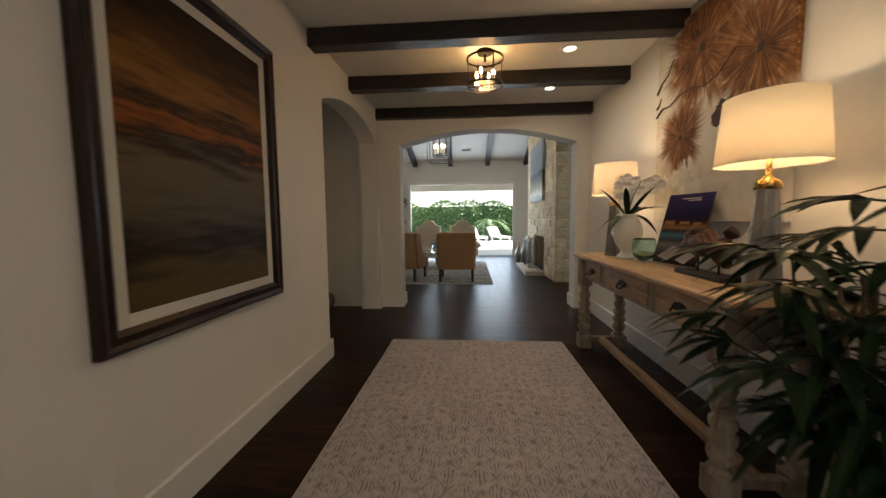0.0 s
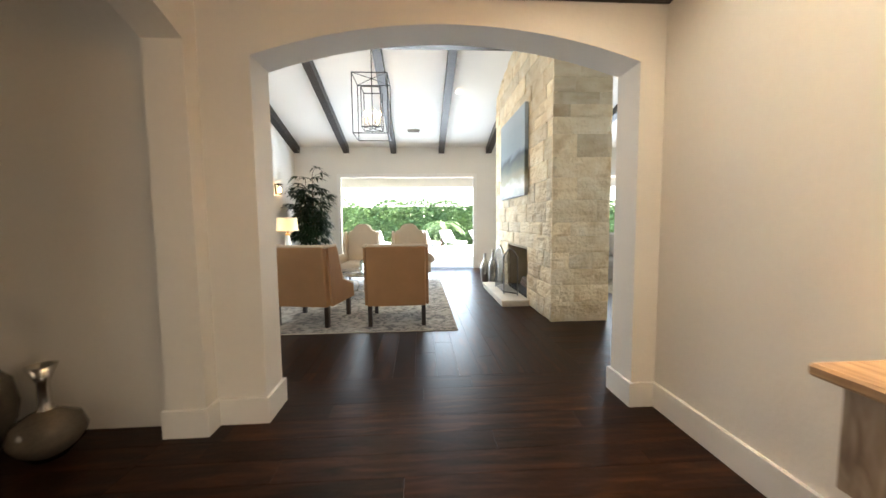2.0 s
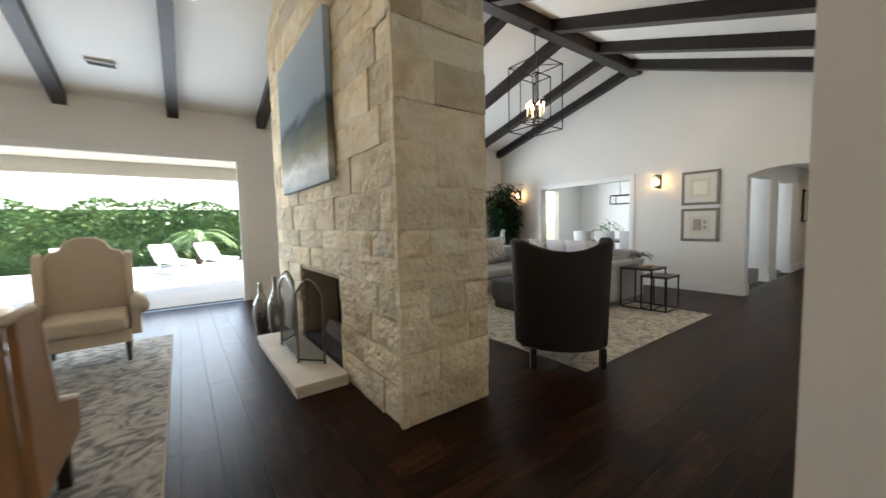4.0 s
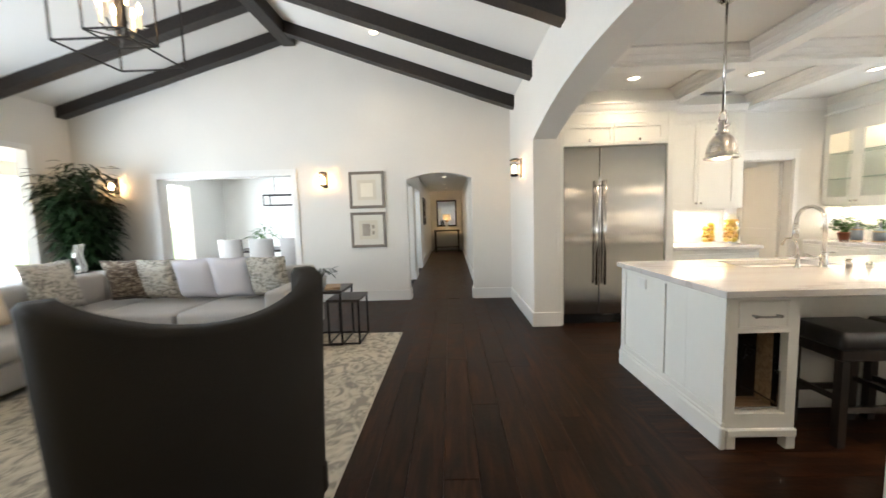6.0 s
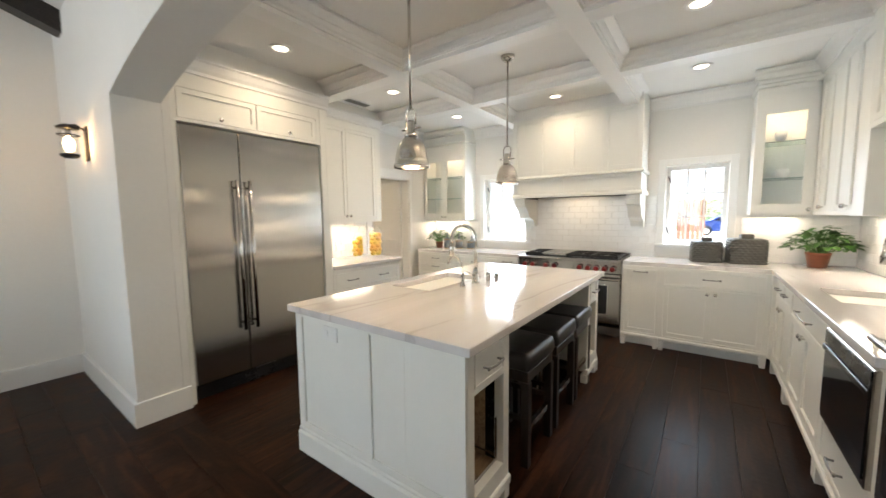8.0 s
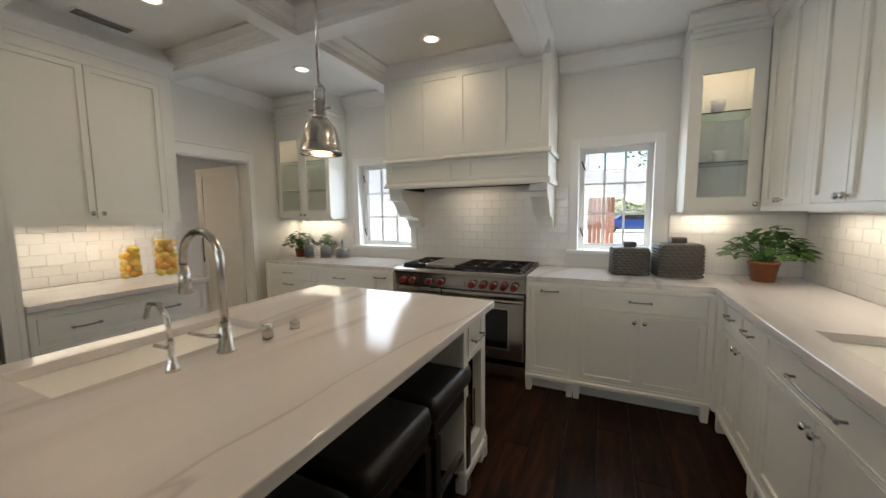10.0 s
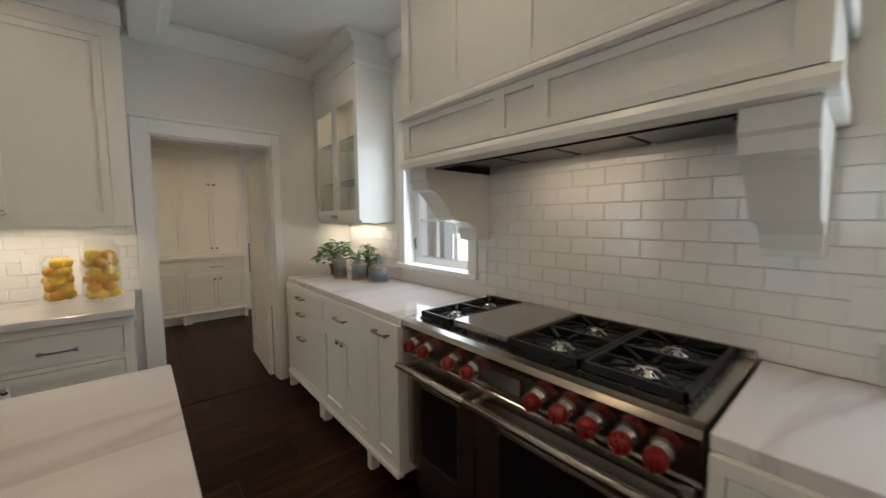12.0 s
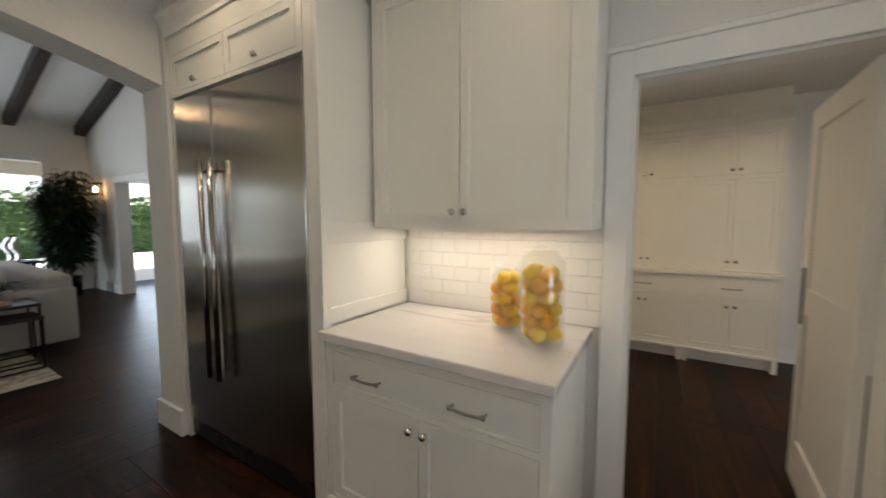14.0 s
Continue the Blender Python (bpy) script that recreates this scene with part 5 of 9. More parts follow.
def can_light(x, y, z, watts=10):
    o = thing("downlight", (x, y, z), 0, "round recessed ceiling light, lit, with a white trim ring", "ceiling light", "recessed lights")
    sub("trim_ring", lathe([(0.055, -0.002), (0.058, -0.008), (0.085, -0.006), (0.088, 0.0)], 24, caps=False), TRIM, o, "", True)
    sub("lamp", lathe([(0.056, -0.003), (0.0, -0.003)], 24, caps=False), CANLIGHT, o)
    area("downlight_beam", (x, y, z - 0.02), (x, y, 0), 0.1, 0.1, watts, WARM)


can_light(1.775, 5.33, HT, 10)
can_light(1.81, 6.33, HT, 6)
can_light(1.85, 4.2, HT, 8)
can_light(1.0, 2.4, HT, 6)


def bands_mat(name, stops, size, z0, warp=0.08, streak=6.0, rough=0.55, bump=0.25):
    """A painting of level bands: colour by height, warped and streaked by noise."""
    m, n, l, p = nodes_of(name)
    tc, sep, mp = n.new("ShaderNodeTexCoord"), n.new("ShaderNodeSeparateXYZ"), n.new("ShaderNodeMapping")
    mp.inputs["Scale"].default_value = (1.2, 1.2, streak)
    t = n.new("ShaderNodeTexNoise")
    t.inputs["Scale"].default_value, t.inputs["Detail"].default_value = 2.2, 7
    l.new(tc.outputs["Object"], sep.inputs[0]), l.new(tc.outputs["Object"], mp.inputs[0]), l.new(mp.outputs[0], t.inputs["Vector"])
    a, c, d = n.new("ShaderNodeMath"), n.new("ShaderNodeMath"), n.new("ShaderNodeMath")
    a.operation, c.operation, d.operation = "SUBTRACT", "DIVIDE", "MULTIPLY_ADD"
    l.new(sep.outputs["Z"], a.inputs[0])
    a.inputs[1].default_value = z0
    l.new(a.outputs[0], c.inputs[0])
    c.inputs[1].default_value = size
    l.new(t.outputs["Fac"], d.inputs[0])
    d.inputs[1].default_value = warp * 4
    e = n.new("ShaderNodeMath")
    e.operation = "SUBTRACT"
    l.new(c.outputs[0], e.inputs[0])
    e.inputs[1].default_value = warp * 2
    l.new(e.outputs[0], d.inputs[2])
    r = n.new("ShaderNodeValToRGB")
    while len(r.color_ramp.elements) < len(stops):
        r.color_ramp.elements.new(0.5)
    for el, (at, col) in zip(r.color_ramp.elements, stops):
        el.position, el.color = at, (*col, 1)
    l.new(d.outputs[0], r.inputs[0])
    l.new(r.outputs[0], p.inputs["Base Color"])
    p.inputs["Roughness"].default_value = rough
    p.inputs["Specular IOR Level"].default_value = 0.15
    b = n.new("ShaderNodeBump")
    b.inputs["Strength"].default_value, b.inputs["Distance"].default_value = bump, 0.003
    l.new(t.outputs["Fac"], b.inputs["Height"]), l.new(b.outputs[0], p.inputs["Normal"])
    return m


FRAMEWOOD = ramp_mat("mahogany_frame", [(0.3, (0.008, 0.004, 0.003)), (0.6, (0.028, 0.012, 0.008)), (0.8, (0.04, 0.013, 0.008))], 6, (6, 6, 2), 0.32, bump=0.15, spec=0.3)
MATBOARD = mat("mat_board", (0.70, 0.67, 0.60), 0.9, vary=0.03, bump=0.01)


def framed(name, label, axis_x, y0, y1, z0, z1, fw, art, mw=0.0, frame_mat=None, out=1, depth=0.045, name_art="canvas"):
    """A framed picture on a wall at x, standing out towards out."""
    o = thing(name, (axis_x, (y0 + y1) / 2, (z0 + z1) / 2), 0 if out > 0 else 180, label, "picture")
    h, v = (y1 - y0) / 2, (z1 - z0) / 2
    fm = frame_mat or FRAMEWOOD
    prof = [(0, 0), (depth * 0.7, 0.0), (depth, fw * 0.2), (depth * 0.75, fw * 0.45), (depth * 0.8, fw * 0.75), (depth * 0.45, fw), (0, fw)]
    # each bar: profile swept along the side with mitred ends
    for k in range(4):
        b = bmesh.new()
        L, q = (h, v) if k % 2 == 0 else (v, h)
        rings = []
        for s in (-1, 1):
            ring = []
            for d, w in prof:
                u, r = s * (L - w), q - w
                pt = {0: (u, r), 1: (r, -u), 2: (-u, -r), 3: (-r, u)}[k]
                ring.append(b.verts.new((d, pt[0], pt[1])))
            rings.append(ring)
        for i in range(len(prof)):
            j = (i + 1) % len(prof)
            b.faces.new((rings[0][i], rings[0][j], rings[1][j], rings[1][i]))
        b.faces.new(rings[0]), b.faces.new(rings[1][::-1])
        bmesh.ops.recalc_face_normals(b, faces=b.faces)
        sub("frame_bar", b, fm, o)
    if mw:
        for ya, yb_, za, zb in ((-h + fw, -h + fw + mw, -v + fw, v - fw), (h - fw - mw, h - fw, -v + fw, v - fw), (-h + fw + mw, h - fw - mw, -v + fw, -v + fw + mw), (-h + fw + mw, h - fw - mw, v - fw - mw, v - fw)):
            sub("mat_board", box(0.004, 0.016, ya, yb_, za, zb, 0.001), MATBOARD, o)
    sub(name_art, box(0.002, 0.012, -h + fw + mw - 0.002, h - fw - mw + 0.002, -v + fw + mw - 0.002, v - fw - mw + 0.002), art, o)
    return o


SUNSET = bands_mat("sunset_painting", [(0.0, (0.05, 0.035, 0.01)), (0.14, (0.10, 0.065, 0.02)), (0.24, (0.02, 0.009, 0.004)), (0.36, (0.11, 0.082, 0.045)), (0.46, (0.14, 0.10, 0.05)), (0.53, (0.03, 0.010, 0.003)), (0.58, (0.30, 0.085, 0.012)), (0.62, (0.03, 0.011, 0.003)), (0.68, (0.26, 0.11, 0.02)), (0.76, (0.09, 0.038, 0.009)), (0.86, (0.022, 0.009, 0.004)), (1.0, (0.008, 0.004, 0.002))], 1.6, -0.8, 0.06, 9)
framed("landscape_painting", "dark amber landscape painting in a wide mahogany frame", HX0 + 0.002, 2.93, 4.155, 0.79, 2.37, 0.085, SUNSET, 0.05)


def seed_head_mat(name, heads):
    """Washed cream paint with seed heads in rust: rays that run out from each middle and fray at the rim."""
    m, n, l, p = nodes_of(name)
    tc = n.new("ShaderNodeTexCoord")

    def math_node(op, a, c, third=None):
        k = n.new("ShaderNodeMath")
        k.operation = op
        for i, v in enumerate((a, c, third)):
            if v is None:
                continue
            if isinstance(v, (int, float)):
                k.inputs[i].default_value = v
            else:
                l.new(v, k.inputs[i])
        return k.outputs[0]

    def noise_of(vec, scale, detail=4.0, distort=0.0):
        t = n.new("ShaderNodeTexNoise")
        t.inputs["Scale"].default_value, t.inputs["Detail"].default_value, t.inputs["Distortion"].default_value = scale, detail, distort
        l.new(vec, t.inputs["Vector"])
        return t.outputs["Fac"]

    def ramp_of(fac, stops):
        r = n.new("ShaderNodeValToRGB")
        while len(r.color_ramp.elements) < len(stops):
            r.color_ramp.elements.new(0.5)
        for e, (at, c) in zip(r.color_ramp.elements, stops):
            e.position, e.color = at, (*c, 1)
        l.new(fac, r.inputs["Fac"])
        return r.outputs[0]

    where = tc.outputs["Object"]
    col = ramp_of(noise_of(where, 3.0, 9, 1.2), [(0.30, (0.47, 0.37, 0.26)), (0.42, (0.60, 0.53, 0.43)), (0.55, (0.68, 0.63, 0.55)), (0.75, (0.72, 0.69, 0.63))])
    blotch = noise_of(where, 11, 6, 0.8)
    height = noise_of(where, 60, 5)
    for cy, cz, rad in heads:
        off, dirn, ln = n.new("ShaderNodeVectorMath"), n.new("ShaderNodeVectorMath"), n.new("ShaderNodeVectorMath")
        off.operation, dirn.operation, ln.operation = "SUBTRACT", "NORMALIZE", "LENGTH"
        off.inputs[1].default_value = (-0.04, cy, cz)
        l.new(where, off.inputs[0]), l.new(off.outputs[0], dirn.inputs[0]), l.new(off.outputs[0], ln.inputs[0])
        spread, ray = n.new("ShaderNodeVectorMath"), n.new("ShaderNodeVectorMath")
        spread.operation = ray.operation = "MULTIPLY_ADD"
        for k, far in ((spread, 0.6), (ray, 2.2)):
            k.inputs[1].default_value = (far, far, far)
            l.new(off.outputs[0], k.inputs[0])
        big, fine = n.new("ShaderNodeVectorMath"), n.new("ShaderNodeVectorMath")
        big.operation = fine.operation = "SCALE"
        big.inputs["Scale"].default_value, fine.inputs["Scale"].default_value = 1.3, 7.0
        l.new(dirn.outputs[0], big.inputs[0]), l.new(dirn.outputs[0], fine.inputs[0])
        l.new(big.outputs[0], spread.inputs[2]), l.new(fine.outputs[0], ray.inputs[2])
        rim = math_node("MULTIPLY_ADD", noise_of(spread.outputs[0], 1.6, 3), rad * 1.3, rad * 0.38)
        streak = noise_of(ray.outputs[0], 1.7, 5)
        rim = math_node("MULTIPLY_ADD", math_node("SUBTRACT", streak, 0.5), rad * 1.1, rim)
        near = n.new("ShaderNodeMapRange")
        near.inputs["From Min"].default_value, near.inputs["From Max"].default_value = 0.70, 1.02
        near.inputs["To Min"].default_value, near.inputs["To Max"].default_value = 1.0, 0.0
        l.new(math_node("DIVIDE", ln.outputs["Value"], rim), near.inputs["Value"])
        tone = math_node("MULTIPLY_ADD", blotch, 0.5, math_node("MULTIPLY", streak, 0.75))
        dark = math_node("MULTIPLY_ADD", math_node("DIVIDE", ln.outputs["Value"], rad), 0.10, tone)
        paint = ramp_of(dark, [(0.46, (0.04, 0.016, 0.006)), (0.59, (0.12, 0.046, 0.014)), (0.72, (0.23, 0.095, 0.030)), (0.84, (0.36, 0.19, 0.08)), (0.93, (0.58, 0.47, 0.34))])
        mx = n.new("ShaderNodeMixRGB")
        l.new(near.outputs[0], mx.inputs[0]), l.new(col, mx.inputs[1]), l.new(paint, mx.inputs[2])
        col = mx.outputs[0]
    l.new(col, p.inputs["Base Color"])
    p.inputs["Roughness"].default_value, p.inputs["Specular IOR Level"].default_value = 0.7, 0.25
    bp = n.new("ShaderNodeBump")
    bp.inputs["Strength"].default_value, bp.inputs["Distance"].default_value = 0.5, 0.003
    l.new(height, bp.inputs["Height"]), l.new(bp.outputs[0], p.inputs["Normal"])
    return m


HEADS = ((0.08, 0.45, 0.45), (-0.45, 0.22, 0.40), (0.30, -0.11, 0.28))
FLORAL = seed_head_mat("floral_canvas", HEADS)
cv = thing("floral_canvas", (HX1 - 0.002, 4.45, 1.99), 0, "large unframed canvas of rust-brown seed heads on cream", "painting")
sub("canvas", box(-0.04, 0, -0.66, 0.66, -0.75, 0.75, 0.004), FLORAL, cv)
SEED_PALE = mat("ochre_paint", (0.25, 0.108, 0.034), 0.7, vary=0.5, scale=14, fine=70, bump=0.08)
GESSO = mat("white_impasto", (0.74, 0.71, 0.64), 0.7, vary=0.12, scale=14, fine=45, bump=0.1)
TWIG = mat("umber_paint", (0.035, 0.016, 0.008), 0.7, vary=0.5, bump=0.03)
rng = random.Random(8)


def on_canvas(x, y, z):
    return (x, max(min(y, 0.655), -0.655), max(min(z, 0.745), -0.745))


def blot(name, cy, cz, ry, rz_, depth, m, seed, rag=0.28, label=""):
    """A flat patch of paint with a ragged outline."""
    b = bmesh.new()
    ring = []
    for k in range(90):
        a = k * 2 * math.pi / 90
        q = 1 + rag * noise.noise(Vector((math.cos(a) * 1.4, math.sin(a) * 1.4, seed))) + rag * 0.6 * noise.noise(Vector((math.cos(a) * 9, math.sin(a) * 9, seed)))
        ring.append(b.verts.new(on_canvas(-depth, cy + math.cos(a) * ry * q, cz + math.sin(a) * rz_ * q)))
    c = b.verts.new(on_canvas(-depth, cy, cz))
    for k in range(90):
        b.faces.new((ring[k], ring[(k + 1) % 90], c))
    sub(name, b, m, cv, label)


for k, (cy, cz, r) in enumerate(HEADS):
    blot("seed_core", cy, cz, r * 0.07, r * 0.07, 0.0412, TWIG, k + 0.5, 0.5)
for k in range(16):
    blot("blossom", 0.28 + rng.uniform(-0.22, 0.25), -0.42 + rng.uniform(-0.12, 0.10), rng.uniform(0.025, 0.07), rng.uniform(0.02, 0.05), 0.0405 + 0.0003 * k, GESSO, k * 1.7, 0.7)
blot("seed_pod", -0.17, -0.06, 0.10, 0.085, 0.0405, TWIG, 4.4, 0.4, "dark painted pod")
for pts in ([(0.655, 0.13), (0.56, 0.18), (0.46, 0.17), (0.34, 0.21), (0.2, 0.22)], [(0.655, 0.32), (0.58, 0.39), (0.5, 0.42), (0.42, 0.52)], [(0.2, 0.22), (0.05, 0.18), (-0.1, 0.2), (-0.25, 0.3)], [(0.655, 0.2), (0.62, 0.22), (0.585, 0.27)]):
    sub("twig", tube([(-0.0445, y, z) for y, z in pts], 0.009 if pts[0][0] > 0.6 else 0.003, 5, taper=0.003), TWIG, cv, "dark painted twig")

# hall console
con = thing("console_table", (0, 0, 0), 0, "limed oak console table with turned legs and three drawers", "table")
CX0, CX1, CYa, CYb = 1.885, 2.40, 3.22, 5.51
sub("top", box(CX0, CX1, CYa, CYb, 0.895, 0.93, 0.008), OAK, con, "honey-coloured oak top")
for xa, xb, ya, yb_ in ((1.955, 1.975, 3.499, 5.341), (2.34, 2.36, 3.499, 5.341), (2.035, 2.25, 5.42, 5.44), (2.035, 2.25, 3.40, 3.42)):
    sub("apron", box(xa, xb, ya, yb_, 0.70, 0.894), OAKGREY, con)
for y0, y1 in ((4.92, 5.27), (4.10, 4.82), (3.5, 4.0)):
    d = sub("drawer", box(1.945, 1.956, y0, y1, 0.725, 0.875, 0.004), OAK, con)
    bp = sub("backplate", prism([((y0 + y1) / 2 + u, 0.80 + w) for u, w in ((-0.07, 0), (-0.04, 0.022), (0, 0.03), (0.04, 0.022), (0.07, 0), (0.04, -0.02), (0, -0.012), (-0.04, -0.02))], "x", 1.938, 1.945), IRON, d, "dark iron scalloped backplate")
    sub("bail", tube([(1.936, (y0 + y1) / 2 - 0.045, 0.80), (1.915, (y0 + y1) / 2 - 0.04, 0.775), (1.912, (y0 + y1) / 2, 0.768), (1.915, (y0 + y1) / 2 + 0.04, 0.775), (1.936, (y0 + y1) / 2 + 0.045, 0.80)], 0.006, 8), IRON, d, "", True)
turned = [(0.05, 0.13), (0.056, 0.145), (0.035, 0.16), (0.055, 0.19), (0.062, 0.22), (0.045, 0.245), (0.058, 0.275), (0.06, 0.30), (0.042, 0.32), (0.056, 0.345), (0.058, 0.37), (0.040, 0.395), (0.052, 0.42), (0.054, 0.45), (0.038, 0.475), (0.05, 0.51), (0.05, 0.54), (0.03, 0.57), (0.044, 0.60), (0.04, 0.62)]
for x in (1.975, 2.31):
    for y in (5.40, 3.44):
        lg = sub("leg", lathe(turned, 20, (x, y, 0)), OAKGREY, con, "turned bobbin leg", True)
        sub("foot_block", box(x - 0.058, x + 0.058, y - 0.058, y + 0.058, 0.0, 0.131, 0.006), OAKGREY, con)
        sub("top_block", box(x - 0.054, x + 0.054, y - 0.054, y + 0.054, 0.62, 0.8935, 0.004), OAKGREY, con)
for y in (5.40, 3.44):
    sub("stretcher", box(2.034, 2.25, y - 0.025, y + 0.025, 0.06, 0.11, 0.004), OAKGREY, con)
sub("stretcher", box(2.11, 2.17, 3.466, 5.374, 0.055, 0.11, 0.005), OAK, con, "long floor stretcher")

LAMPGREY = ramp_mat("grey_lamp_base", [(0.3, (0.16, 0.155, 0.15)), (0.6, (0.30, 0.29, 0.28)), (0.8, (0.40, 0.39, 0.37))], 7, (3, 3, 0.6), 0.5, bump=0.2)
BRASS = mat("aged_brass", (0.45, 0.28, 0.09), 0.3, 1.0, vary=0.1, bump=0)
LINEN = mat("white_linen", (0.82, 0.77, 0.66), 0.9, vary=0.03, fine=160, bump=0.04)


def lit_shade(name):
    m, n, l, p = nodes_of(name)
    tc, t = n.new("ShaderNodeTexCoord"), n.new("ShaderNodeTexNoise")
    t.inputs["Scale"].default_value = 140
    l.new(tc.outputs["Object"], t.inputs["Vector"])
    p.inputs["Base Color"].default_value, p.inputs["Roughness"].default_value = (0.82, 0.76, 0.64, 1), 0.9
    p.inputs["Transmission Weight"].default_value = 0.0
    tr, mx = n.new("ShaderNodeBsdfTranslucent"), n.new("ShaderNodeMixShader")
    tr.inputs["Color"].default_value = (0.85, 0.79, 0.68, 1)
    mx.inputs[0].default_value = 0.45
    out = n["Material Output"]
    l.new(p.outputs[0], mx.inputs[1]), l.new(tr.outputs[0], mx.inputs[2]), l.new(mx.outputs[0], out.inputs["Surface"])
    b = n.new("ShaderNodeBump")
    b.inputs["Strength"].default_value, b.inputs["Distance"].default_value = 0.15, 0.001
    l.new(t.outputs["Fac"], b.inputs["Height"]), l.new(b.outputs[0], p.inputs["Normal"])
    return m


SHADE = lit_shade("lampshade_linen_cloth")


def table_lamp(at, label, r0=0.20, r1=0.175, z0=0.55, z1=0.83, watts=9, body=None):
    o = thing("table_lamp", at, 0, label, "lamp", "table lamps")
    k = z0 / 0.545
    sub("base", lathe([(0.0, 0), (0.078, 0), (0.078, 0.012), (0.073, 0.02), (0.042, 0.44 * k), (0.0, 0.44 * k)], 8 if body is None else 24, caps=False), body or LAMPGREY, o, "tapered grey faceted base" if body is None else "")
    sub("collar", lathe([(0.053, 0.44 * k), (0.045, 0.475 * k), (0.025, 0.485 * k), (0.012, 0.50 * k), (0.010, z0 + 0.03)], 16), BRASS, o, "aged brass collar", True)
    sub("shade", lathe([(r0, z0), (r1, z1), (r1 - 0.003, z1), (r0 - 0.003, z0)], 40, caps=False), SHADE, o, "white linen drum shade", True)
    sub("trim", lathe([(r0 + 0.001, z0), (r0 + 0.001, z0 + 0.008), (r0 + 0.002, z0 + 0.004)], 40, caps=False), LINEN, o)
    sub("bulb", lathe([(0.0, z0 + 0.05), (0.02, z0 + 0.06), (0.03, z0 + 0.1), (0.02, z0 + 0.14), (0.0, z0 + 0.15)], 14, caps=False), BULB, o, "", True)
    bulb("lamp_bulb", (at[0] + 0.001, at[1], at[2] + z0 + 0.19), watts, 0.03, (1, 0.75, 0.48))
    return o


table_lamp((2.17, 5.23, 0.931), "table lamp with a tapered grey base and lit white drum shade", watts=8)
table_lamp((2.17, 3.53, 0.931), "table lamp with a tapered grey base and lit white drum shade", z0=0.57, z1=0.86, watts=8)
CHINA = mat("white_china", (0.80, 0.79, 0.76), 0.12, vary=0.03, bump=0)
PETAL = mat("orchid_petal", (0.84, 0.81, 0.81), 0.5, vary=0.08, bump=0.01)
orc = thing("orchid", (2.18, 4.97, 0.931), 0, "white orchid in a round white footed china vase", "plant")
sub("vase", lathe([(r_ * 1.0, z_ * 1.22) for r_, z_ in [(0, 0), (0.075, 0), (0.078, 0.012), (0.05, 0.04), (0.048, 0.055), (0.09, 0.10), (0.118, 0.17), (0.115, 0.22), (0.085, 0.265), (0.072, 0.29), (0.085, 0.305), (0.075, 0.305), (0.065, 0.28), (0.0, 0.27)]], 32, caps=False), CHINA, orc, "", True)
rng = random.Random(3)
lb = bmesh.new()
for k in range(13):
    a = k * 2.4
    up_ = k % 3
    leaf_bm(lb, (0.02 * math.cos(a), 0.02 * math.sin(a), 0.36), (math.cos(a), math.sin(a), (0.1, 1.2, 0.7)[up_]), (0, 0, 1), (0.23, 0.36, 0.32)[up_], (0.085, 0.05, 0.055)[up_], (0.8, 0.15, 0.4)[up_], 6)
sub("leaves", lb, LEAF_DARK, orc)
for s, (dx, dy) in enumerate(((0.02, 0.03), (-0.02, -0.05), (0.07, -0.06))):
    pts = [(0, 0, 0.34), (dx * 0.3, dy * 0.4, 0.50), (dx, dy, 0.64), (dx * 2.2, dy * 2.2, 0.68)]
    sub("stem", tube(pts, 0.004, 6), LEAF, orc, "", True)
    for k in range(8):
        t = 0.3 + 0.7 * k / 8
        c = Vector(pts[1]).lerp(Vector(pts[3]), t) + Vector((rng.uniform(-.09, .09), rng.uniform(-.09, .09), rng.uniform(-0.07, 0.06)))
        fb = bmesh.new()
        for q in range(5):
            a = q * 2 * math.pi / 5 + 0.3
            leaf_bm(fb, c, (math.cos(a) * 0.75 - 0.12, -0.55 * math.cos(a) - 0.15, math.sin(a)), (-0.6, -0.8, 0.1), 0.040, 0.044, 0.3, 6)
        sub("bloom", fb, PETAL, orc, "white orchid bloom")
bw = thing("glass_bowl", (2.22, 4.75, 0.931), 0, "small green glass bowl on the console", "bowl")
sub("bowl", lathe([(r_ * 1.05, z_ * 1.4) for r_, z_ in [(0, 0), (0.05, 0), (0.075, 0.03), (0.083, 0.07), (0.076, 0.12), (0.07, 0.128), (0.067, 0.128), (0.072, 0.118), (0.078, 0.07), (0.07, 0.034), (0, 0.012)]], 28, caps=False), GREENGLASS, bw, "", True)
fly = thing("flyer_stand", (2.30, 4.50, 0.931), 0, "glossy house brochure on an upright acrylic stand", "brochure")
FLYER = bands_mat("brochure_print", [(0.0, (0.012, 0.010, 0.012)), (0.16, (0.05, 0.042, 0.04)), (0.30, (0.15, 0.14, 0.15)), (0.36, (0.05, 0.045, 0.05)), (0.44, (0.05, 0.15, 0.20)), (0.50, (0.035, 0.03, 0.035)), (0.55, (0.26, 0.13, 0.05)), (0.60, (0.05, 0.022, 0.018)), (0.68, (0.02, 0.018, 0.045)), (0.82, (0.03, 0.026, 0.08)), (1.0, (0.055, 0.04, 0.12))], 0.46, 0.0, 0.035, 2, 0.15, 0.0)
sub("sheet", box(-0.004, 0.0, -0.19, 0.17, 0.01, 0.48, 0.001), FLYER, fly, "dusk photograph of a house and pool")
sub("stand", box(0.0005, 0.004, -0.195, 0.175, 0.0, 0.435, 0.001), GLASS, fly)
DUSK = mat("printed_cushion_grey", (0.34, 0.30, 0.31), 0.25, vary=0.2, bump=0)
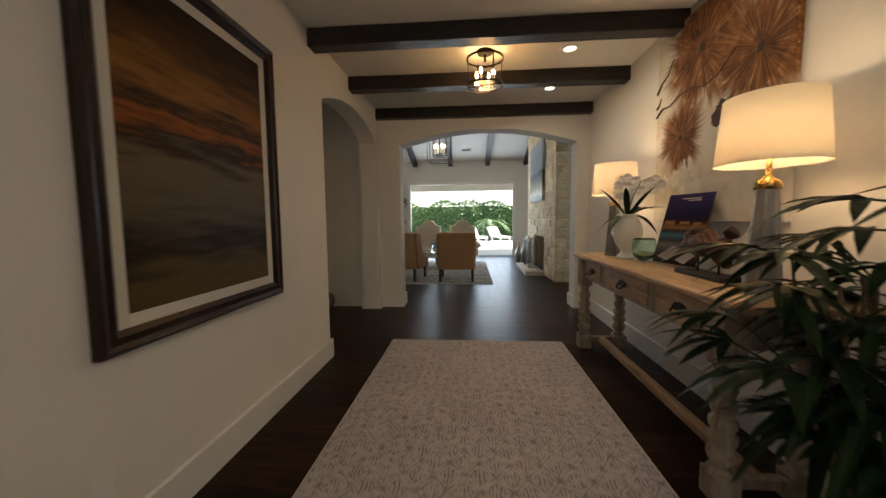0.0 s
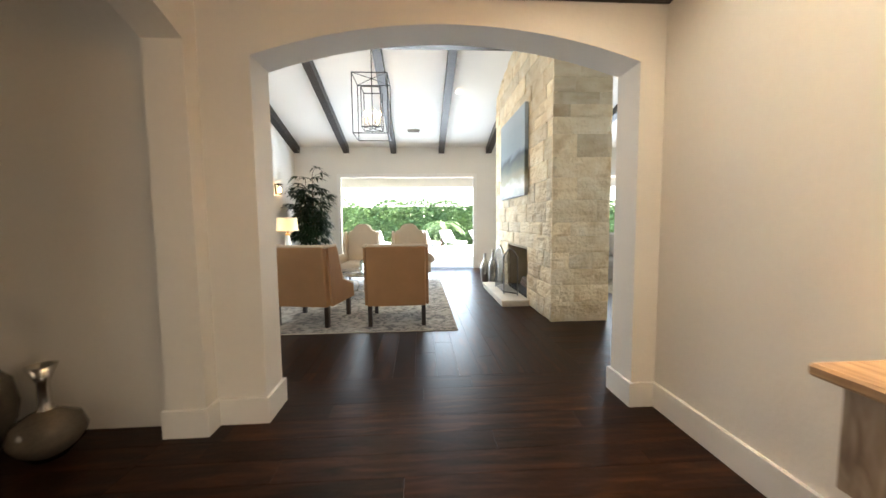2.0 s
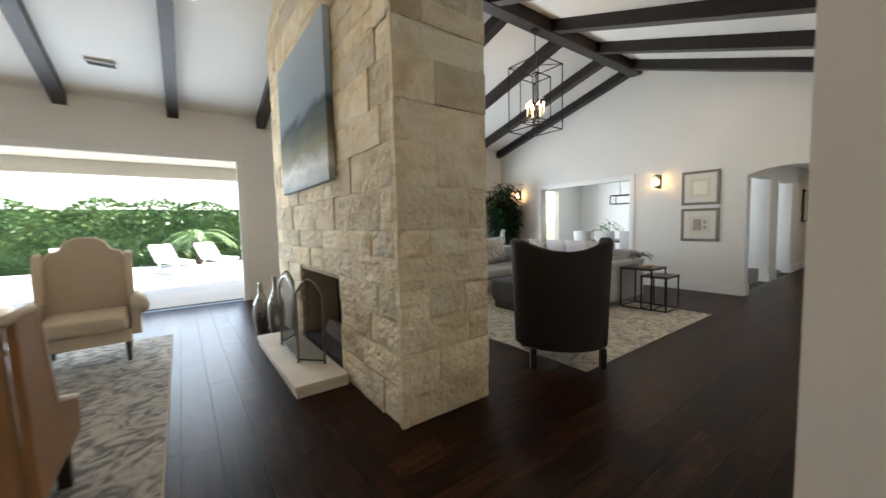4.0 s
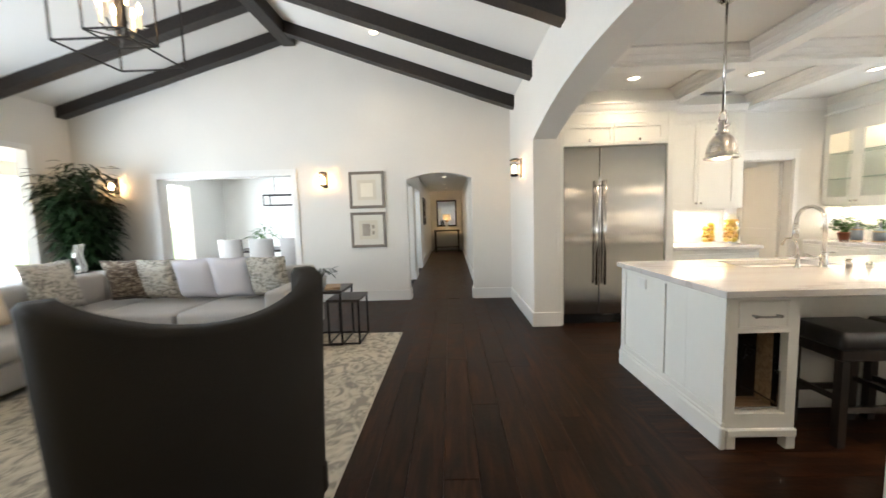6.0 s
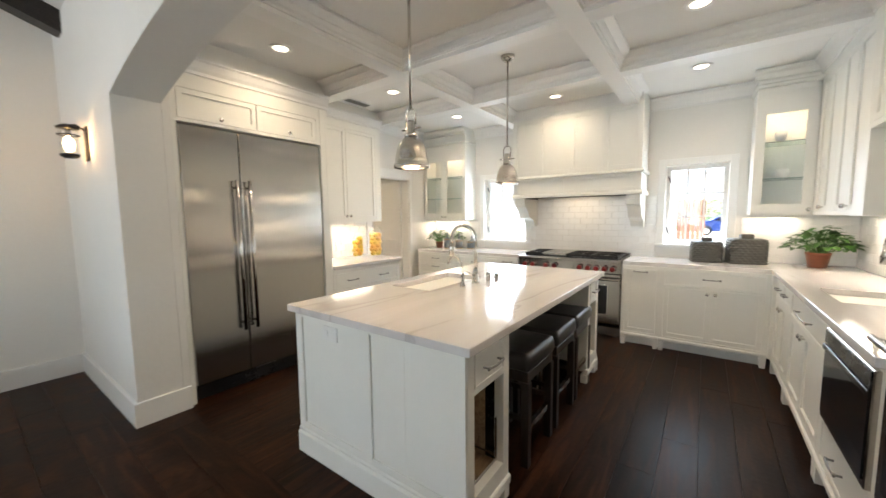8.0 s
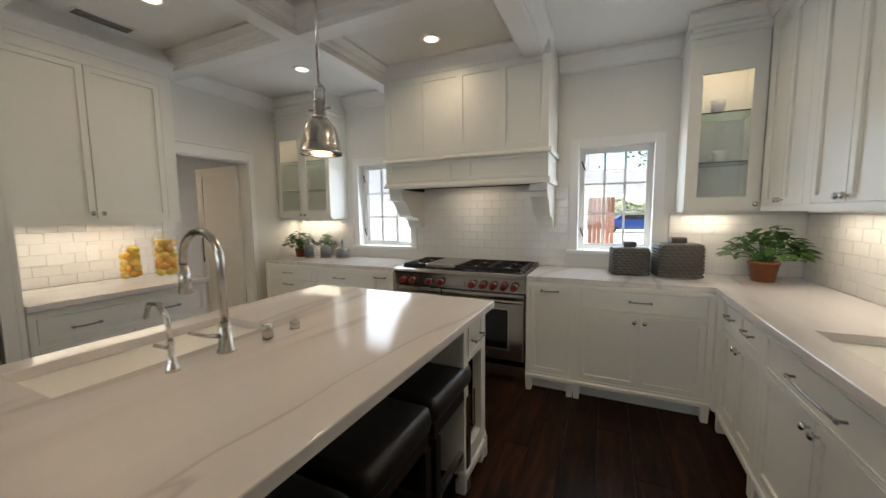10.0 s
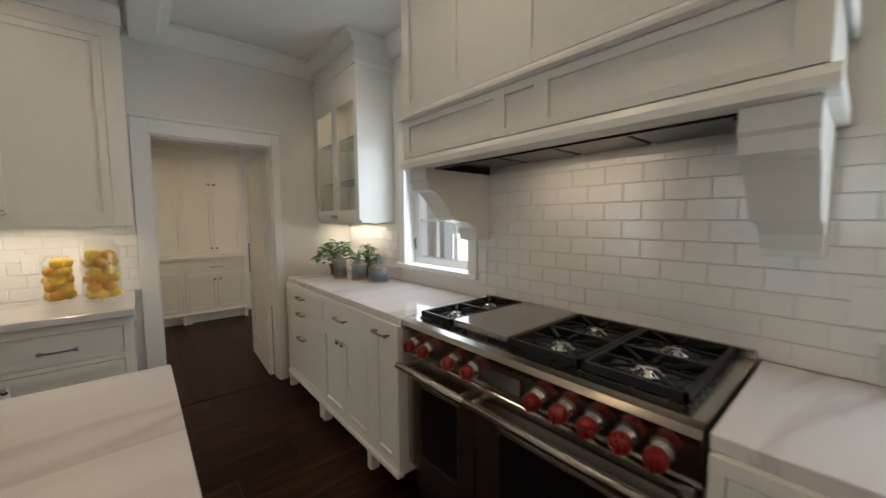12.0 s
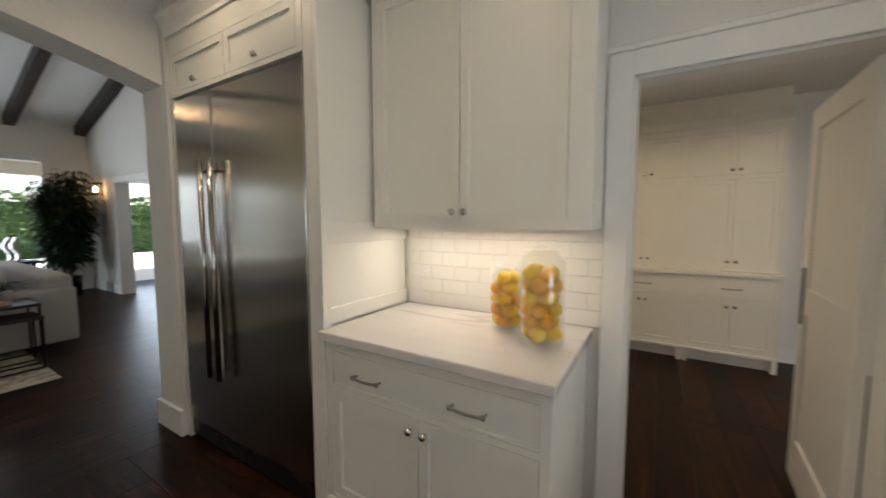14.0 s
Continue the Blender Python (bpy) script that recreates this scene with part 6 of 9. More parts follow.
for pts in ([(0.14, 0.05), (0.02, 0.13), (-0.05, 0.12), (0.04, 0.03)], [(-0.02, 0.04), (-0.12, 0.10), (-0.17, 0.08), (-0.10, 0.02)]):
    sub("printed_lounger", prism(pts, "x", -0.0056, -0.0046), DUSK, fly, "pale lounger in the photograph")
for y0, y1, z0, z1 in ((0.06, 0.15, 0.27, 0.30), (-0.06, 0.02, 0.275, 0.295), (-0.15, -0.09, 0.27, 0.29)):
    sub("printed_window", box(-0.0056, -0.0046, y0, y1, z0, z1), SEED_PALE, fly, "warm window in the photograph")
for z, y0, y1 in ((0.445, -0.10, 0.05), (0.432, -0.10, 0.0)):
    sub("text_line", box(-0.0055, -0.0045, y0, y1, z, z + 0.004), LINEN, fly)
fly.matrix_basis = pose(2.26, 4.44, 0.935, 0, 15, 12) @ Matrix.Scale(1.08, 4)
DRIFT = ramp_mat("driftwood", [(0.3, (0.018, 0.006, 0.003)), (0.55, (0.08, 0.032, 0.011)), (0.75, (0.24, 0.11, 0.04))], 9, (1, 1, 1), 0.6, bump=0.8, distort=1, dist=0.01)
dw = thing("driftwood_sculpture", (2.20, 3.94, 0.931), 0, "knotted driftwood sculpture on a black metal stand", "sculpture")
sub("plinth", box(-0.07, 0.07, -0.20, 0.22, 0, 0.025, 0.004), IRON, dw)
for y in (-0.08, 0.10):
    sub("rod", tube([(0, y, 0.025), (0, y, 0.15)], 0.006, 8), IRON, dw)
b = bmesh.new()
bmesh.ops.create_icosphere(b, subdivisions=4, radius=1)
for v in b.verts:
    q = 1 + 0.45 * noise.noise(v.co * 1.7) + 0.2 * noise.noise(v.co * 4.0)
    v.co = Vector((v.co.x * 0.055 * q, v.co.y * 0.21 * q, 0.185 + v.co.z * 0.05 * q * (1.25 + 0.5 * math.sin(v.co.y * 9)) + 0.03 * math.sin(v.co.y * 3)))
sub("wood", b, DRIFT, dw, "", True)
for y, z, r in ((0.12, 0.25, 0.04), (-0.16, 0.26, 0.035)):
    b = bmesh.new()
    bmesh.ops.create_icosphere(b, subdivisions=3, radius=r)
    for v in b.verts:
        v.co *= 1 + 0.35 * noise.noise(v.co * 30)
    sub("knot", move(b, 0, y, z), DRIFT, dw, "", True)


def fan_palm(name, at, label, height, spread, stems, seed, leafmat, leaf_len=0.3, leaf_w=0.035, pot=0.16, lean=(0, 0), fans=5):
    """A lady palm: thin canes, each with fans of narrow fingers."""
    o = thing(name, at, 0, label, "plant")
    sub("pot", lathe([(0, 0), (pot * 0.75, 0), (pot, pot * 1.5), (pot * 1.05, pot * 1.5), (pot * 1.05, pot * 1.62), (pot * 0.9, pot * 1.62), (pot * 0.88, pot * 1.4), (0, pot * 1.4)], 24, caps=False), OAKGREY, o, "", True)
    rng = random.Random(seed)
    lb = bmesh.new()
    for s in range(stems):
        a = rng.uniform(0, 2 * math.pi)
        q = spread * rng.uniform(0.1, 0.55)
        top = Vector((math.cos(a) * q + lean[0], math.sin(a) * q + lean[1], height * rng.uniform(0.55, 1.0)))
        base = Vector((math.cos(a) * pot * 0.4, math.sin(a) * pot * 0.4, pot * 1.3))
        mid = base.lerp(top, 0.5) + Vector((0, 0, 0.05))
        sub("cane", tube([base, mid, top], 0.011, 7, taper=0.006), BARK, o)
        for f in range(fans):
            t = 0.35 + 0.65 * f / max(fans - 1, 1)
            c0 = base.lerp(mid, t * 2) if t < 0.5 else mid.lerp(top, t * 2 - 1)
            fa = rng.uniform(0, 2 * math.pi)
            tip = c0 + Vector((math.cos(fa) * 0.18, math.sin(fa) * 0.18, rng.uniform(0.02, 0.14)))
            tube([c0, (c0 + tip) / 2 + Vector((0, 0, 0.02)), tip], 0.004, 5, lb)
            for k in range(7):
                ang = fa + (k - 3) * 0.38
                leaf_bm(lb, tip, (math.cos(ang), math.sin(ang), rng.uniform(-0.1, 0.35)), (0, 0, 1), leaf_len * rng.uniform(0.7, 1.1) * (1 - 0.06 * abs(k - 3)), leaf_w, rng.uniform(0.25, 0.7), 4)
    sub("leaves", lb, leafmat, o, "narrow fingered palm leaves")
    return o


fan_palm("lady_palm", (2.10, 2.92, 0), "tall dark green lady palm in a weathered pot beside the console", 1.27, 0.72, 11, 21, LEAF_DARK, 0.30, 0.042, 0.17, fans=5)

# rug and lantern
def rug_mat(name, a, c, d, scale, bump=0.4):
    m, n, l, p = nodes_of(name)
    tc = n.new("ShaderNodeTexCoord")
    v1, w1, t2, t3 = n.new("ShaderNodeTexVoronoi"), n.new("ShaderNodeTexNoise"), n.new("ShaderNodeTexNoise"), n.new("ShaderNodeTexNoise")
    v1.feature = "DISTANCE_TO_EDGE"
    v1.inputs["Scale"].default_value = scale
    w1.inputs["Scale"].default_value, w1.inputs["Detail"].default_value, w1.inputs["Distortion"].default_value = scale * 0.9, 6, 2.5
    t2.inputs["Scale"].default_value, t2.inputs["Detail"].default_value = 320, 2
    t3.inputs["Scale"].default_value, t3.inputs["Detail"].default_value = 1.6, 3
    for t in (v1, w1, t2, t3):
        l.new(tc.outputs["Object"], t.inputs["Vector"])
    mu = n.new("ShaderNodeMath")
    mu.operation = "MULTIPLY_ADD"
    l.new(v1.outputs["Distance"], mu.inputs[0])
    mu.inputs[1].default_value = 0.4
    l.new(w1.outputs["Fac"], mu.inputs[2])
    r = n.new("ShaderNodeValToRGB")
    r.color_ramp.elements.new(0.5)
    for e, (at, col) in zip(r.color_ramp.elements, ((0.42, a), (0.53, c), (0.66, d))):
        e.position, e.color = at, (*col, 1)
    l.new(mu.outputs[0], r.inputs[0])
    hs, mr = n.new("ShaderNodeHueSaturation"), n.new("ShaderNodeMapRange")
    mr.inputs["To Min"].default_value, mr.inputs["To Max"].default_value = 0.75, 1.25
    l.new(t3.outputs["Fac"], mr.inputs["Value"]), l.new(mr.outputs[0], hs.inputs["Value"]), l.new(r.outputs[0], hs.inputs["Color"])
    l.new(hs.outputs[0], p.inputs["Base Color"])
    p.inputs["Roughness"].default_value, p.inputs["Specular IOR Level"].default_value = 0.95, 0.1
    b = n.new("ShaderNodeBump")
    b.inputs["Strength"].default_value, b.inputs["Distance"].default_value = bump, 0.004
    l.new(t2.outputs["Fac"], b.inputs["Height"]), l.new(b.outputs[0], p.inputs["Normal"])
    return m




def damask_mat(name, light, mid, dark, px, py):
    """A worn damask: an ogee lattice with ribbed hearts and small crosses, broken up by wear."""
    m, n, l, p = nodes_of(name)
    tc, sep = n.new("ShaderNodeTexCoord"), n.new("ShaderNodeSeparateXYZ")
    warp, mixv = n.new("ShaderNodeTexNoise"), n.new("ShaderNodeVectorMath")
    warp.inputs["Scale"].default_value, warp.inputs["Detail"].default_value = 14, 3
    mixv.operation = "MULTIPLY_ADD"
    mixv.inputs[1].default_value = (0.030, 0.030, 0)
    l.new(tc.outputs["Object"], warp.inputs["Vector"])
    l.new(warp.outputs["Color"], mixv.inputs[0]), l.new(tc.outputs["Object"], mixv.inputs[2]), l.new(mixv.outputs[0], sep.inputs[0])

    def f(op, a, c=None, d=None):
        k = n.new("ShaderNodeMath")
        k.operation = op
        for i, v in enumerate((a, c, d)):
            if isinstance(v, (int, float)):
                k.inputs[i].default_value = v
            elif v is not None:
                l.new(v, k.inputs[i])
        return k.outputs[0]

    def cosine(v, period):
        return f("COSINE", f("MULTIPLY", v, 2 * math.pi / period))

    x, y = sep.outputs["X"], sep.outputs["Y"]
    lattice = f("ADD", cosine(x, px), cosine(y, py))
    line = f("LESS_THAN", f("ABSOLUTE", lattice), 0.16)
    ribs = f("MULTIPLY", f("GREATER_THAN", f("ABSOLUTE", lattice), 1.05), f("GREATER_THAN", cosine(x, px / 8), 0.1))
    ring = f("LESS_THAN", f("ABSOLUTE", f("SUBTRACT", f("ABSOLUTE", lattice), 0.95)), 0.10)
    small = f("GREATER_THAN", f("MULTIPLY", cosine(x, px / 3), cosine(y, py / 3)), 0.62)
    marks = f("MAXIMUM", f("MAXIMUM", line, ribs), f("MAXIMUM", ring, f("MULTIPLY", small, 0.7)))
    wear, grain, tone = n.new("ShaderNodeTexNoise"), n.new("ShaderNodeTexNoise"), n.new("ShaderNodeTexNoise")
    for t, sc, de in ((wear, 26, 5), (grain, 330, 2), (tone, 1.7, 3)):
        t.inputs["Scale"].default_value, t.inputs["Detail"].default_value = sc, de
        l.new(tc.outputs["Object"], t.inputs["Vector"])
    keep = n.new("ShaderNodeMapRange")
    keep.inputs["From Min"].default_value, keep.inputs["From Max"].default_value = 0.28, 0.56
    l.new(wear.outputs["Fac"], keep.inputs["Value"])
    val = f("MULTIPLY_ADD", f("MULTIPLY", marks, keep.outputs[0]), 0.62, f("MULTIPLY", keep.outputs[0], 0.22))
    val = f("MULTIPLY_ADD", f("SUBTRACT", grain.outputs["Fac"], 0.5), 0.35, val)
    r = n.new("ShaderNodeValToRGB")
    r.color_ramp.elements.new(0.5)
    for e, (at, c) in zip(r.color_ramp.elements, ((0.05, light), (0.40, mid), (0.80, dark))):
        e.position, e.color = at, (*c, 1)
    l.new(val, r.inputs[0])
    hs, mr = n.new("ShaderNodeHueSaturation"), n.new("ShaderNodeMapRange")
    mr.inputs["To Min"].default_value, mr.inputs["To Max"].default_value = 0.85, 1.15
    l.new(tone.outputs["Fac"], mr.inputs["Value"]), l.new(mr.outputs[0], hs.inputs["Value"]), l.new(r.outputs[0], hs.inputs["Color"])
    l.new(hs.outputs[0], p.inputs["Base Color"])
    p.inputs["Roughness"].default_value, p.inputs["Specular IOR Level"].default_value = 0.95, 0.1
    bp = n.new("ShaderNodeBump")
    bp.inputs["Strength"].default_value, bp.inputs["Distance"].default_value = 0.5, 0.004
    l.new(grain.outputs["Fac"], bp.inputs["Height"]), l.new(bp.outputs[0], p.inputs["Normal"])
    return m


RUG_HALL = damask_mat("grey_damask_rug", (0.49, 0.445, 0.45), (0.41, 0.375, 0.38), (0.25, 0.225, 0.24), 0.155, 0.20)
RUG_WEST = rug_mat("blue_grey_rug", (0.17, 0.165, 0.16), (0.33, 0.31, 0.28), (0.45, 0.42, 0.37), 6)
RUG_EAST = rug_mat("cream_rug", (0.28, 0.26, 0.225), (0.44, 0.40, 0.33), (0.55, 0.50, 0.41), 7)
RUGEDGE = mat("rug_binding", (0.50, 0.45, 0.38), 0.9, vary=0.1, fine=200, bump=0.05)


def rug(label, x0, x1, y0, y1, m):
    o = thing("rug", ((x0 + x1) / 2, (y0 + y1) / 2, 0.001), 0, label, "rug")
    w, h = (x1 - x0) / 2, (y1 - y0) / 2
    sub("field", box(-w + 0.012, w - 0.012, -h + 0.012, h - 0.012, 0, 0.011, 0.002), m, o)
    for xa, xb, ya, yb_ in ((-w, -w + 0.012, -h, h), (w - 0.012, w, -h, h), (-w + 0.012, w - 0.012, -h, -h + 0.012), (-w + 0.012, w - 0.012, h - 0.012, h)):
        sub("binding", box(xa, xb, ya, yb_, 0, 0.010, 0.003), RUGEDGE, o)


rug("pale grey woven runner rug with a worn damask pattern", 0.03, 1.79, 2.3, 5.51, RUG_HALL)
ln = thing("ceiling_lantern", (0.997, 5.30, HT), 0, "round bronze drum ceiling light with a ring of candle bulbs", "ceiling light")
sub("canopy", lathe([(0.07, -0.03), (0.075, -0.001)], 24), IRON, ln, "", True)
sub("stem", tube([(0, 0, -0.03), (0, 0, -0.10)], 0.012, 8), IRON, ln)
for z in (-0.075, -0.315):
    sub("ring", lathe([(0.165, z - 0.009), (0.172, z - 0.009), (0.172, z + 0.009), (0.165, z + 0.009), (0.165, z - 0.009)], 36, caps=False), IRON, ln, "", True)
for k in range(4):
    a = k * math.pi / 2 + 0.4
    sub("strap", box(-0.006, 0.006, -0.002, 0.002, -0.34, -0.06), IRON, ln).matrix_basis = pose(0.171 * math.cos(a), 0.171 * math.sin(a), 0, 0, 0, math.degrees(a) + 90)
sub("cross_bar", tube([(-0.168, 0.05, -0.31), (0.168, -0.05, -0.31)], 0.006, 6), IRON, ln)
sub("glass_drum", lathe([(0.158, -0.31), (0.158, -0.08)], 36, caps=False), THIN_GLASS, ln)
for k in range(4):
    a = k * math.pi / 2 + 1.1
    x, y = 0.085 * math.cos(a), 0.085 * math.sin(a)
    c = sub("candle", lathe([(0.011, -0.30), (0.011, -0.235)], 10, (x, y, 0)), LINEN, ln)
    sub("bulb", lathe([(0.0, -0.235), (0.014, -0.22), (0.012, -0.195), (0.0, -0.165)], 10, (x, y, 0), caps=False), BULB, ln, "", True)
bulb("lantern_bulbs", (0.997, 5.30, HT - 0.2), 14, 0.07, (1, 0.52, 0.18))
ou = thing("outlet", (HX0 + 0.002, 2.93, 0.33), 0, "white wall outlet plate above the baseboard", "outlet")
sub("plate", box(0, 0.006, -0.035, 0.035, -0.058, 0.058, 0.002), TRIM, ou)
for z in (-0.022, 0.022):
    sub("socket", box(0.006, 0.008, -0.016, 0.016, z - 0.014, z + 0.014, 0.001), TRIM, ou)
ou = thing("outlet", (HX1 - 0.002, 4.6, 0.33), 180, "white wall outlet plate under the console", "outlet")
sub("plate", box(0, 0.006, -0.035, 0.035, -0.058, 0.058, 0.002), TRIM, ou)
sub("socket", box(0.006, 0.008, -0.016, 0.016, -0.03, 0.03, 0.001), TRIM, ou)

# side room
SMOKE = mat("smoked_glass_vase", (0.10, 0.085, 0.07), 0.12, vary=0.3, scale=5, bump=0)
for x, y, r, h, lab in ((-1.68, 6.82, 0.15, 0.80, "tall smoky glass floor vase with a silver trumpet neck"), (-1.25, 6.74, 0.17, 0.53, "squat smoky glass floor vase with a silver trumpet neck")):
    o = thing("floor_vase", (x, y, 0), 0, lab, "vase", "smoky floor vases")
    hb = h * 0.64 if r < 0.16 else h * 0.52
    sub("bulb", lathe([(0, 0), (r * 0.45, 0), (r * 0.9, hb * 0.3), (r, hb * 0.5), (r * 0.85, hb * 0.78), (r * 0.4, hb * 0.95), (r * 0.22, hb)], 32, caps=False), SMOKE, o, "", True)
    sub("neck", lathe([(r * 0.23, hb), (r * 0.17, hb + 0.04), (r * 0.16, h - 0.1), (r * 0.4, h), (r * 0.37, h), (r * 0.14, h - 0.11)], 24, caps=False), CHROME, o, "silver trumpet neck", True)
sc_ = thing("side_console", (0, 0, 0), 0, "dark carved wooden console table with turned legs", "table")
sub("top", box(-3.3, -1.93, 6.62, 7.04, 0.885, 0.93, 0.006), DARKWOOD, sc_)
sub("apron", box(-3.22, -2.01, 6.67, 7.02, 0.76, 0.884), DARKWOOD, sc_)
for x in (-3.15, -2.6, -2.07):
    for y in (6.72, 6.97):
        sub("leg", lathe([(0.045, 0.08), (0.05, 0.3), (0.03, 0.34), (0.055, 0.4), (0.03, 0.46), (0.05, 0.52), (0.05, 0.76)], 14, (x, y, 0)), DARKWOOD, sc_, "", True)
sub("shelf", box(-3.24, -1.98, 6.66, 7.03, 0.06, 0.10, 0.004), DARKWOOD, sc_)
for x, h, r in ((-2.28, 0.24, 0.08), (-2.46, 0.17, 0.08)):
    o = thing("dark_vase", (x, 6.82, 0.931), 0, "round black ceramic vase on the dark console", "vase", "black vases")
    sub("body", lathe([(0, 0), (r * 0.5, 0), (r, h * 0.4), (r * 0.85, h * 0.75), (r * 0.3, h * 0.95), (r * 0.35, h), (0, h)], 24, caps=False), BLACK, o, "", True)
SEA_DARK = bands_mat("dusk_painting", [(0.0, (0.03, 0.012, 0.008)), (0.25, (0.08, 0.03, 0.015)), (0.34, (0.30, 0.25, 0.13)), (0.5, (0.14, 0.12, 0.05)), (0.75, (0.06, 0.06, 0.035)), (1.0, (0.02, 0.025, 0.02))], 0.95, -0.47, 0.03, 8)
pw = framed("dusk_painting", "dark framed dusk seascape painting over the console", -2.75, -0.54, 0.54, 1.24, 2.17, 0.05, SEA_DARK)
pw.matrix_basis = pose(-2.34, 7.068, 1.705, 0, 0, -90)
can_light(-2.4, 6.0, 2.97, 11)

# ---- great room: roof timbers ----
RY, RZ = 10.75, 4.36
S_SLOPE = (RZ - 3.12) / (RY - YS)
N_SLOPE = (RZ - 3.30) / (YN - RY)


def rafter(name, x, side):
    w, d = 0.075, 0.17
    if side == "s":
        ya, za, yb_, zb = YS, RZ - S_SLOPE * (RY - YS), RY - 0.09, RZ - S_SLOPE * 0.09
    else:
        ya, za, yb_, zb = YN, RZ - N_SLOPE * (YN - RY), RY + 0.09, RZ - N_SLOPE * 0.09
    b = prism([(ya, za - d), (yb_, zb - d), (yb_, zb + 0.02), (ya, za + 0.02)], "x", x - w, x + w)
    bmesh.ops.subdivide_edges(b, edges=[e for e in b.edges if e.calc_length() > 0.5], cuts=12)
    for v in b.verts:
        v.co += 0.006 * noise.noise_vector(v.co * 2.1)
    structure(name, b, BEAM, "dark hand-hewn rafter")


n_ = 0
for s, xs_ in (("s", (-2.34, -1.06, 0.19, 1.47, 2.62, 3.72, 4.95, 6.20, 7.42, 8.60)), ("n", (-2.34, -1.06, 0.19, 1.47, 2.76, 4.05, 5.33, 6.62, 7.92, 8.85))):
    for x in xs_:
        n_ += 1
        rafter("beam_rafter_%d" % n_, x, s)
beam("beam_ridge", XW, XE, RY - 0.10, RY + 0.10, RZ - 0.22, RZ + 0.02, "dark hand-hewn ridge beam")
for x, y in ((1.7, 12.2), (4.2, 12.2), (7.9, 12.2), (7.9, 9.2), (1.7, 9.2), (-1.6, 9.4)):
    z = RZ - (N_SLOPE * (y - RY) if y > RY else S_SLOPE * (RY - y))
    can_light(x, y, z - 0.02, 6)
v = thing("ceiling_vent", (0.75, 13.7, RZ - N_SLOPE * (13.7 - RY) - 0.01), 0, "small grey vent grille in the sloping ceiling", "vent")
sub("frame", box(-0.16, 0.16, -0.08, 0.08, -0.012, 0.0, 0.002), TRIM, v)
for k in range(6):
    sub("slat", box(-0.14, 0.14, -0.062 + 0.022 * k, -0.05 + 0.022 * k, -0.018, -0.011), PEWTER, v)

# ---- chimney ----
CHX0, CHX1, CHY0, CHY1 = 2.54, 3.27, 9.095, 12.48
FBY0, FBY1, FBZ = 10.16, 11.42, 0.85
ch = thing("fireplace", (0, 0, 0), 0, "two-sided chimney breast of rough-faced cream limestone blocks", "fireplace")
core = box(CHX0 + 0.02, CHX1 - 0.02, CHY0 + 0.02, FBY0, 0, 4.34)
box(CHX0 + 0.02, CHX1 - 0.02, FBY1, CHY1 - 0.02, 0, 4.34, 0, core), box(CHX0 + 0.02, CHX1 - 0.02, FBY0, FBY1, FBZ, 4.34, 0, core)
sub("core", core, MORTAR, ch, "pale mortar core")
SOOT = mat("sooty_firebrick", (0.05, 0.045, 0.04), 0.95, vary=0.4, fine=25, bump=0.05)
sub("firebox", box(CHX0 + 0.42, CHX0 + 0.45, FBY0, FBY1, 0.0, FBZ), SOOT, ch, "sooty firebox back")
sub("firebox", box(CHX0 + 0.022, CHX0 + 0.42, FBY0, FBY1, 0.0, 0.10), SOOT, ch)
LOG = mat("charred_log", (0.10, 0.06, 0.04), 0.9, vary=0.5, fine=30, bump=0.08)
for k in range(4):
    o = tube([(CHX0 + 0.18 + 0.05 * (k % 2), 10.45 + 0.05 * k, 0.16 + 0.07 * (k // 2)), (CHX0 + 0.22, 11.15 - 0.04 * k, 0.16 + 0.08 * (k // 2))], 0.05, 10)
    tagged(part("fire_log", o, LOG), "charred log lying in the firebox", "log", "logs in the firebox")


def stone_mesh(L, H, T, seed, cut0=False, cut1=False):
    """One rough-faced block: x along the wall, z up, its face towards -y, pitched in relief."""
    rng = random.Random(seed)
    g = 0.0013
    nx, nz = max(5, min(12, int(L / 0.05))), 6
    verts, faces, idx = [], [], {}
    off = Vector((rng.uniform(0, 50), rng.uniform(0, 50), rng.uniform(0, 50)))
    for j in range(nz + 1):
        for i in range(nx + 1):
            x, z = 0.0004 + (L - 0.0008) * i / nx, g + (H - 2 * g) * j / nz
            edge = i in (0, nx) or j in (0, nz)
            d = -T - (0.003 if edge else 0.012 + 0.013 * noise.noise(off + Vector((x * 7, 0, z * 10))) + 0.009 * noise.noise(off + Vector((x * 17, 5, z * 24)))) - 0.004 * noise.noise(off + Vector((x * 3, 4, z * 3)))
            if edge:
                x += 0.002 * noise.noise(off + Vector((x * 20, 9, z * 20)))
                z += 0.004 * noise.noise(off + Vector((x * 14, 3, 1)))
            idx[i, j] = len(verts)
            verts.append((x, d, z))
    for j in range(nz):
        for i in range(nx):
            faces.append((idx[i, j], idx[i + 1, j], idx[i + 1, j + 1], idx[i, j + 1]))
    rim = [idx[i, 0] for i in range(nx)] + [idx[nx, j] for j in range(nz)] + [idx[i, nz] for i in range(nx, 0, -1)] + [idx[0, j] for j in range(nz, 0, -1)]
    back = {}
    for k in rim:
        back[k] = len(verts)
        verts.append((verts[k][0], 0.02, verts[k][2]))
    for a, c in zip(rim, rim[1:] + rim[:1]):
        faces.append((c, a, back[a], back[c]))
    return verts, faces


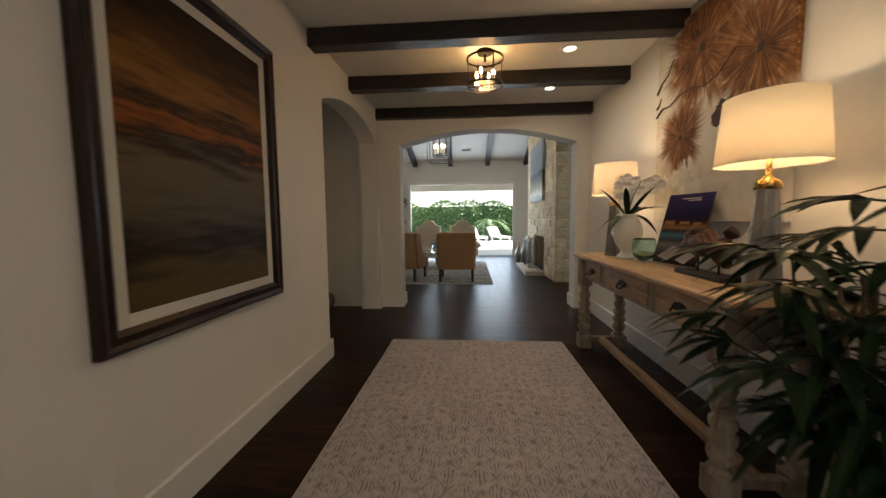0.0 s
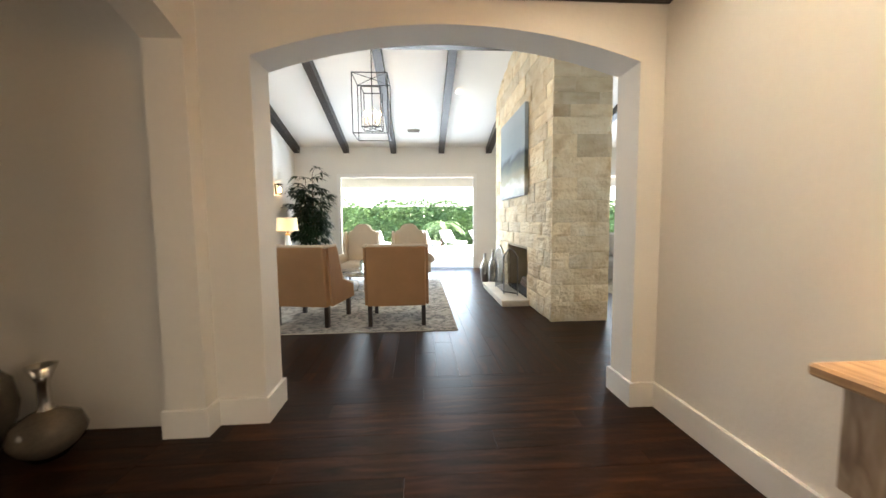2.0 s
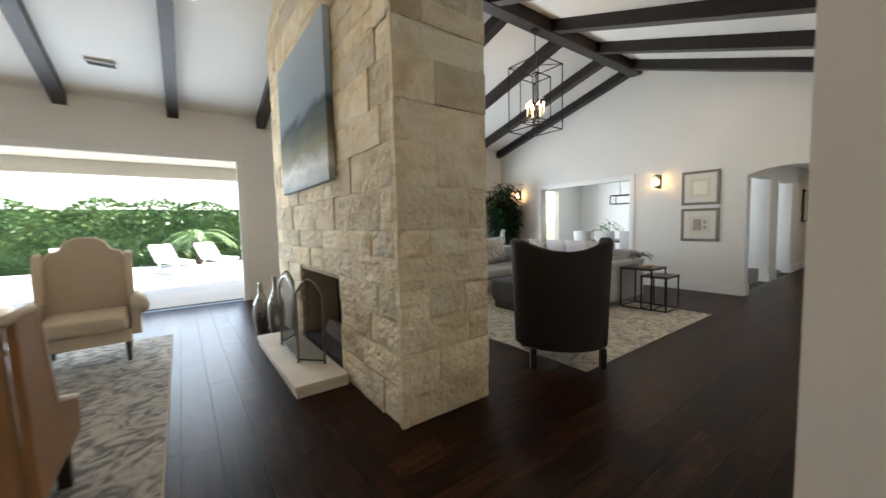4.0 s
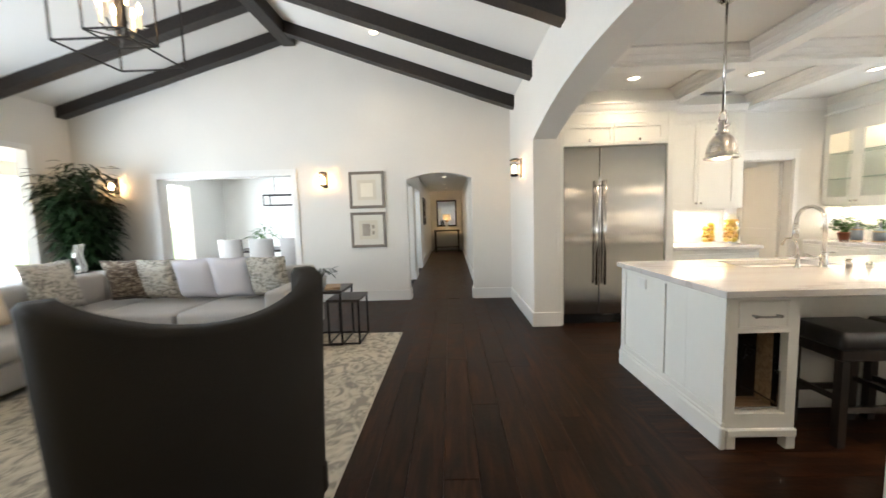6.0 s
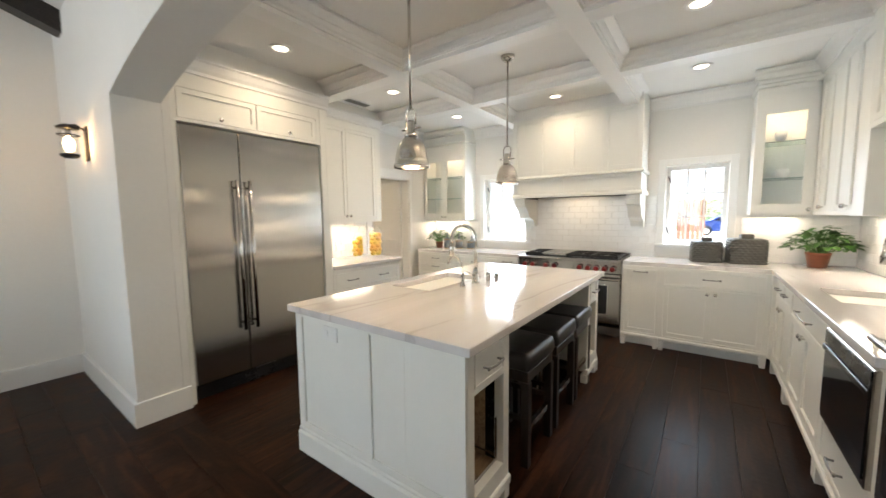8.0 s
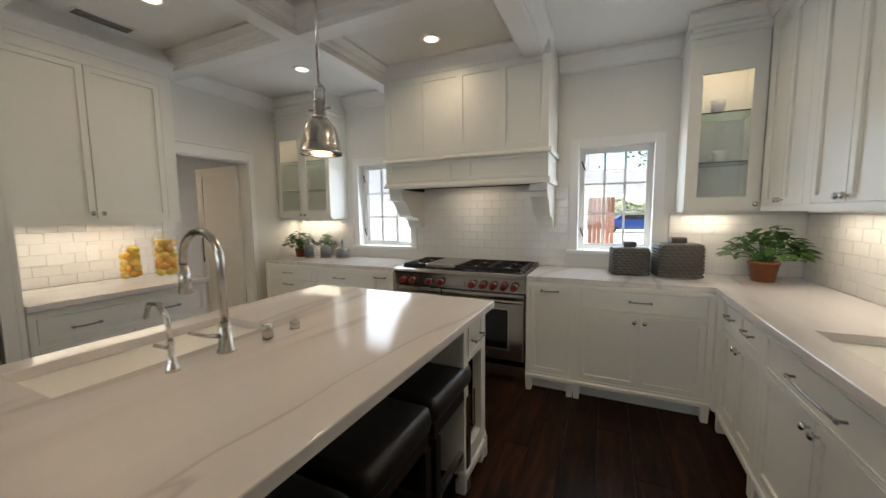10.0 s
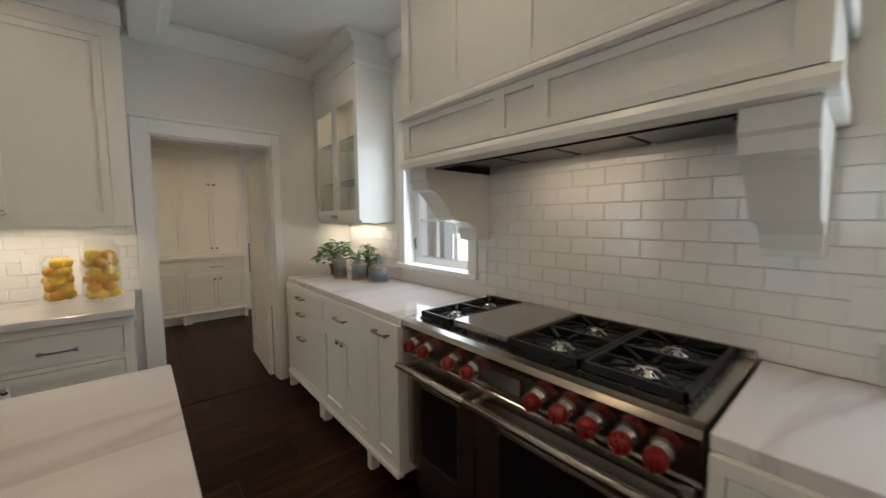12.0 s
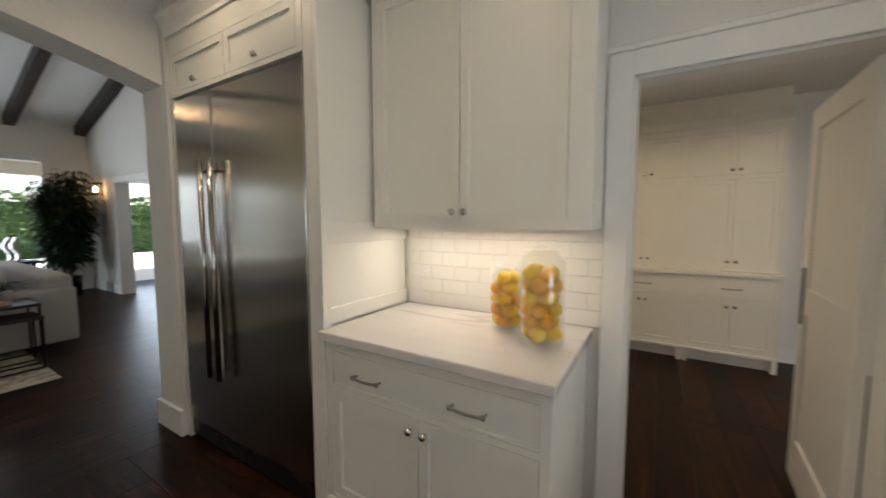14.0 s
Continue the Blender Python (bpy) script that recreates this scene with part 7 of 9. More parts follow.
rng = random.Random(17)
courses, z = [], 0.0
while z < 4.2:
    h = rng.choice((0.15, 0.18, 0.21, 0.22, 0.25, 0.28))
    courses.append((z, min(h, 4.34 - z)))
    z += h
stones = []
for ci, (z, h) in enumerate(courses):
    for face, length, place in (("s", CHX1 - CHX0 + 0.02, lambda u: pose(CHX0 - 0.01 + u, CHY0 + 0.02, z)), ("w", CHY1 - CHY0, None), ("e", CHY1 - CHY0, None)):
        u = 0.0
        first = True
        while u < length - 0.01:
            L = rng.uniform(0.26, 0.80)
            if first and ci % 2:
                L = rng.uniform(0.2, 0.34)
            first = False
            if length - u - L < 0.16:
                L = length - u
            if face == "s":
                stones.append((0, pose(CHX0 - 0.01 + u, CHY0 + 0.02, z), L, h))
            elif face == "w":
                ya, yb_ = CHY1 - u - L, CHY1 - u
                if z + h <= FBZ + 0.02 or z < FBZ:
                    # the opening: blocks stop at its sides, and a lintel runs above
                    if ya < FBY1 and yb_ > FBY0 and z < FBZ - 0.04:
                        if yb_ > FBY1:
                            stones.append((1, pose(CHX0 + 0.02, yb_, z, 0, 0, -90), yb_ - FBY1, h))
                        if ya < FBY0:
                            stones.append((1, pose(CHX0 + 0.02, FBY0, z, 0, 0, -90), FBY0 - ya, h))
                        u += L
                        continue
                stones.append((1, pose(CHX0 + 0.02, yb_, z, 0, 0, -90), L, h))
            else:
                stones.append((2, pose(CHX1 - 0.02, CHY0 + u, z, 0, 0, 90), L, h))
            u += L
near = [s for s in stones if s[0] == 0] + [s for s in stones if s[0] == 1] + sorted([s for s in stones if s[0] == 2], key=lambda s: s[1].translation.y)
allv, allf = [], []
for k, (f, m_, L, h) in enumerate(near):
    if L < 0.03:
        continue
    verts, faces = stone_mesh(L, h, 0.014 + 0.006 * (k % 3), 100 + k)
    if k < 300:
        me = bpy.data.meshes.new("stone")
        me.from_pydata(verts, [], faces)
        me.materials.append(STONE)
        o = new("stone", me)
        o.parent = ch
        o.matrix_basis = m_
    else:
        base = len(allv)
        allv += [tuple(m_ @ Vector(v)) for v in verts]
        allf += [tuple(i + base for i in q) for q in faces]
if allv:
    me = bpy.data.meshes.new("far_stones")
    me.from_pydata(allv, [], allf)
    me.materials.append(STONE)
    o = new("far_stones", me)
    o.parent = ch
    tagged(o, kind="stuff")
hs = thing("hearth", (0, 0, 0), 0, "low pale limestone hearth slab before the fireplace", "hearth")
sub("slab", box(2.085, CHX0 - 0.03, 9.95, 11.62, 0.055, 0.10, 0.006), HEARTH, hs)
sub("riser", box(2.10, CHX0 - 0.03, 9.965, 11.605, 0.0, 0.054), HEARTH, hs)
SEASCAPE = bands_mat("seascape_painting", [(0.0, (0.20, 0.22, 0.23)), (0.12, (0.62, 0.61, 0.55)), (0.22, (0.26, 0.24, 0.14)), (0.36, (0.12, 0.13, 0.10)), (0.46, (0.06, 0.08, 0.09)), (0.54, (0.26, 0.32, 0.36)), (0.75, (0.30, 0.36, 0.40)), (1.0, (0.40, 0.45, 0.48))], 1.38, -0.69, 0.05, 3)
sp = thing("seascape_canvas", (2.49, 10.875, 2.385), 0, "large unframed grey-blue seascape canvas hung on the stone", "painting")
sub("canvas", box(-0.03, 0.028, -0.80, 0.80, -0.69, 0.69, 0.004), SEASCAPE, sp)


def mesh_mat():
    m, n, l, p = nodes_of("wire_mesh")
    p.inputs["Base Color"].default_value, p.inputs["Metallic"].default_value, p.inputs["Roughness"].default_value = (0.05, 0.045, 0.04, 1), 0.8, 0.5
    tr, mx = n.new("ShaderNodeBsdfTransparent"), n.new("ShaderNodeMixShader")
    mx.inputs[0].default_value = 0.55
    l.new(p.outputs[0], mx.inputs[1]), l.new(tr.outputs[0], mx.inputs[2]), l.new(mx.outputs[0], n["Material Output"].inputs["Surface"])
    return m


MESHMAT = mesh_mat()
fs = thing("fire_screen", (0, 0, 0.101), 0, "three-panel arched iron fire screen with wire mesh", "fire screen")
for (xa, ya), (xb, yb_) in (((2.42, 10.28), (2.24, 10.46)), ((2.24, 10.46), (2.24, 11.10)), ((2.24, 11.10), (2.42, 11.28))):
    A, B = Vector((xa, ya, 0)), Vector((xb, yb_, 0))
    top = [A.lerp(B, k / 10) + Vector((0, 0, 0.62 + 0.13 * math.sin(math.pi * k / 10))) for k in range(11)]
    sub("panel_frame", tube([A, A + Vector((0, 0, 0.62))] + top[1:-1] + [B + Vector((0, 0, 0.62)), B], 0.011, 8), PEWTER, fs, "", True)
    sub("bottom_bar", tube([A + Vector((0, 0, 0.03)), B + Vector((0, 0, 0.03))], 0.008, 6), IRON, fs)
    mb = bmesh.new()
    lo = [mb.verts.new(A.lerp(B, k / 10) + Vector((0, 0, 0.03))) for k in range(11)]
    hi = [mb.verts.new(q) for q in top]
    for k in range(10):
        mb.faces.new((lo[k], lo[k + 1], hi[k + 1], hi[k]))
    bmesh.ops.solidify(mb, geom=list(mb.faces), thickness=0.002)
    sub("mesh", mb, MESHMAT, fs, "fine wire mesh")
for x, y, h, lab in ((2.24, 12.20, 0.62, "ribbed pewter bottle vase on the floor"), (2.36, 11.92, 0.72, "tall ribbed pewter bottle vase on the floor")):
    o = thing("bottle_vase", (x, y, 0), 0, lab, "vase", "bottle vases by the hearth")
    prof = [(0.0, 0.0), (0.065, 0.0)]
    for k in range(22):
        zz = h * 0.78 * k / 21
        prof.append((0.07 + 0.025 * math.sin(math.pi * k / 21) + 0.004 * (k % 2) - 0.045 * max(0, k / 21 - 0.7) / 0.3, 0.01 + zz))
    prof += [(0.028, h * 0.86), (0.026, h * 0.97), (0.035, h), (0.03, h), (0.02, h * 0.95)]
    sub("body", lathe(prof, 24, caps=False), PEWTER, o, "", True)

# ---- seating ----
TAN = mat("tan_upholstery", (0.36, 0.20, 0.095), 0.7, vary=0.1, scale=5, fine=220, bump=0.05, spec=0.3)
CREAM = mat("cream_upholstery", (0.62, 0.52, 0.40), 0.85, vary=0.06, scale=5, fine=220, bump=0.05, spec=0.2)
TAUPE = mat("taupe_linen", (0.021, 0.017, 0.013), 0.85, vary=0.12, scale=5, fine=260, bump=0.06, spec=0.2)
SOFA = mat("grey_linen", (0.42, 0.40, 0.38), 0.9, vary=0.06, scale=4, fine=240, bump=0.06, spec=0.15)
PILLOW = mat("pale_lilac_linen", (0.62, 0.60, 0.64), 0.9, vary=0.05, fine=240, bump=0.05)
PATTERN = ramp_mat("patterned_linen", [(0.4, (0.20, 0.19, 0.17)), (0.52, (0.50, 0.47, 0.41)), (0.7, (0.58, 0.55, 0.49))], 16, (1, 1, 1), 0.9, bump=0.2, distort=2)
KNIT = ramp_mat("brown_knit", [(0.38, (0.05, 0.035, 0.025)), (0.52, (0.16, 0.12, 0.09)), (0.66, (0.42, 0.37, 0.30))], 14, (1, 1, 2.4), 0.95, bump=0.6, distort=1.5)
OTTO = mat("charcoal_linen", (0.055, 0.05, 0.05), 0.9, vary=0.1, fine=240, bump=0.05)


def soft(x0, x1, y0, y1, z0, z1, r=0.04, puff=0.0, bm=None):
    b = box(x0, x1, y0, y1, z0, z1, r, seg=3)
    if puff:
        cx, cy = (x0 + x1) / 2, (y0 + y1) / 2
        for v in b.verts:
            if v.co.z > (z0 + z1) / 2:
                v.co.z += puff * max(0, 1 - ((v.co.x - cx) / (x1 - x0) * 2) ** 2) * max(0, 1 - ((v.co.y - cy) / (y1 - y0) * 2) ** 2)
    return join(bm, b)


def square_chair(at, rz, label):
    """A boxy wing chair that faces its own +y."""
    o = thing("wing_chair", at, rz, label, "chair", "tan wing chairs")
    b = box(-0.36, 0.36, -0.10, 0.0, 0.26, 1.0, 0.012)
    for v in b.verts:
        v.co.y -= 0.10 * (v.co.z - 0.26)
    sub("back", b, TAN, o, "tan leather outside back")
    b = box(-0.33, 0.33, 0.002, 0.07, 0.30, 0.995, 0.015)
    for v in b.verts:
        v.co.y -= 0.10 * (v.co.z - 0.26)
    sub("inner_back", b, CREAM, o, "cream inside back", True)
    for s in (-1, 1):
        pts = [(-0.02, 0.26), (0.66, 0.26), (0.64, 0.44), (0.30, 0.55), (0.20, 0.85), (0.13, 1.0), (-0.093, 1.0)]
        sub("wing", prism(pts, "x", s * 0.365 - (0.0 if s > 0 else 0.03), s * 0.365 + (0.03 if s > 0 else 0.0)), TAN, o, "tan leather wing side")
        sub("piping", tube([(s * 0.38, -0.16, 1.004), (s * 0.38, 0.13, 1.004), (s * 0.38, 0.2, 0.852), (s * 0.38, 0.3, 0.553), (s * 0.38, 0.64, 0.443)], 0.02, 8), CREAM, o, "cream rolled edge", True)
    sub("piping", tube([(-0.38, -0.14, 1.004), (0.38, -0.14, 1.004)], 0.022, 8), CREAM, o, "cream rolled edge", True)
    sub("seat_rail", box(-0.335, 0.335, 0.0, 0.655, 0.24, 0.33, 0.01), CREAM, o)
    sub("seat", soft(-0.33, 0.33, 0.05, 0.70, 0.33, 0.46, 0.04, 0.02), CREAM, o, "cream seat cushion", True)
    for x in (-0.33, 0.33):
        for y in (-0.04, 0.60):
            sub("leg", prism([(x - 0.025, y - 0.025), (x + 0.025, y - 0.025), (x + 0.025, y + 0.025), (x - 0.025, y + 0.025)], "z", 0.0, 0.259), DARKWOOD, o)
    return o


square_chair((0.57, 9.13, 0.012), 0, "boxy wing chair in tan leather with cream inside, on the rug")
square_chair((-0.60, 9.20, 0.012), -12, "boxy wing chair in tan leather with cream inside, on the rug")


def camel_chair(at, rz):
    o = thing("camelback_chair", at, rz, "cream camelback wing armchair with rolled arms", "chair", "cream wing chairs")
    w = 0.34
    out = [(-w, 0.30), (w, 0.30), (w, 0.98), (w - 0.06, 1.10), (w - 0.14, 1.12), (w - 0.18, 1.20), (0.08, 1.25), (-0.08, 1.25), (-w + 0.18, 1.20), (-w + 0.14, 1.12), (-w + 0.06, 1.10), (-w, 0.98)]
    sub("back", prism(out, "y", -0.10, 0.03, bevel=0.015), CREAM, o, "scalloped cream back")
    for s in (-1, 1):
        pts = [(0.031, 0.56), (0.22, 0.60), (0.25, 0.85), (0.15, 1.08), (0.031, 1.10)]
        sub("wing", prism(pts, "x", s * w - 0.03, s * w + 0.03, bevel=0.012), CREAM, o)
        sub("arm", tube([(s * 0.38, 0.0, 0.56), (s * 0.40, 0.35, 0.56), (s * 0.41, 0.60, 0.54)], 0.075, 14), CREAM, o, "rolled cream arm", True)
        sub("arm_panel", box(s * 0.37 - 0.04, s * 0.37 + 0.04, 0.0, 0.58, 0.26, 0.55, 0.01), CREAM, o)
    sub("seat", soft(-0.31, 0.31, 0.04, 0.66, 0.33, 0.48, 0.04, 0.025), CREAM, o, "cream seat cushion", True)
    sub("seat_rail", box(-0.33, 0.33, 0.0, 0.62, 0.20, 0.33, 0.01), CREAM, o)
    for x in (-0.3, 0.3):
        for y in (0.02, 0.58):
            sub("leg", lathe([(0.015, 0), (0.028, 0.20)], 10, (x, y, 0)), DARKWOOD, o)
    return o


camel_chair((-0.36, 12.45, 0.012), 176)
camel_chair((0.63, 12.45, 0.012), 184)
ct = thing("coffee_table", (-0.12, 11.0, 0.012), 0, "round glass coffee table on a scrolled silver base", "table")
sub("top", lathe([(0, 0.43), (0.52, 0.43), (0.525, 0.436), (0.52, 0.442), (0, 0.442)], 40, caps=False), GLASS, ct, "clear glass top", True)
for z, r in ((0.02, 0.40), (0.42, 0.44)):
    sub("hoop", lathe([(r, z - 0.01), (r + 0.014, z), (r, z + 0.01), (r - 0.014, z), (r, z - 0.01)], 36, caps=False), CHROME, ct, "", True)
for k in range(6):
    a = k * math.pi / 3
    c, s = math.cos(a), math.sin(a)
    sub("leg", tube([(0.40 * c, 0.40 * s, 0.02), (0.28 * c, 0.28 * s, 0.14), (0.38 * c, 0.38 * s, 0.24), (0.30 * c, 0.30 * s, 0.33), (0.44 * c, 0.44 * s, 0.42)], 0.010, 8), CHROME, ct, "scrolled silver leg", True)
bt = thing("bottle", (-0.06, 10.86, 0.455), 0, "squat teal glass demijohn on the coffee table", "vase")
sub("body", lathe([(0, 0), (0.10, 0), (0.12, 0.05), (0.115, 0.16), (0.05, 0.24), (0.03, 0.29), (0.04, 0.33), (0.03, 0.33), (0.02, 0.29)], 24, caps=False), GREENGLASS, bt, "", True)
rug("blue-grey wool rug with a faded pattern under the chairs", -1.6, 1.31, 8.86, 12.75, RUG_WEST)
stb = thing("side_table", (-1.95, 12.5, 0), 0, "round dark side table by the west wall", "table")
sub("top", lathe([(0, 0.60), (0.30, 0.60), (0.305, 0.62), (0.30, 0.635), (0, 0.635)], 30, caps=False), DARKWOOD, stb, "", True)
sub("pedestal", lathe([(0.2, 0), (0.18, 0.03), (0.04, 0.07), (0.035, 0.6)], 20), DARKWOOD, stb, "", True)
table_lamp((-1.95, 12.5, 0.636), "lit table lamp with a glass base and cream drum shade", 0.22, 0.20, 0.50, 0.78, 7, CHINA)
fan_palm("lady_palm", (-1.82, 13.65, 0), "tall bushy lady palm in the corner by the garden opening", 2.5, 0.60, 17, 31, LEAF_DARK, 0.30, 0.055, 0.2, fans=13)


def fig_tree(name, at, label, height, spread, seed, leafmat, leaves=900):
    o = thing(name, at, 0, label, "plant")
    sub("pot", lathe([(0, 0), (0.17, 0), (0.2, 0.34), (0.21, 0.36), (0.18, 0.36), (0.17, 0.3), (0, 0.3)], 24, caps=False), BLACK, o, "dark planter", True)
    rng = random.Random(seed)
    lb = bmesh.new()
    for s in range(9):
        a = s * 2.4
        top = Vector((math.cos(a) * spread * 0.5 * rng.uniform(0.3, 1), math.sin(a) * spread * 0.5 * rng.uniform(0.3, 1), height * rng.uniform(0.7, 1.0)))
        base = Vector((math.cos(a) * 0.05, math.sin(a) * 0.05, 0.3))
        sub("stem", tube([base, base.lerp(top, 0.5), top], 0.014, 7, taper=0.005), BARK, o)
        for k in range(leaves // 9):
            t = rng.uniform(0.22, 1.0)
            p = base.lerp(top, t)
            fa = rng.uniform(0, 2 * math.pi)
            d = Vector((math.cos(fa), math.sin(fa), rng.uniform(-0.5, 0.3)))
            leaf_bm(lb, p + d * rng.uniform(0.03, 0.22), d, (0, 0, 1), rng.uniform(0.11, 0.19), 0.05, rng.uniform(0.2, 0.8), 3)
    sub("leaves", lb, leafmat, o)


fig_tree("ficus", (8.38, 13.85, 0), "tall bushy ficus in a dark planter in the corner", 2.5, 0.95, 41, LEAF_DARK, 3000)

# barrel wing chair seen from behind
bc = thing("barrel_chair", (4.26, 9.13, 0.012), -41, "high-backed barrel wing chair in dark taupe linen", "chair")
R, n = 0.40, 18
b = bmesh.new()
prev = None
for i in range(n + 1):
    a = math.pi + math.pi * (i / n)
    c, s = math.cos(a), math.sin(a)
    hgt = 1.04 + 0.10 * abs(math.cos(a)) ** 2
    q = 1.0
    col = []
    for (rr, zz) in ((R, 0.17), (R + 0.01, 0.5), (R + 0.035, hgt - 0.02), (R + 0.02, hgt), (R - 0.05, hgt), (R - 0.065, hgt - 0.03), (R - 0.09, 0.35)):
        col.append(b.verts.new((rr * 1.06 * c, rr * 0.92 * s + 0.12, zz)))
    if prev:
        for k in range(6):
            b.faces.new((prev[k], col[k], col[k + 1], prev[k + 1]))
    else:
        b.faces.new(col)
    prev = col
b.faces.new(prev[::-1])
bmesh.ops.recalc_face_normals(b, faces=b.faces)
sub("back", b, TAUPE, bc, "curved taupe back", True)
sub("seat", soft(-0.34, 0.34, -0.10, 0.52, 0.33, 0.48, 0.05, 0.02), TAUPE, bc, "", True)
sub("seat_rail", box(-0.36, 0.36, -0.12, 0.48, 0.18, 0.33, 0.02), TAUPE, bc)
for x in (-0.3, 0.3):
    for y in (-0.16, 0.42):
        sub("leg", prism([(x - 0.025, y - 0.025), (x + 0.025, y - 0.025), (x + 0.025, y + 0.025), (x - 0.025, y + 0.025)], "z", 0.0, 0.18), DARKWOOD, bc)

# sectional sofa
so = thing("sectional_sofa", (0, 0, 0.012), 0, "L-shaped sectional sofa in pale grey linen with many cushions", "sofa")
sub("base", box(6.50, 7.55, 9.98, 12.75, 0.06, 0.30, 0.02), SOFA, so)
sub("base", box(4.35, 6.498, 11.78, 12.75, 0.06, 0.30, 0.02), SOFA, so)
sub("backrest", soft(7.30, 7.56, 10.0, 12.76, 0.30, 0.80, 0.05), SOFA, so, "", True)
sub("backrest", soft(4.36, 7.298, 12.52, 12.76, 0.30, 0.80, 0.05), SOFA, so, "", True)
sub("arm", soft(6.48, 7.57, 9.93, 10.14, 0.06, 0.66, 0.035), SOFA, so, "", True)
sub("arm", soft(4.30, 4.50, 11.76, 12.77, 0.06, 0.66, 0.035), SOFA, so, "", True)
for y0, y1 in ((10.15, 11.05), (11.06, 11.95)):
    sub("seat_cushion", soft(6.47, 7.30, y0, y1, 0.30, 0.47, 0.05, 0.02), SOFA, so, "", True)
for x0, x1 in ((4.51, 5.48), (5.49, 6.46), (6.47, 7.30)):
    sub("seat_cushion", soft(x0, x1, 11.75 if x1 < 6.5 else 11.96, 12.50, 0.30, 0.47, 0.05, 0.02), SOFA, so, "", True)
for x in (4.4, 6.55, 7.45):
    sub("foot", box(x - 0.03, x + 0.03, 12.6, 12.66, 0.0, 0.06), DARKWOOD, so)
for y in (10.05, 11.5):
    sub("foot", box(6.56, 6.62, y, y + 0.06, 0.0, 0.06), DARKWOOD, so)


def pillow(at, rx, rz, m, label, s=0.25):
    b = bmesh.new()
    n = 8
    grid = {}
    for side in (1, -1):
        for i in range(n + 1):
            for j in range(n + 1):
                u, w = -1 + 2 * i / n, -1 + 2 * j / n
                t = (1 - u ** 4) * (1 - w ** 4)
                if side < 0 and (i in (0, n) or j in (0, n)):
                    grid[side, i, j] = grid[1, i, j]
                    continue
                k = 1 - 0.07 * (1 - abs(u * w))
                grid[side, i, j] = b.verts.new((u * s * k, side * 0.085 * t ** 0.6, w * s * k + s))
        for i in range(n):
            for j in range(n):
                q = [grid[side, i, j], grid[side, i + 1, j], grid[side, i + 1, j + 1], grid[side, i, j + 1]]
                b.faces.new(q if side > 0 else q[::-1])
    bmesh.ops.recalc_face_normals(b, faces=b.faces)
    o = tagged(part("cushion", b, m, None, "", True), label, "cushion", "sofa cushions")
    o.matrix_basis = pose(*at, rx, 0, rz)


for y, m, l in ((10.36, PATTERN, "patterned cream scatter cushion on the sofa"), (10.78, PILLOW, "pale lilac scatter cushion on the sofa"), (11.2, PILLOW, "pale lilac scatter cushion on the sofa"), (11.62, PATTERN, "patterned cream scatter cushion on the sofa"), (12.0, KNIT, "dark brown and cream knitted scatter cushion on the sofa")):
    pillow((7.10, y, 0.50), 14, -90 + 6 * math.sin(y * 9), m, l)
for x, m, l in ((6.6, PATTERN, "patterned cream scatter cushion on the sofa"), (5.9, CREAM, "cream scatter cushion on the sofa"), (5.3, SOFA, "grey linen scatter cushion on the sofa"), (4.85, PATTERN, "patterned cream scatter cushion on the sofa")):
    pillow((x, 12.33, 0.50), -14, 5 * math.sin(x * 7), m, l, 0.27)
ot = thing("ottoman", (5.75, 10.75, 0.012), 0, "square charcoal upholstered ottoman on the rug", "ottoman")
sub("cushion", soft(-0.45, 0.45, -0.42, 0.42, 0.12, 0.43, 0.04, 0.015), OTTO, ot, "", True)
sub("plinth", box(-0.41, 0.41, -0.38, 0.38, 0.0, 0.12), DARKWOOD, ot)
tr = thing("tray_bowl", (5.75, 10.75, 0.458), 0, "shallow dark bowl on the ottoman", "bowl")
sub("bowl", lathe([(0, 0), (0.08, 0), (0.17, 0.06), (0.18, 0.065), (0.165, 0.06), (0.07, 0.012), (0, 0.01)], 24, caps=False), DARKWOOD, tr, "", True)
rug("cream and grey patterned wool rug under the sofa", 4.22, 7.18, 8.87, 12.9, RUG_EAST)


def nest_table(x0, x1, y0, y1, h, label):
    o = thing("nesting_table", (0, 0, 0.013), 0, label, "table", "nesting tables")
    sub("top", box(x0, x1, y0, y1, h - 0.03, h, 0.004), DARKWOOD, o)
    for y in (y0 + 0.015, y1 - 0.015):
        sub("frame", tube([(x0 + 0.015, y, h - 0.03), (x0 + 0.015, y, 0.015), (x1 - 0.015, y, 0.015), (x1 - 0.015, y, h - 0.03)], 0.012, 6), IRON, o, "square black iron frame")
    for x in (x0 + 0.015, x1 - 0.015):
        sub("rail", tube([(x, y0 + 0.015, 0.015), (x, y1 - 0.015, 0.015)], 0.010, 6), IRON, o)


nest_table(6.73, 7.20, 9.44, 9.90, 0.60, "taller black iron nesting table with a dark wood top")
nest_table(6.76, 7.18, 9.26, 9.62, 0.50, "lower black iron nesting table with a dark wood top")
bushy_plant("potted_succulent", (7.02, 9.74, 0.614), "spiky succulent in a white pot on the nesting table", 0.055, 0.12, 0.10, 0.10, 40, 0.14, 0.02, CHINA, LEAF_DARK, 51)
bk = thing("book", (6.9, 9.58, 0.614), 15, "thick closed book on the nesting table", "book")
sub("cover", box(-0.11, 0.11, -0.08, 0.08, 0, 0.03, 0.003), OAK, bk)
tbl = thing("sofa_table", (0, 0, 0), 0, "long dark sofa table with a pale top behind the sofa", "table")
sub("top", box(4.4, 7.9, 12.95, 13.35, 0.72, 0.76, 0.004), DARKWOOD, tbl)
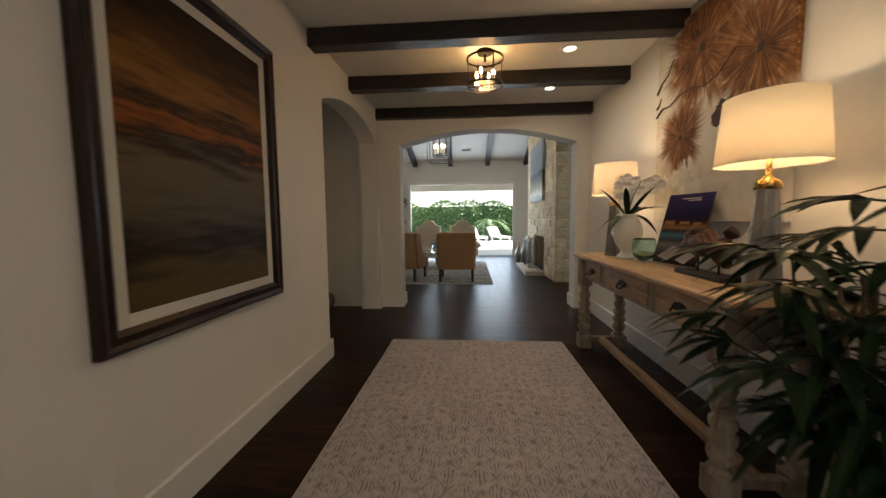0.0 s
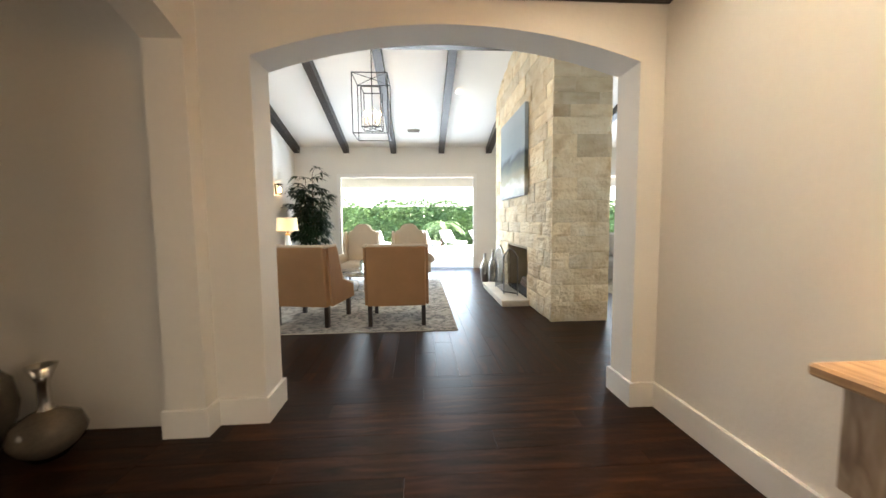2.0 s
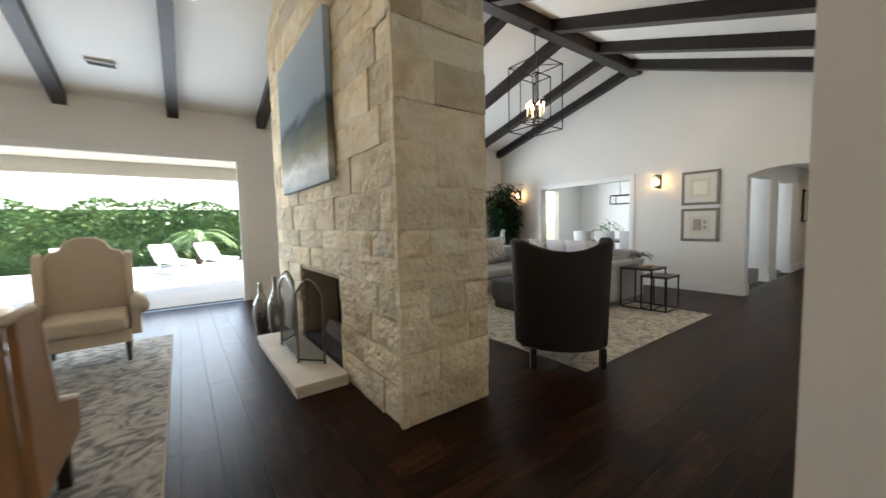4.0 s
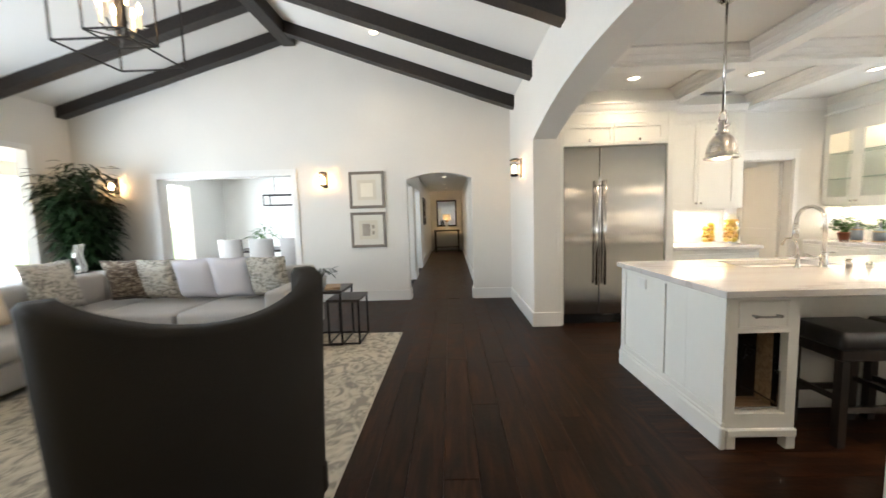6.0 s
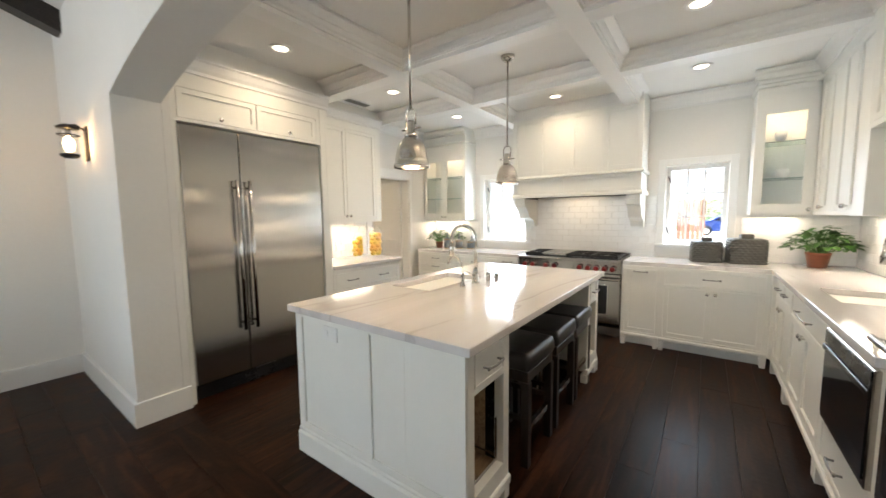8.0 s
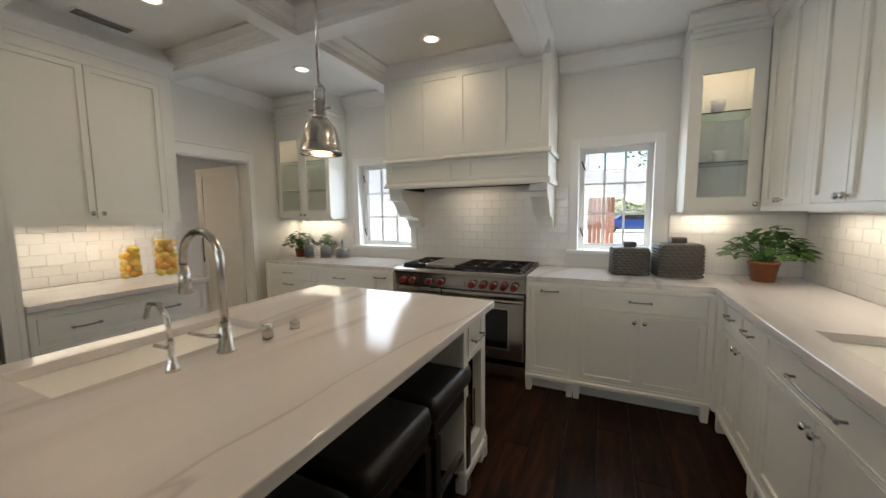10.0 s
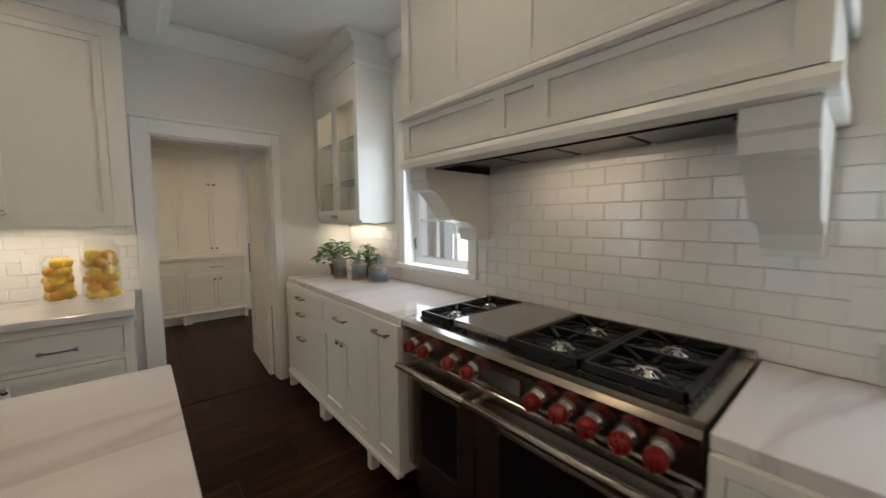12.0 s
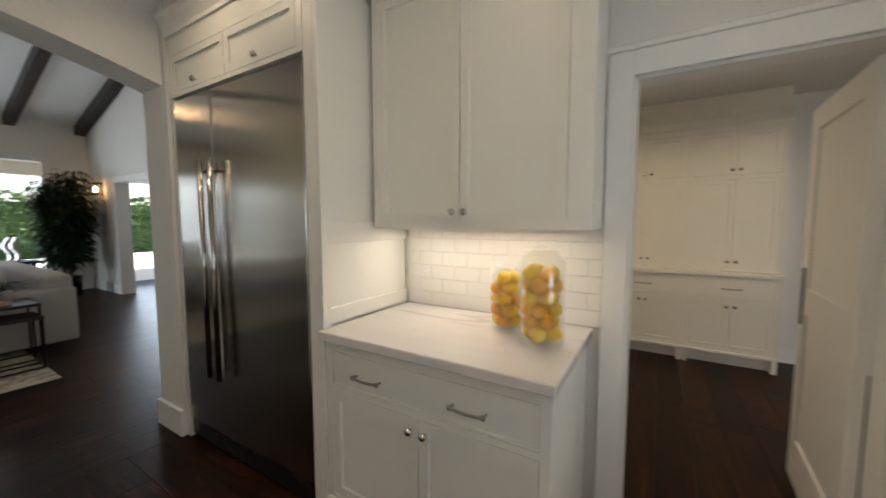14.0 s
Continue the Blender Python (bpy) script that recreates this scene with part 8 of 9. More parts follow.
for x in (4.5, 6.1, 7.8):
    for y in (13.0, 13.3):
        sub("leg", box(x - 0.03, x + 0.03, y - 0.03, y + 0.03, 0, 0.72), DARKWOOD, tbl)
wv = thing("wave_sculpture", (7.55, 13.15, 0.76), 20, "wavy silver ribbon sculpture on the sofa table", "sculpture")
for k in range(2):
    pts = [(0.09 * k + 0.035 * math.sin(t * 2 * math.pi / 6), t * 0.055) for t in range(8)]
    sub("ribbon", prism(pts + [(x + 0.06, z) for x, z in reversed(pts)], "y", -0.02, 0.02), CHROME, wv)
sub("plinth", box(-0.03, 0.2, -0.05, 0.05, -0.0, 0.012), BLACK, wv)
bo = thing("tall_bottle", (5.15, 13.15, 0.76), 0, "tall slim black bottle on the sofa table", "vase")
sub("body", lathe([(0, 0), (0.05, 0), (0.055, 0.3), (0.03, 0.42), (0.018, 0.48), (0.018, 0.60), (0.024, 0.61), (0, 0.61)], 20, caps=False), BLACK, bo, "", True)

# ---- wall lights, pictures, chandeliers ----


def sconce(at, rz):
    """A lantern on a bracket, standing out along its own +x."""
    o = thing("wall_lantern", at, rz, "small dark iron wall lantern with a lit candle bulb", "wall light", "wall lanterns")
    sub("backplate", box(0.0, 0.012, -0.045, 0.045, -0.13, 0.13, 0.006), IRON, o)
    sub("bracket", tube([(0.012, 0, 0.10), (0.06, 0, 0.13), (0.10, 0, 0.12)], 0.008, 8), IRON, o)
    sub("cap", lathe([(0.0, 0.128), (0.03, 0.126), (0.062, 0.108), (0.064, 0.096), (0.0, 0.10)], 24, (0.10, 0, 0), caps=False), IRON, o, "", True)
    sub("base_cup", lathe([(0.0, -0.118), (0.035, -0.115), (0.054, -0.100), (0.054, -0.086), (0.0, -0.088)], 24, (0.10, 0, 0), caps=False), IRON, o, "", True)
    sub("hoop", lathe([(0.058, 0.046), (0.062, 0.050), (0.058, 0.054), (0.055, 0.050), (0.058, 0.046)], 24, (0.10, 0, 0), caps=False), IRON, o, "", True)
    for k in (-1, 1):
        sub("bar", tube([(0.10, 0.060 * k, 0.10), (0.10, 0.053 * k, -0.092)], 0.004, 6), IRON, o)
    sub("glass", lathe([(0.048, -0.086), (0.055, 0.096)], 24, (0.10, 0, 0), caps=False), THIN_GLASS, o, "", True)
    sub("bulb", lathe([(0.0, -0.07), (0.020, -0.055), (0.030, -0.02), (0.024, 0.015), (0.0, 0.05)], 14, (0.10, 0, 0), caps=False), BULB, o, "", True)
    m_ = pose(*at, 0, 0, rz) @ Vector((0.10, 0, 0.02))
    bulb("lantern_bulb", m_, 11, 0.03, (1, 0.56, 0.22))


sconce((XE - 0.002, 10.30, 2.02), 180)
sconce((XE - 0.002, 13.80, 2.03), 180)
sconce((8.01, YS + 0.002, 2.0), 90)
sconce((XW + 0.002, 13.16, 2.07), 0)
GREYFRAME = mat("silver_grey_frame", (0.22, 0.19, 0.16), 0.4, vary=0.15, fine=30, bump=0.02)
PRINT = mat("cream_print", (0.66, 0.61, 0.51), 0.9, vary=0.04, bump=0.01)
INK = mat("faded_ink", (0.36, 0.31, 0.26), 0.9, vary=0.2, bump=0)
for z0, z1, kind in ((1.545, 2.14, 0), (0.90, 1.48, 1)):
    o = framed("botanical_print", "cream botanical print in a silver-grey frame with wide mount", XE - 0.002, 9.33, 9.91, z0, z1, 0.045, PRINT, 0.09, GREYFRAME, -1, 0.03, "print")
    for u, w, a, c in (((-0.10, 0.10, -0.11, 0.11),) if kind == 0 else ((-0.10, 0.03, -0.10, 0.10), (0.06, 0.10, 0.02, 0.08), (0.06, 0.10, -0.08, -0.02))):
        sub("drawing", box(0.0125, 0.0135, u, w, a, c), INK if kind else LINEN, o)


def lantern_chandelier(x, y, zb, zt, w, hang):
    o = thing("cage_chandelier", (x, y, 0), 0, "double square iron cage chandelier with lit candle bulbs", "chandelier", "cage chandeliers")
    for k, (s, z0, z1) in enumerate(((w, zb, zt), (w * 0.56, zb + 0.13, zt - 0.17))):
        c = [(-s, -s), (s, -s), (s, s), (-s, s)]
        for i in range(4):
            a, d = c[i], c[(i + 1) % 4]
            for z in (z0, z1):
                sub("bar", tube([(*a, z), (*d, z)], 0.008, 6), IRON, o)
            sub("bar", tube([(*a, z0), (*a, z1)], 0.008, 6), IRON, o)
            if k == 0:
                sub("brace", tube([(*a, z1), (0, 0, z1 + 0.01)], 0.006, 6), IRON, o)
            else:
                sub("brace", tube([(*a, z0), (0, 0, z0)], 0.006, 6), IRON, o)
    sub("stem", tube([(0, 0, zb + 0.13), (0, 0, hang)], 0.007, 8), IRON, o)
    sub("canopy", lathe([(0.06, hang - 0.03), (0.065, hang)], 20), IRON, o)
    for k in range(6):
        a = k * math.pi / 3
        cx, cy = 0.12 * math.cos(a), 0.12 * math.sin(a)
        sub("arm", tube([(0, 0, zb + 0.2), (cx * 0.7, cy * 0.7, zb + 0.17), (cx, cy, zb + 0.22)], 0.006, 6), IRON, o)
        sub("candle", lathe([(0.011, zb + 0.22), (0.011, zb + 0.33)], 10, (cx, cy, 0)), LINEN, o)
        sub("bulb", lathe([(0.0, zb + 0.33), (0.013, zb + 0.35), (0.011, zb + 0.38), (0.0, zb + 0.42)], 10, (cx, cy, 0), caps=False), BULB, o, "", True)
    bulb("chandelier_bulbs", (x, y, zb + 0.40), 14, 0.12, (1, 0.68, 0.38))


lantern_chandelier(0.12, 10.75, 2.70, 3.62, 0.275, RZ - 0.22)
lantern_chandelier(5.86, 10.75, 2.68, 3.62, 0.275, RZ - 0.22)
for x0, x1, zt, n in ((-1.27, 2.37, 2.53, 3), (4.3, 8.32, 2.56, 4)):
    wn = thing("window_%d" % n, (0, 0, 0), 0, "white-trimmed wide opening with pocketed glass doors", kind="structure")
    for xa, xb, za, zb in ((x0 - 0.06, x0 + 0.03, 0, zt + 0.06), (x1 - 0.03, x1 + 0.06, 0, zt + 0.06), (x0 + 0.03, x1 - 0.03, zt - 0.03, zt + 0.06)):
        sub("window_frame", box(xa, xb, YN - 0.012, YN + 0.14, za, zb, 0.003), TRIM, wn)
    sub("sill", box(x0 + 0.03, x1 - 0.03, YN + 0.02, YN + 0.14, -0.01, 0.006), PEWTER, wn)
oc = thing("door_2", (0, 0, 0), 0, "white-cased wide opening to the dining room", kind="structure")
for ya, yb_, za, zb in ((10.76, 10.86, 0, 2.12), (13.1, 13.2, 0, 2.12), (10.76, 13.2, 2.12, 2.22)):
    sub("casing", box(XE - 0.024, XE - 0.002, ya, yb_, za, zb, 0.003), TRIM, oc)
sw = thing("light_switch", (3.45, YS + 0.002, 1.08), 0, "white double light switch beside the kitchen arch", "switch")
sub("plate", box(-0.06, 0.06, 0, 0.006, -0.06, 0.06, 0.002), TRIM, sw)
for x in (-0.028, 0.028):
    sub("rocker", box(x - 0.016, x + 0.016, 0.006, 0.009, -0.032, 0.032, 0.002), TRIM, sw)

# ---- passage and dining room ----
for x in (10.6, 12.6, 14.6, 16.4):
    can_light(x, 8.42, 2.42, 3.5)
pc = thing("passage_console", (17.45, 8.43, 0), 0, "dark console table at the end of the passage", "table")
sub("top", box(-0.25, 0.25, -0.52, 0.52, 0.80, 0.85, 0.005), DARKWOOD, pc)
for x in (-0.2, 0.2):
    for y in (-0.46, 0.46):
        sub("leg", box(x - 0.035, x + 0.035, y - 0.035, y + 0.035, 0, 0.80), DARKWOOD, pc)
sub("shelf", box(-0.22, 0.22, -0.48, 0.48, 0.15, 0.19), DARKWOOD, pc)
MIRROR = mat("mirror_silver", (0.85, 0.85, 0.85), 0.03, 1.0, vary=0.0, bump=0)
framed("passage_mirror", "tall dark-framed mirror over the passage console", 17.79, 8.02, 8.84, 0.98, 2.05, 0.06, MIRROR, 0, None, -1)
table_lamp((17.45, 8.43, 0.851), "lit table lamp on the passage console", 0.17, 0.15, 0.40, 0.62, 2.5, CHINA)
pp = framed("passage_picture", "small dark-framed picture on the passage wall", 14, -0.3, 0.3, 1.1, 1.9, 0.05, PRINT, 0.08)
pp.matrix_basis = pose(14.0, 9.078, 1.55, 0, 0, -90)
dt = thing("dining_table", (11.3, 12.0, 0), 0, "long dark dining table seen through the opening", "table")
sub("top", box(-0.55, 0.55, -1.2, 1.2, 0.71, 0.76, 0.006), DARKWOOD, dt)
for y in (-0.8, 0.8):
    sub("pedestal", lathe([(0.28, 0), (0.25, 0.05), (0.09, 0.12), (0.08, 0.5), (0.16, 0.71)], 20, (0, y, 0)), DARKWOOD, dt, "", True)


def dining_chair():
    o = thing("dining_chair", (0, 0, 0), 0, "grey upholstered dining chair with a high curved back", "chair", "dining chairs")
    b = box(-0.25, 0.25, -0.06, 0.02, 0.40, 1.03, 0.02)
    for v in b.verts:
        v.co.y += 0.18 * (v.co.x / 0.25) ** 2 * 0.4 - 0.1 * (v.co.z - 0.4)
    sub("back", b, SOFA, o, "", True)
    sub("seat", soft(-0.25, 0.25, 0.0, 0.48, 0.38, 0.49, 0.03), SOFA, o, "", True)
    for x in (-0.21, 0.21):
        for y in (0.0, 0.43):
            sub("leg", box(x - 0.02, x + 0.02, y - 0.02, y + 0.02, 0, 0.38), DARKWOOD, o)
    return o


dch = dining_chair()
dch.matrix_basis = pose(10.35, 11.55, 0, 0, 0, -90)
for y in (10.95, 12.2, 12.85):
    copy_thing(dch, pose(10.35, y, 0, 0, 0, -90))
dp = thing("linear_chandelier", (11.3, 12.0, 0), 0, "rectangular black metal chandelier over the dining table", "chandelier")
for s in (-0.15, 0.15):
    for z in (1.75, 1.98):
        sub("bar", tube([(s, -0.5, z), (s, 0.5, z)], 0.014, 6), IRON, dp)
    for y in (-0.5, 0.5):
        sub("bar", tube([(s, y, 1.75), (s, y, 1.98)], 0.014, 6), IRON, dp)
for y in (-0.5, 0.5):
    for z in (1.75, 1.98):
        sub("bar", tube([(-0.15, y, z), (0.15, y, z)], 0.014, 6), IRON, dp)
    sub("rod", tube([(0, y * 0.6, 1.98), (0, y * 0.6, 2.75)], 0.007, 6), IRON, dp)
bushy_plant("palm_arrangement", (11.3, 12.6, 0.761), "green fern arrangement on the dining table", 0.1, 0.18, 0.3, 0.35, 60, 0.2, 0.05, CHINA, LEAF, 61)
vs = thing("gold_vase", (11.2, 11.5, 0.761), 0, "golden glass vase on the dining table", "vase")
sub("body", lathe([(0, 0), (0.06, 0), (0.09, 0.12), (0.05, 0.24), (0.07, 0.30), (0.05, 0.3), (0, 0.25)], 20, caps=False), BRASS, vs, "", True)

# ---- garden and street ----
LAWN = mat("lawn", (0.07, 0.12, 0.03), 0.9, vary=0.3, scale=1.5, fine=60, bump=0.1)
PATIO = mat("pale_patio", (0.70, 0.68, 0.63), 0.8, vary=0.1, scale=1.2, fine=40, bump=0.04)
structure("ground", box(-300, 300, -300, 300, -0.6, -0.205), LAWN, "ground out to the horizon")
structure("pavement", box(-8, 16, 14.725, 24.5, -0.204, -0.02), PATIO, "pale stone patio")
structure("road", box(-20, 30, -28, 2.76, -0.204, -0.06), PATIO, "pale concrete drive beside the kitchen")
PORCH = mat("porch_paint", (0.55, 0.52, 0.46), 0.8, vary=0.05, bump=0.02)
porch = thing("porch_roof", (0, 0, 0), 0, "beige covered porch with a deep beam on posts", "porch")
sub("soffit", box(-6, 13.6, 14.9, 18.1, 2.86, 2.95), PORCH, porch)
sub("beam", box(-6, 13.6, 17.9, 18.15, 2.55, 2.86), PORCH, porch)
for x in (-5.9, 3.4, 9.3, 13.5):
    sub("post", box(x - 0.12, x + 0.12, 17.9, 18.14, -0.02, 2.55), PORCH, porch)


def hedge(name, x0, x1, y0, y1, z1, n, seed, label, core=0.8):
    rng = random.Random(seed)
    o = thing(name, (0, 0, 0), 0, label, "hedge")
    verts, faces = [], []
    for k in range(n):
        x, z = rng.uniform(x0, x1), z1 * rng.random() ** 0.8
        top = z1 * (0.85 + 0.25 * noise.noise(Vector((x * 0.7, 0, seed))))
        z = min(z, top)
        y = y0 + 0.5 * noise.noise(Vector((x * 0.8, z * 0.9, 2))) + rng.uniform(0, 0.5)
        a, e, s = rng.uniform(0, 6.28), rng.uniform(-0.7, 0.9), rng.uniform(0.10, 0.22)
        d = Vector((math.cos(a) * math.cos(e), math.sin(a) * math.cos(e), math.sin(e)))
        w = d.cross(Vector((rng.uniform(-1, 1), rng.uniform(-1, 1), 1))).normalized() * s * 0.35
        p = Vector((x, y, z))
        i = len(verts)
        verts += [p, p + d * s * 0.5 + w, p + d * s, p + d * s * 0.5 - w]
        faces.append((i, i + 1, i + 2, i + 3))
    me = bpy.data.meshes.new("foliage")
    me.from_pydata([tuple(v) for v in verts], [], faces)
    me.materials.append(LEAF_OUT)
    f = new("foliage", me)
    f.parent = o
    tagged(f, kind="stuff")
    sub("mass", box(x0, x1, y0 + 0.7, y1, -0.2, z1 * core), LEAF_OUT, o, "dark inside of the hedge")


hedge("hedge", -9, 15, 25.0, 26.5, 2.7, 16000, 5, "tall clipped green hedge behind the patio")


def palm_tree(at, h, seed):
    rng = random.Random(seed)
    o = thing("palm_tree", at, 0, "small feathery palm beside the patio", "tree")
    sub("trunk", tube([(0, 0, -0.2), (0.03, 0, h * 0.3), (0.0, 0, h * 0.55)], 0.10, 10, taper=0.07), BARK, o)
    b = bmesh.new()
    for k in range(16):
        a = k * 2.4
        L, lift = rng.uniform(0.9, 1.3), rng.uniform(0.3, 0.9)
        pts = [Vector((math.cos(a) * L * t, math.sin(a) * L * t, h * 0.55 + lift * L * t - 0.9 * L * t * t)) for t in (0, 0.25, 0.5, 0.75, 1)]
        tube(pts, 0.012, 5, b, 0.004)
        for p, q in zip(pts, pts[1:]):
            for s in range(5):
                c = p.lerp(q, s / 5)
                for sg in (-1, 1):
                    leaf_bm(b, c, ((q - p).normalized() * 0.6 + sg * Vector((-math.sin(a), math.cos(a), -0.25))), (0, 0, 1), 0.34, 0.04, 0.4, 2)
    sub("crown", b, LEAF_OUT, o, "feathery fronds")


palm_tree((2.0, 24.0, 0), 2.0, 3)
palm_tree((6.6, 24.0, 0), 2.2, 4)
WHITE = mat("white_resin", (0.8, 0.8, 0.78), 0.5, vary=0.03, bump=0)
for k, (x, y) in enumerate(((1.2, 21.2), (2.4, 21.4), (3.8, 21.0), (-1.0, 21.3))):
    o = thing("sun_lounger", (x, y, -0.02), 20, "white sun lounger on the patio", "lounger", "loungers on the patio")
    sub("mattress", box(-0.3, 0.3, -0.9, 0.4, 0.32, 0.42, 0.03), WHITE, o)
    sub("backrest", prism([(0.41, 0.33), (0.95, 0.80), (0.90, 0.88), (0.40, 0.43)], "x", -0.3, 0.3), WHITE, o)
    for lx in (-0.25, 0.25):
        for ly in (-0.8, 0.3):
            sub("leg", box(lx - 0.025, lx + 0.025, ly - 0.025, ly + 0.025, 0, 0.32), WHITE, o)
# seen through the kitchen windows
STUCCO = mat("white_stucco", (0.78, 0.76, 0.72), 0.9, vary=0.05, fine=30, bump=0.06)
gh = thing("neighbour_house", (0, 0, 0), 0, "white stucco wing of the house beyond the drive", "house")
sub("wall", box(4.9, 14, -4.6, -4.3, -0.2, 3.4), STUCCO, gh)
sub("roof", prism([(-4.9, 3.4), (-4.0, 3.3), (-4.0, 3.5), (-7.5, 5.2)], "x", 4.6, 14.2), BARK, gh)
sub("wall", box(-3.0, 3.33, -4.6, -4.3, -0.2, 2.5), STUCCO, gh)
sub("wall", box(3.33, 4.898, -4.6, -4.3, 1.9, 2.5), STUCCO, gh)
sub("coping", box(-3.05, 4.898, -4.65, -4.25, 2.502, 2.56, 0.01), STUCCO, gh)
wg = thing("wooden_gate", (0, 0, 0), 0, "reddish timber gate standing beside the drive", "gate")
REDWOOD = ramp_mat("redwood_board", [(0.3, (0.24, 0.10, 0.06)), (0.7, (0.42, 0.21, 0.13))], 4, (8, 8, 0.8), 0.8, bump=0.3)
for k in range(6):
    sub("board", box(4.22 + 0.11 * k, 4.32 + 0.11 * k, -4.42, -4.39, -0.06, 1.82, 0.003), REDWOOD, wg)
for z in (0.3, 1.4):
    sub("rail", box(4.22, 4.88, -4.46, -4.421, z, z + 0.1), REDWOOD, wg)
CARBLUE = mat("blue_car_paint", (0.01, 0.04, 0.20), 0.2, 0.3, vary=0.05, bump=0, coat=0.6)
RUBBER = mat("tyre_rubber", (0.015, 0.015, 0.015), 0.8, bump=0.02)
cr = thing("car", (2.75, -22.5, -0.06), 0, "blue saloon car parked across the drive", "car")
prof = [(-2.2, 0.3), (-2.2, 0.7), (-1.9, 0.85), (-1.1, 0.92), (-0.6, 1.38), (0.6, 1.42), (1.3, 1.0), (2.1, 0.92), (2.2, 0.6), (2.2, 0.3)]
sub("body", prism(prof, "y", -0.85, 0.85, bevel=0.06), CARBLUE, cr)
for s in (-1, 1):
    sub("side_window", prism([(-0.95, 0.94), (-0.55, 1.30), (0.5, 1.34), (1.0, 1.0)], "y", s * 0.853 - 0.006, s * 0.853 + 0.006), OVENGLASS, cr)
    for x in (-1.35, 1.4):
        w = lathe([(0.0, -0.1), (0.2, -0.1), (0.32, -0.09), (0.33, 0), (0.32, 0.09), (0.2, 0.1), (0, 0.1)], 24, caps=False)
        bmesh.ops.rotate(w, verts=w.verts, matrix=Matrix.Rotation(radians(90), 3, "X"))
        wh = sub("wheel", move(w, x, s * 0.80, 0.33), RUBBER, cr, "", True)
        r_ = lathe([(0.0, -0.115), (0.19, -0.105)], 16, caps=False)
        bmesh.ops.rotate(r_, verts=r_.verts, matrix=Matrix.Rotation(radians(90), 3, "X"))
        sub("rim", move(r_, x, s * 0.80 + (0.22 if s > 0 else 0), 0.33), CHROME, wh)


def street_tree(at, h, spread, seed):
    rng = random.Random(seed)
    o = thing("tree", at, 0, "broad leafy tree hanging over the drive", "tree")
    tr_ = tube([(0, 0, -0.2), (0.1, 0.05, h * 0.3), (0.05, 0, h * 0.5)], 0.2, 10, taper=0.12)
    sub("trunk", tr_, BARK, o)
    verts, faces = [], []
    for b_ in range(14):
        a = b_ * 2.4
        c = Vector((math.cos(a) * spread * rng.uniform(0.2, 0.9), math.sin(a) * spread * rng.uniform(0.2, 0.9), h * rng.uniform(0.5, 1.0)))
        sub("limb", tube([(0.05, 0, h * 0.45), c * 0.5 + Vector((0, 0, h * 0.28)), c], 0.06, 7, taper=0.015), BARK, o)
        for k in range(330):
            q = Vector((rng.gauss(0, 1), rng.gauss(0, 1), rng.gauss(0, 0.7)))
            p = c + q * spread * 0.22
            d = Vector((rng.uniform(-1, 1), rng.uniform(-1, 1), rng.uniform(-1, 0.5))).normalized()
            w = d.orthogonal().normalized() * 0.05
            i = len(verts)
            verts += [p, p + d * 0.08 + w, p + d * 0.17, p + d * 0.08 - w]
            faces.append((i, i + 1, i + 2, i + 3))
    me = bpy.data.meshes.new("crown")
    me.from_pydata([tuple(v) for v in verts], [], faces)
    me.materials.append(LEAF_OUT)
    f = new("crown", me)
    f.parent = o


street_tree((0.6, -7.6, 0), 6.0, 3.6, 9)
hedge("far_hedge", -14, 16, -29.4, -29.0, 2.6, 14000, 6, "green shrubs along the street", 0.25)

# ---- backsplash tiles ----


def tiles(name, label, at, rz, areas):
    """White brick-bond tiles on a wall; x along, z up, faces towards -y. areas: x0, x1, z0, z1."""
    o = thing(name, at, rz, label, kind="structure")
    W, H, g, T_ = 0.154, 0.0775, 0.003, 0.009
    cache = {}
    for x0, x1, z0, z1 in areas:
        sub("grout", box(x0, x1, -0.005, 0.0, z0, z1), GROUT, o, "grey grout bed")
        r = 0
        z = z0
        while z < z1 - 0.01:
            h = min(H, z1 - z)
            x = x0 - (W / 2 if r % 2 else 0)
            while x < x1 - 0.005:
                a, c = max(x, x0), min(x + W, x1)
                if c - a > 0.012:
                    key = (round(c - a, 3), round(h, 3))
                    if key not in cache:
                        b = box(g / 2, c - a - g / 2, -T_, -0.004, g / 2, h - g / 2, 0.0018)
                        me = bpy.data.meshes.new("tile")
                        b.to_mesh(me)
                        b.free()
                        me.materials.append(TILE)
                        cache[key] = me
                    t = new("tile", cache[key])
                    t.parent = o
                    t.matrix_basis = pose(a, 0, z, 0, 0, 0)
                x += W
            z += H
            r += 1


tiles("backsplash_1", "glossy white brick-bond tiles behind the range", (6.255, KY0 + 0.002, 0), 180, [(0.0, 1.565, 0.92, 1.65)])
tiles("backsplash_2", "glossy white brick-bond tiles behind the short worktop", (KX1 - 0.002, 5.61, 0), -90, [(0.0, 1.06, 0.92, 1.37)])
tiles("backsplash_3", "glossy white brick-bond tiles behind the prep sink", (KX0 + 0.002, 3.0, 0), 90, [(0.0, 1.63, 0.92, 1.41), (1.63, 3.0, 0.92, 1.93)])
tiles("backsplash_4", "glossy white brick-bond tiles beside the windows", (7.98, KY0 + 0.002, 0), 180, [(0.0, 0.87, 0.92, 1.37)])
tiles("backsplash_5", "glossy white brick-bond tiles beside the windows", (3.91, KY0 + 0.002, 0), 180, [(0.0, 0.85, 0.92, 1.41)])
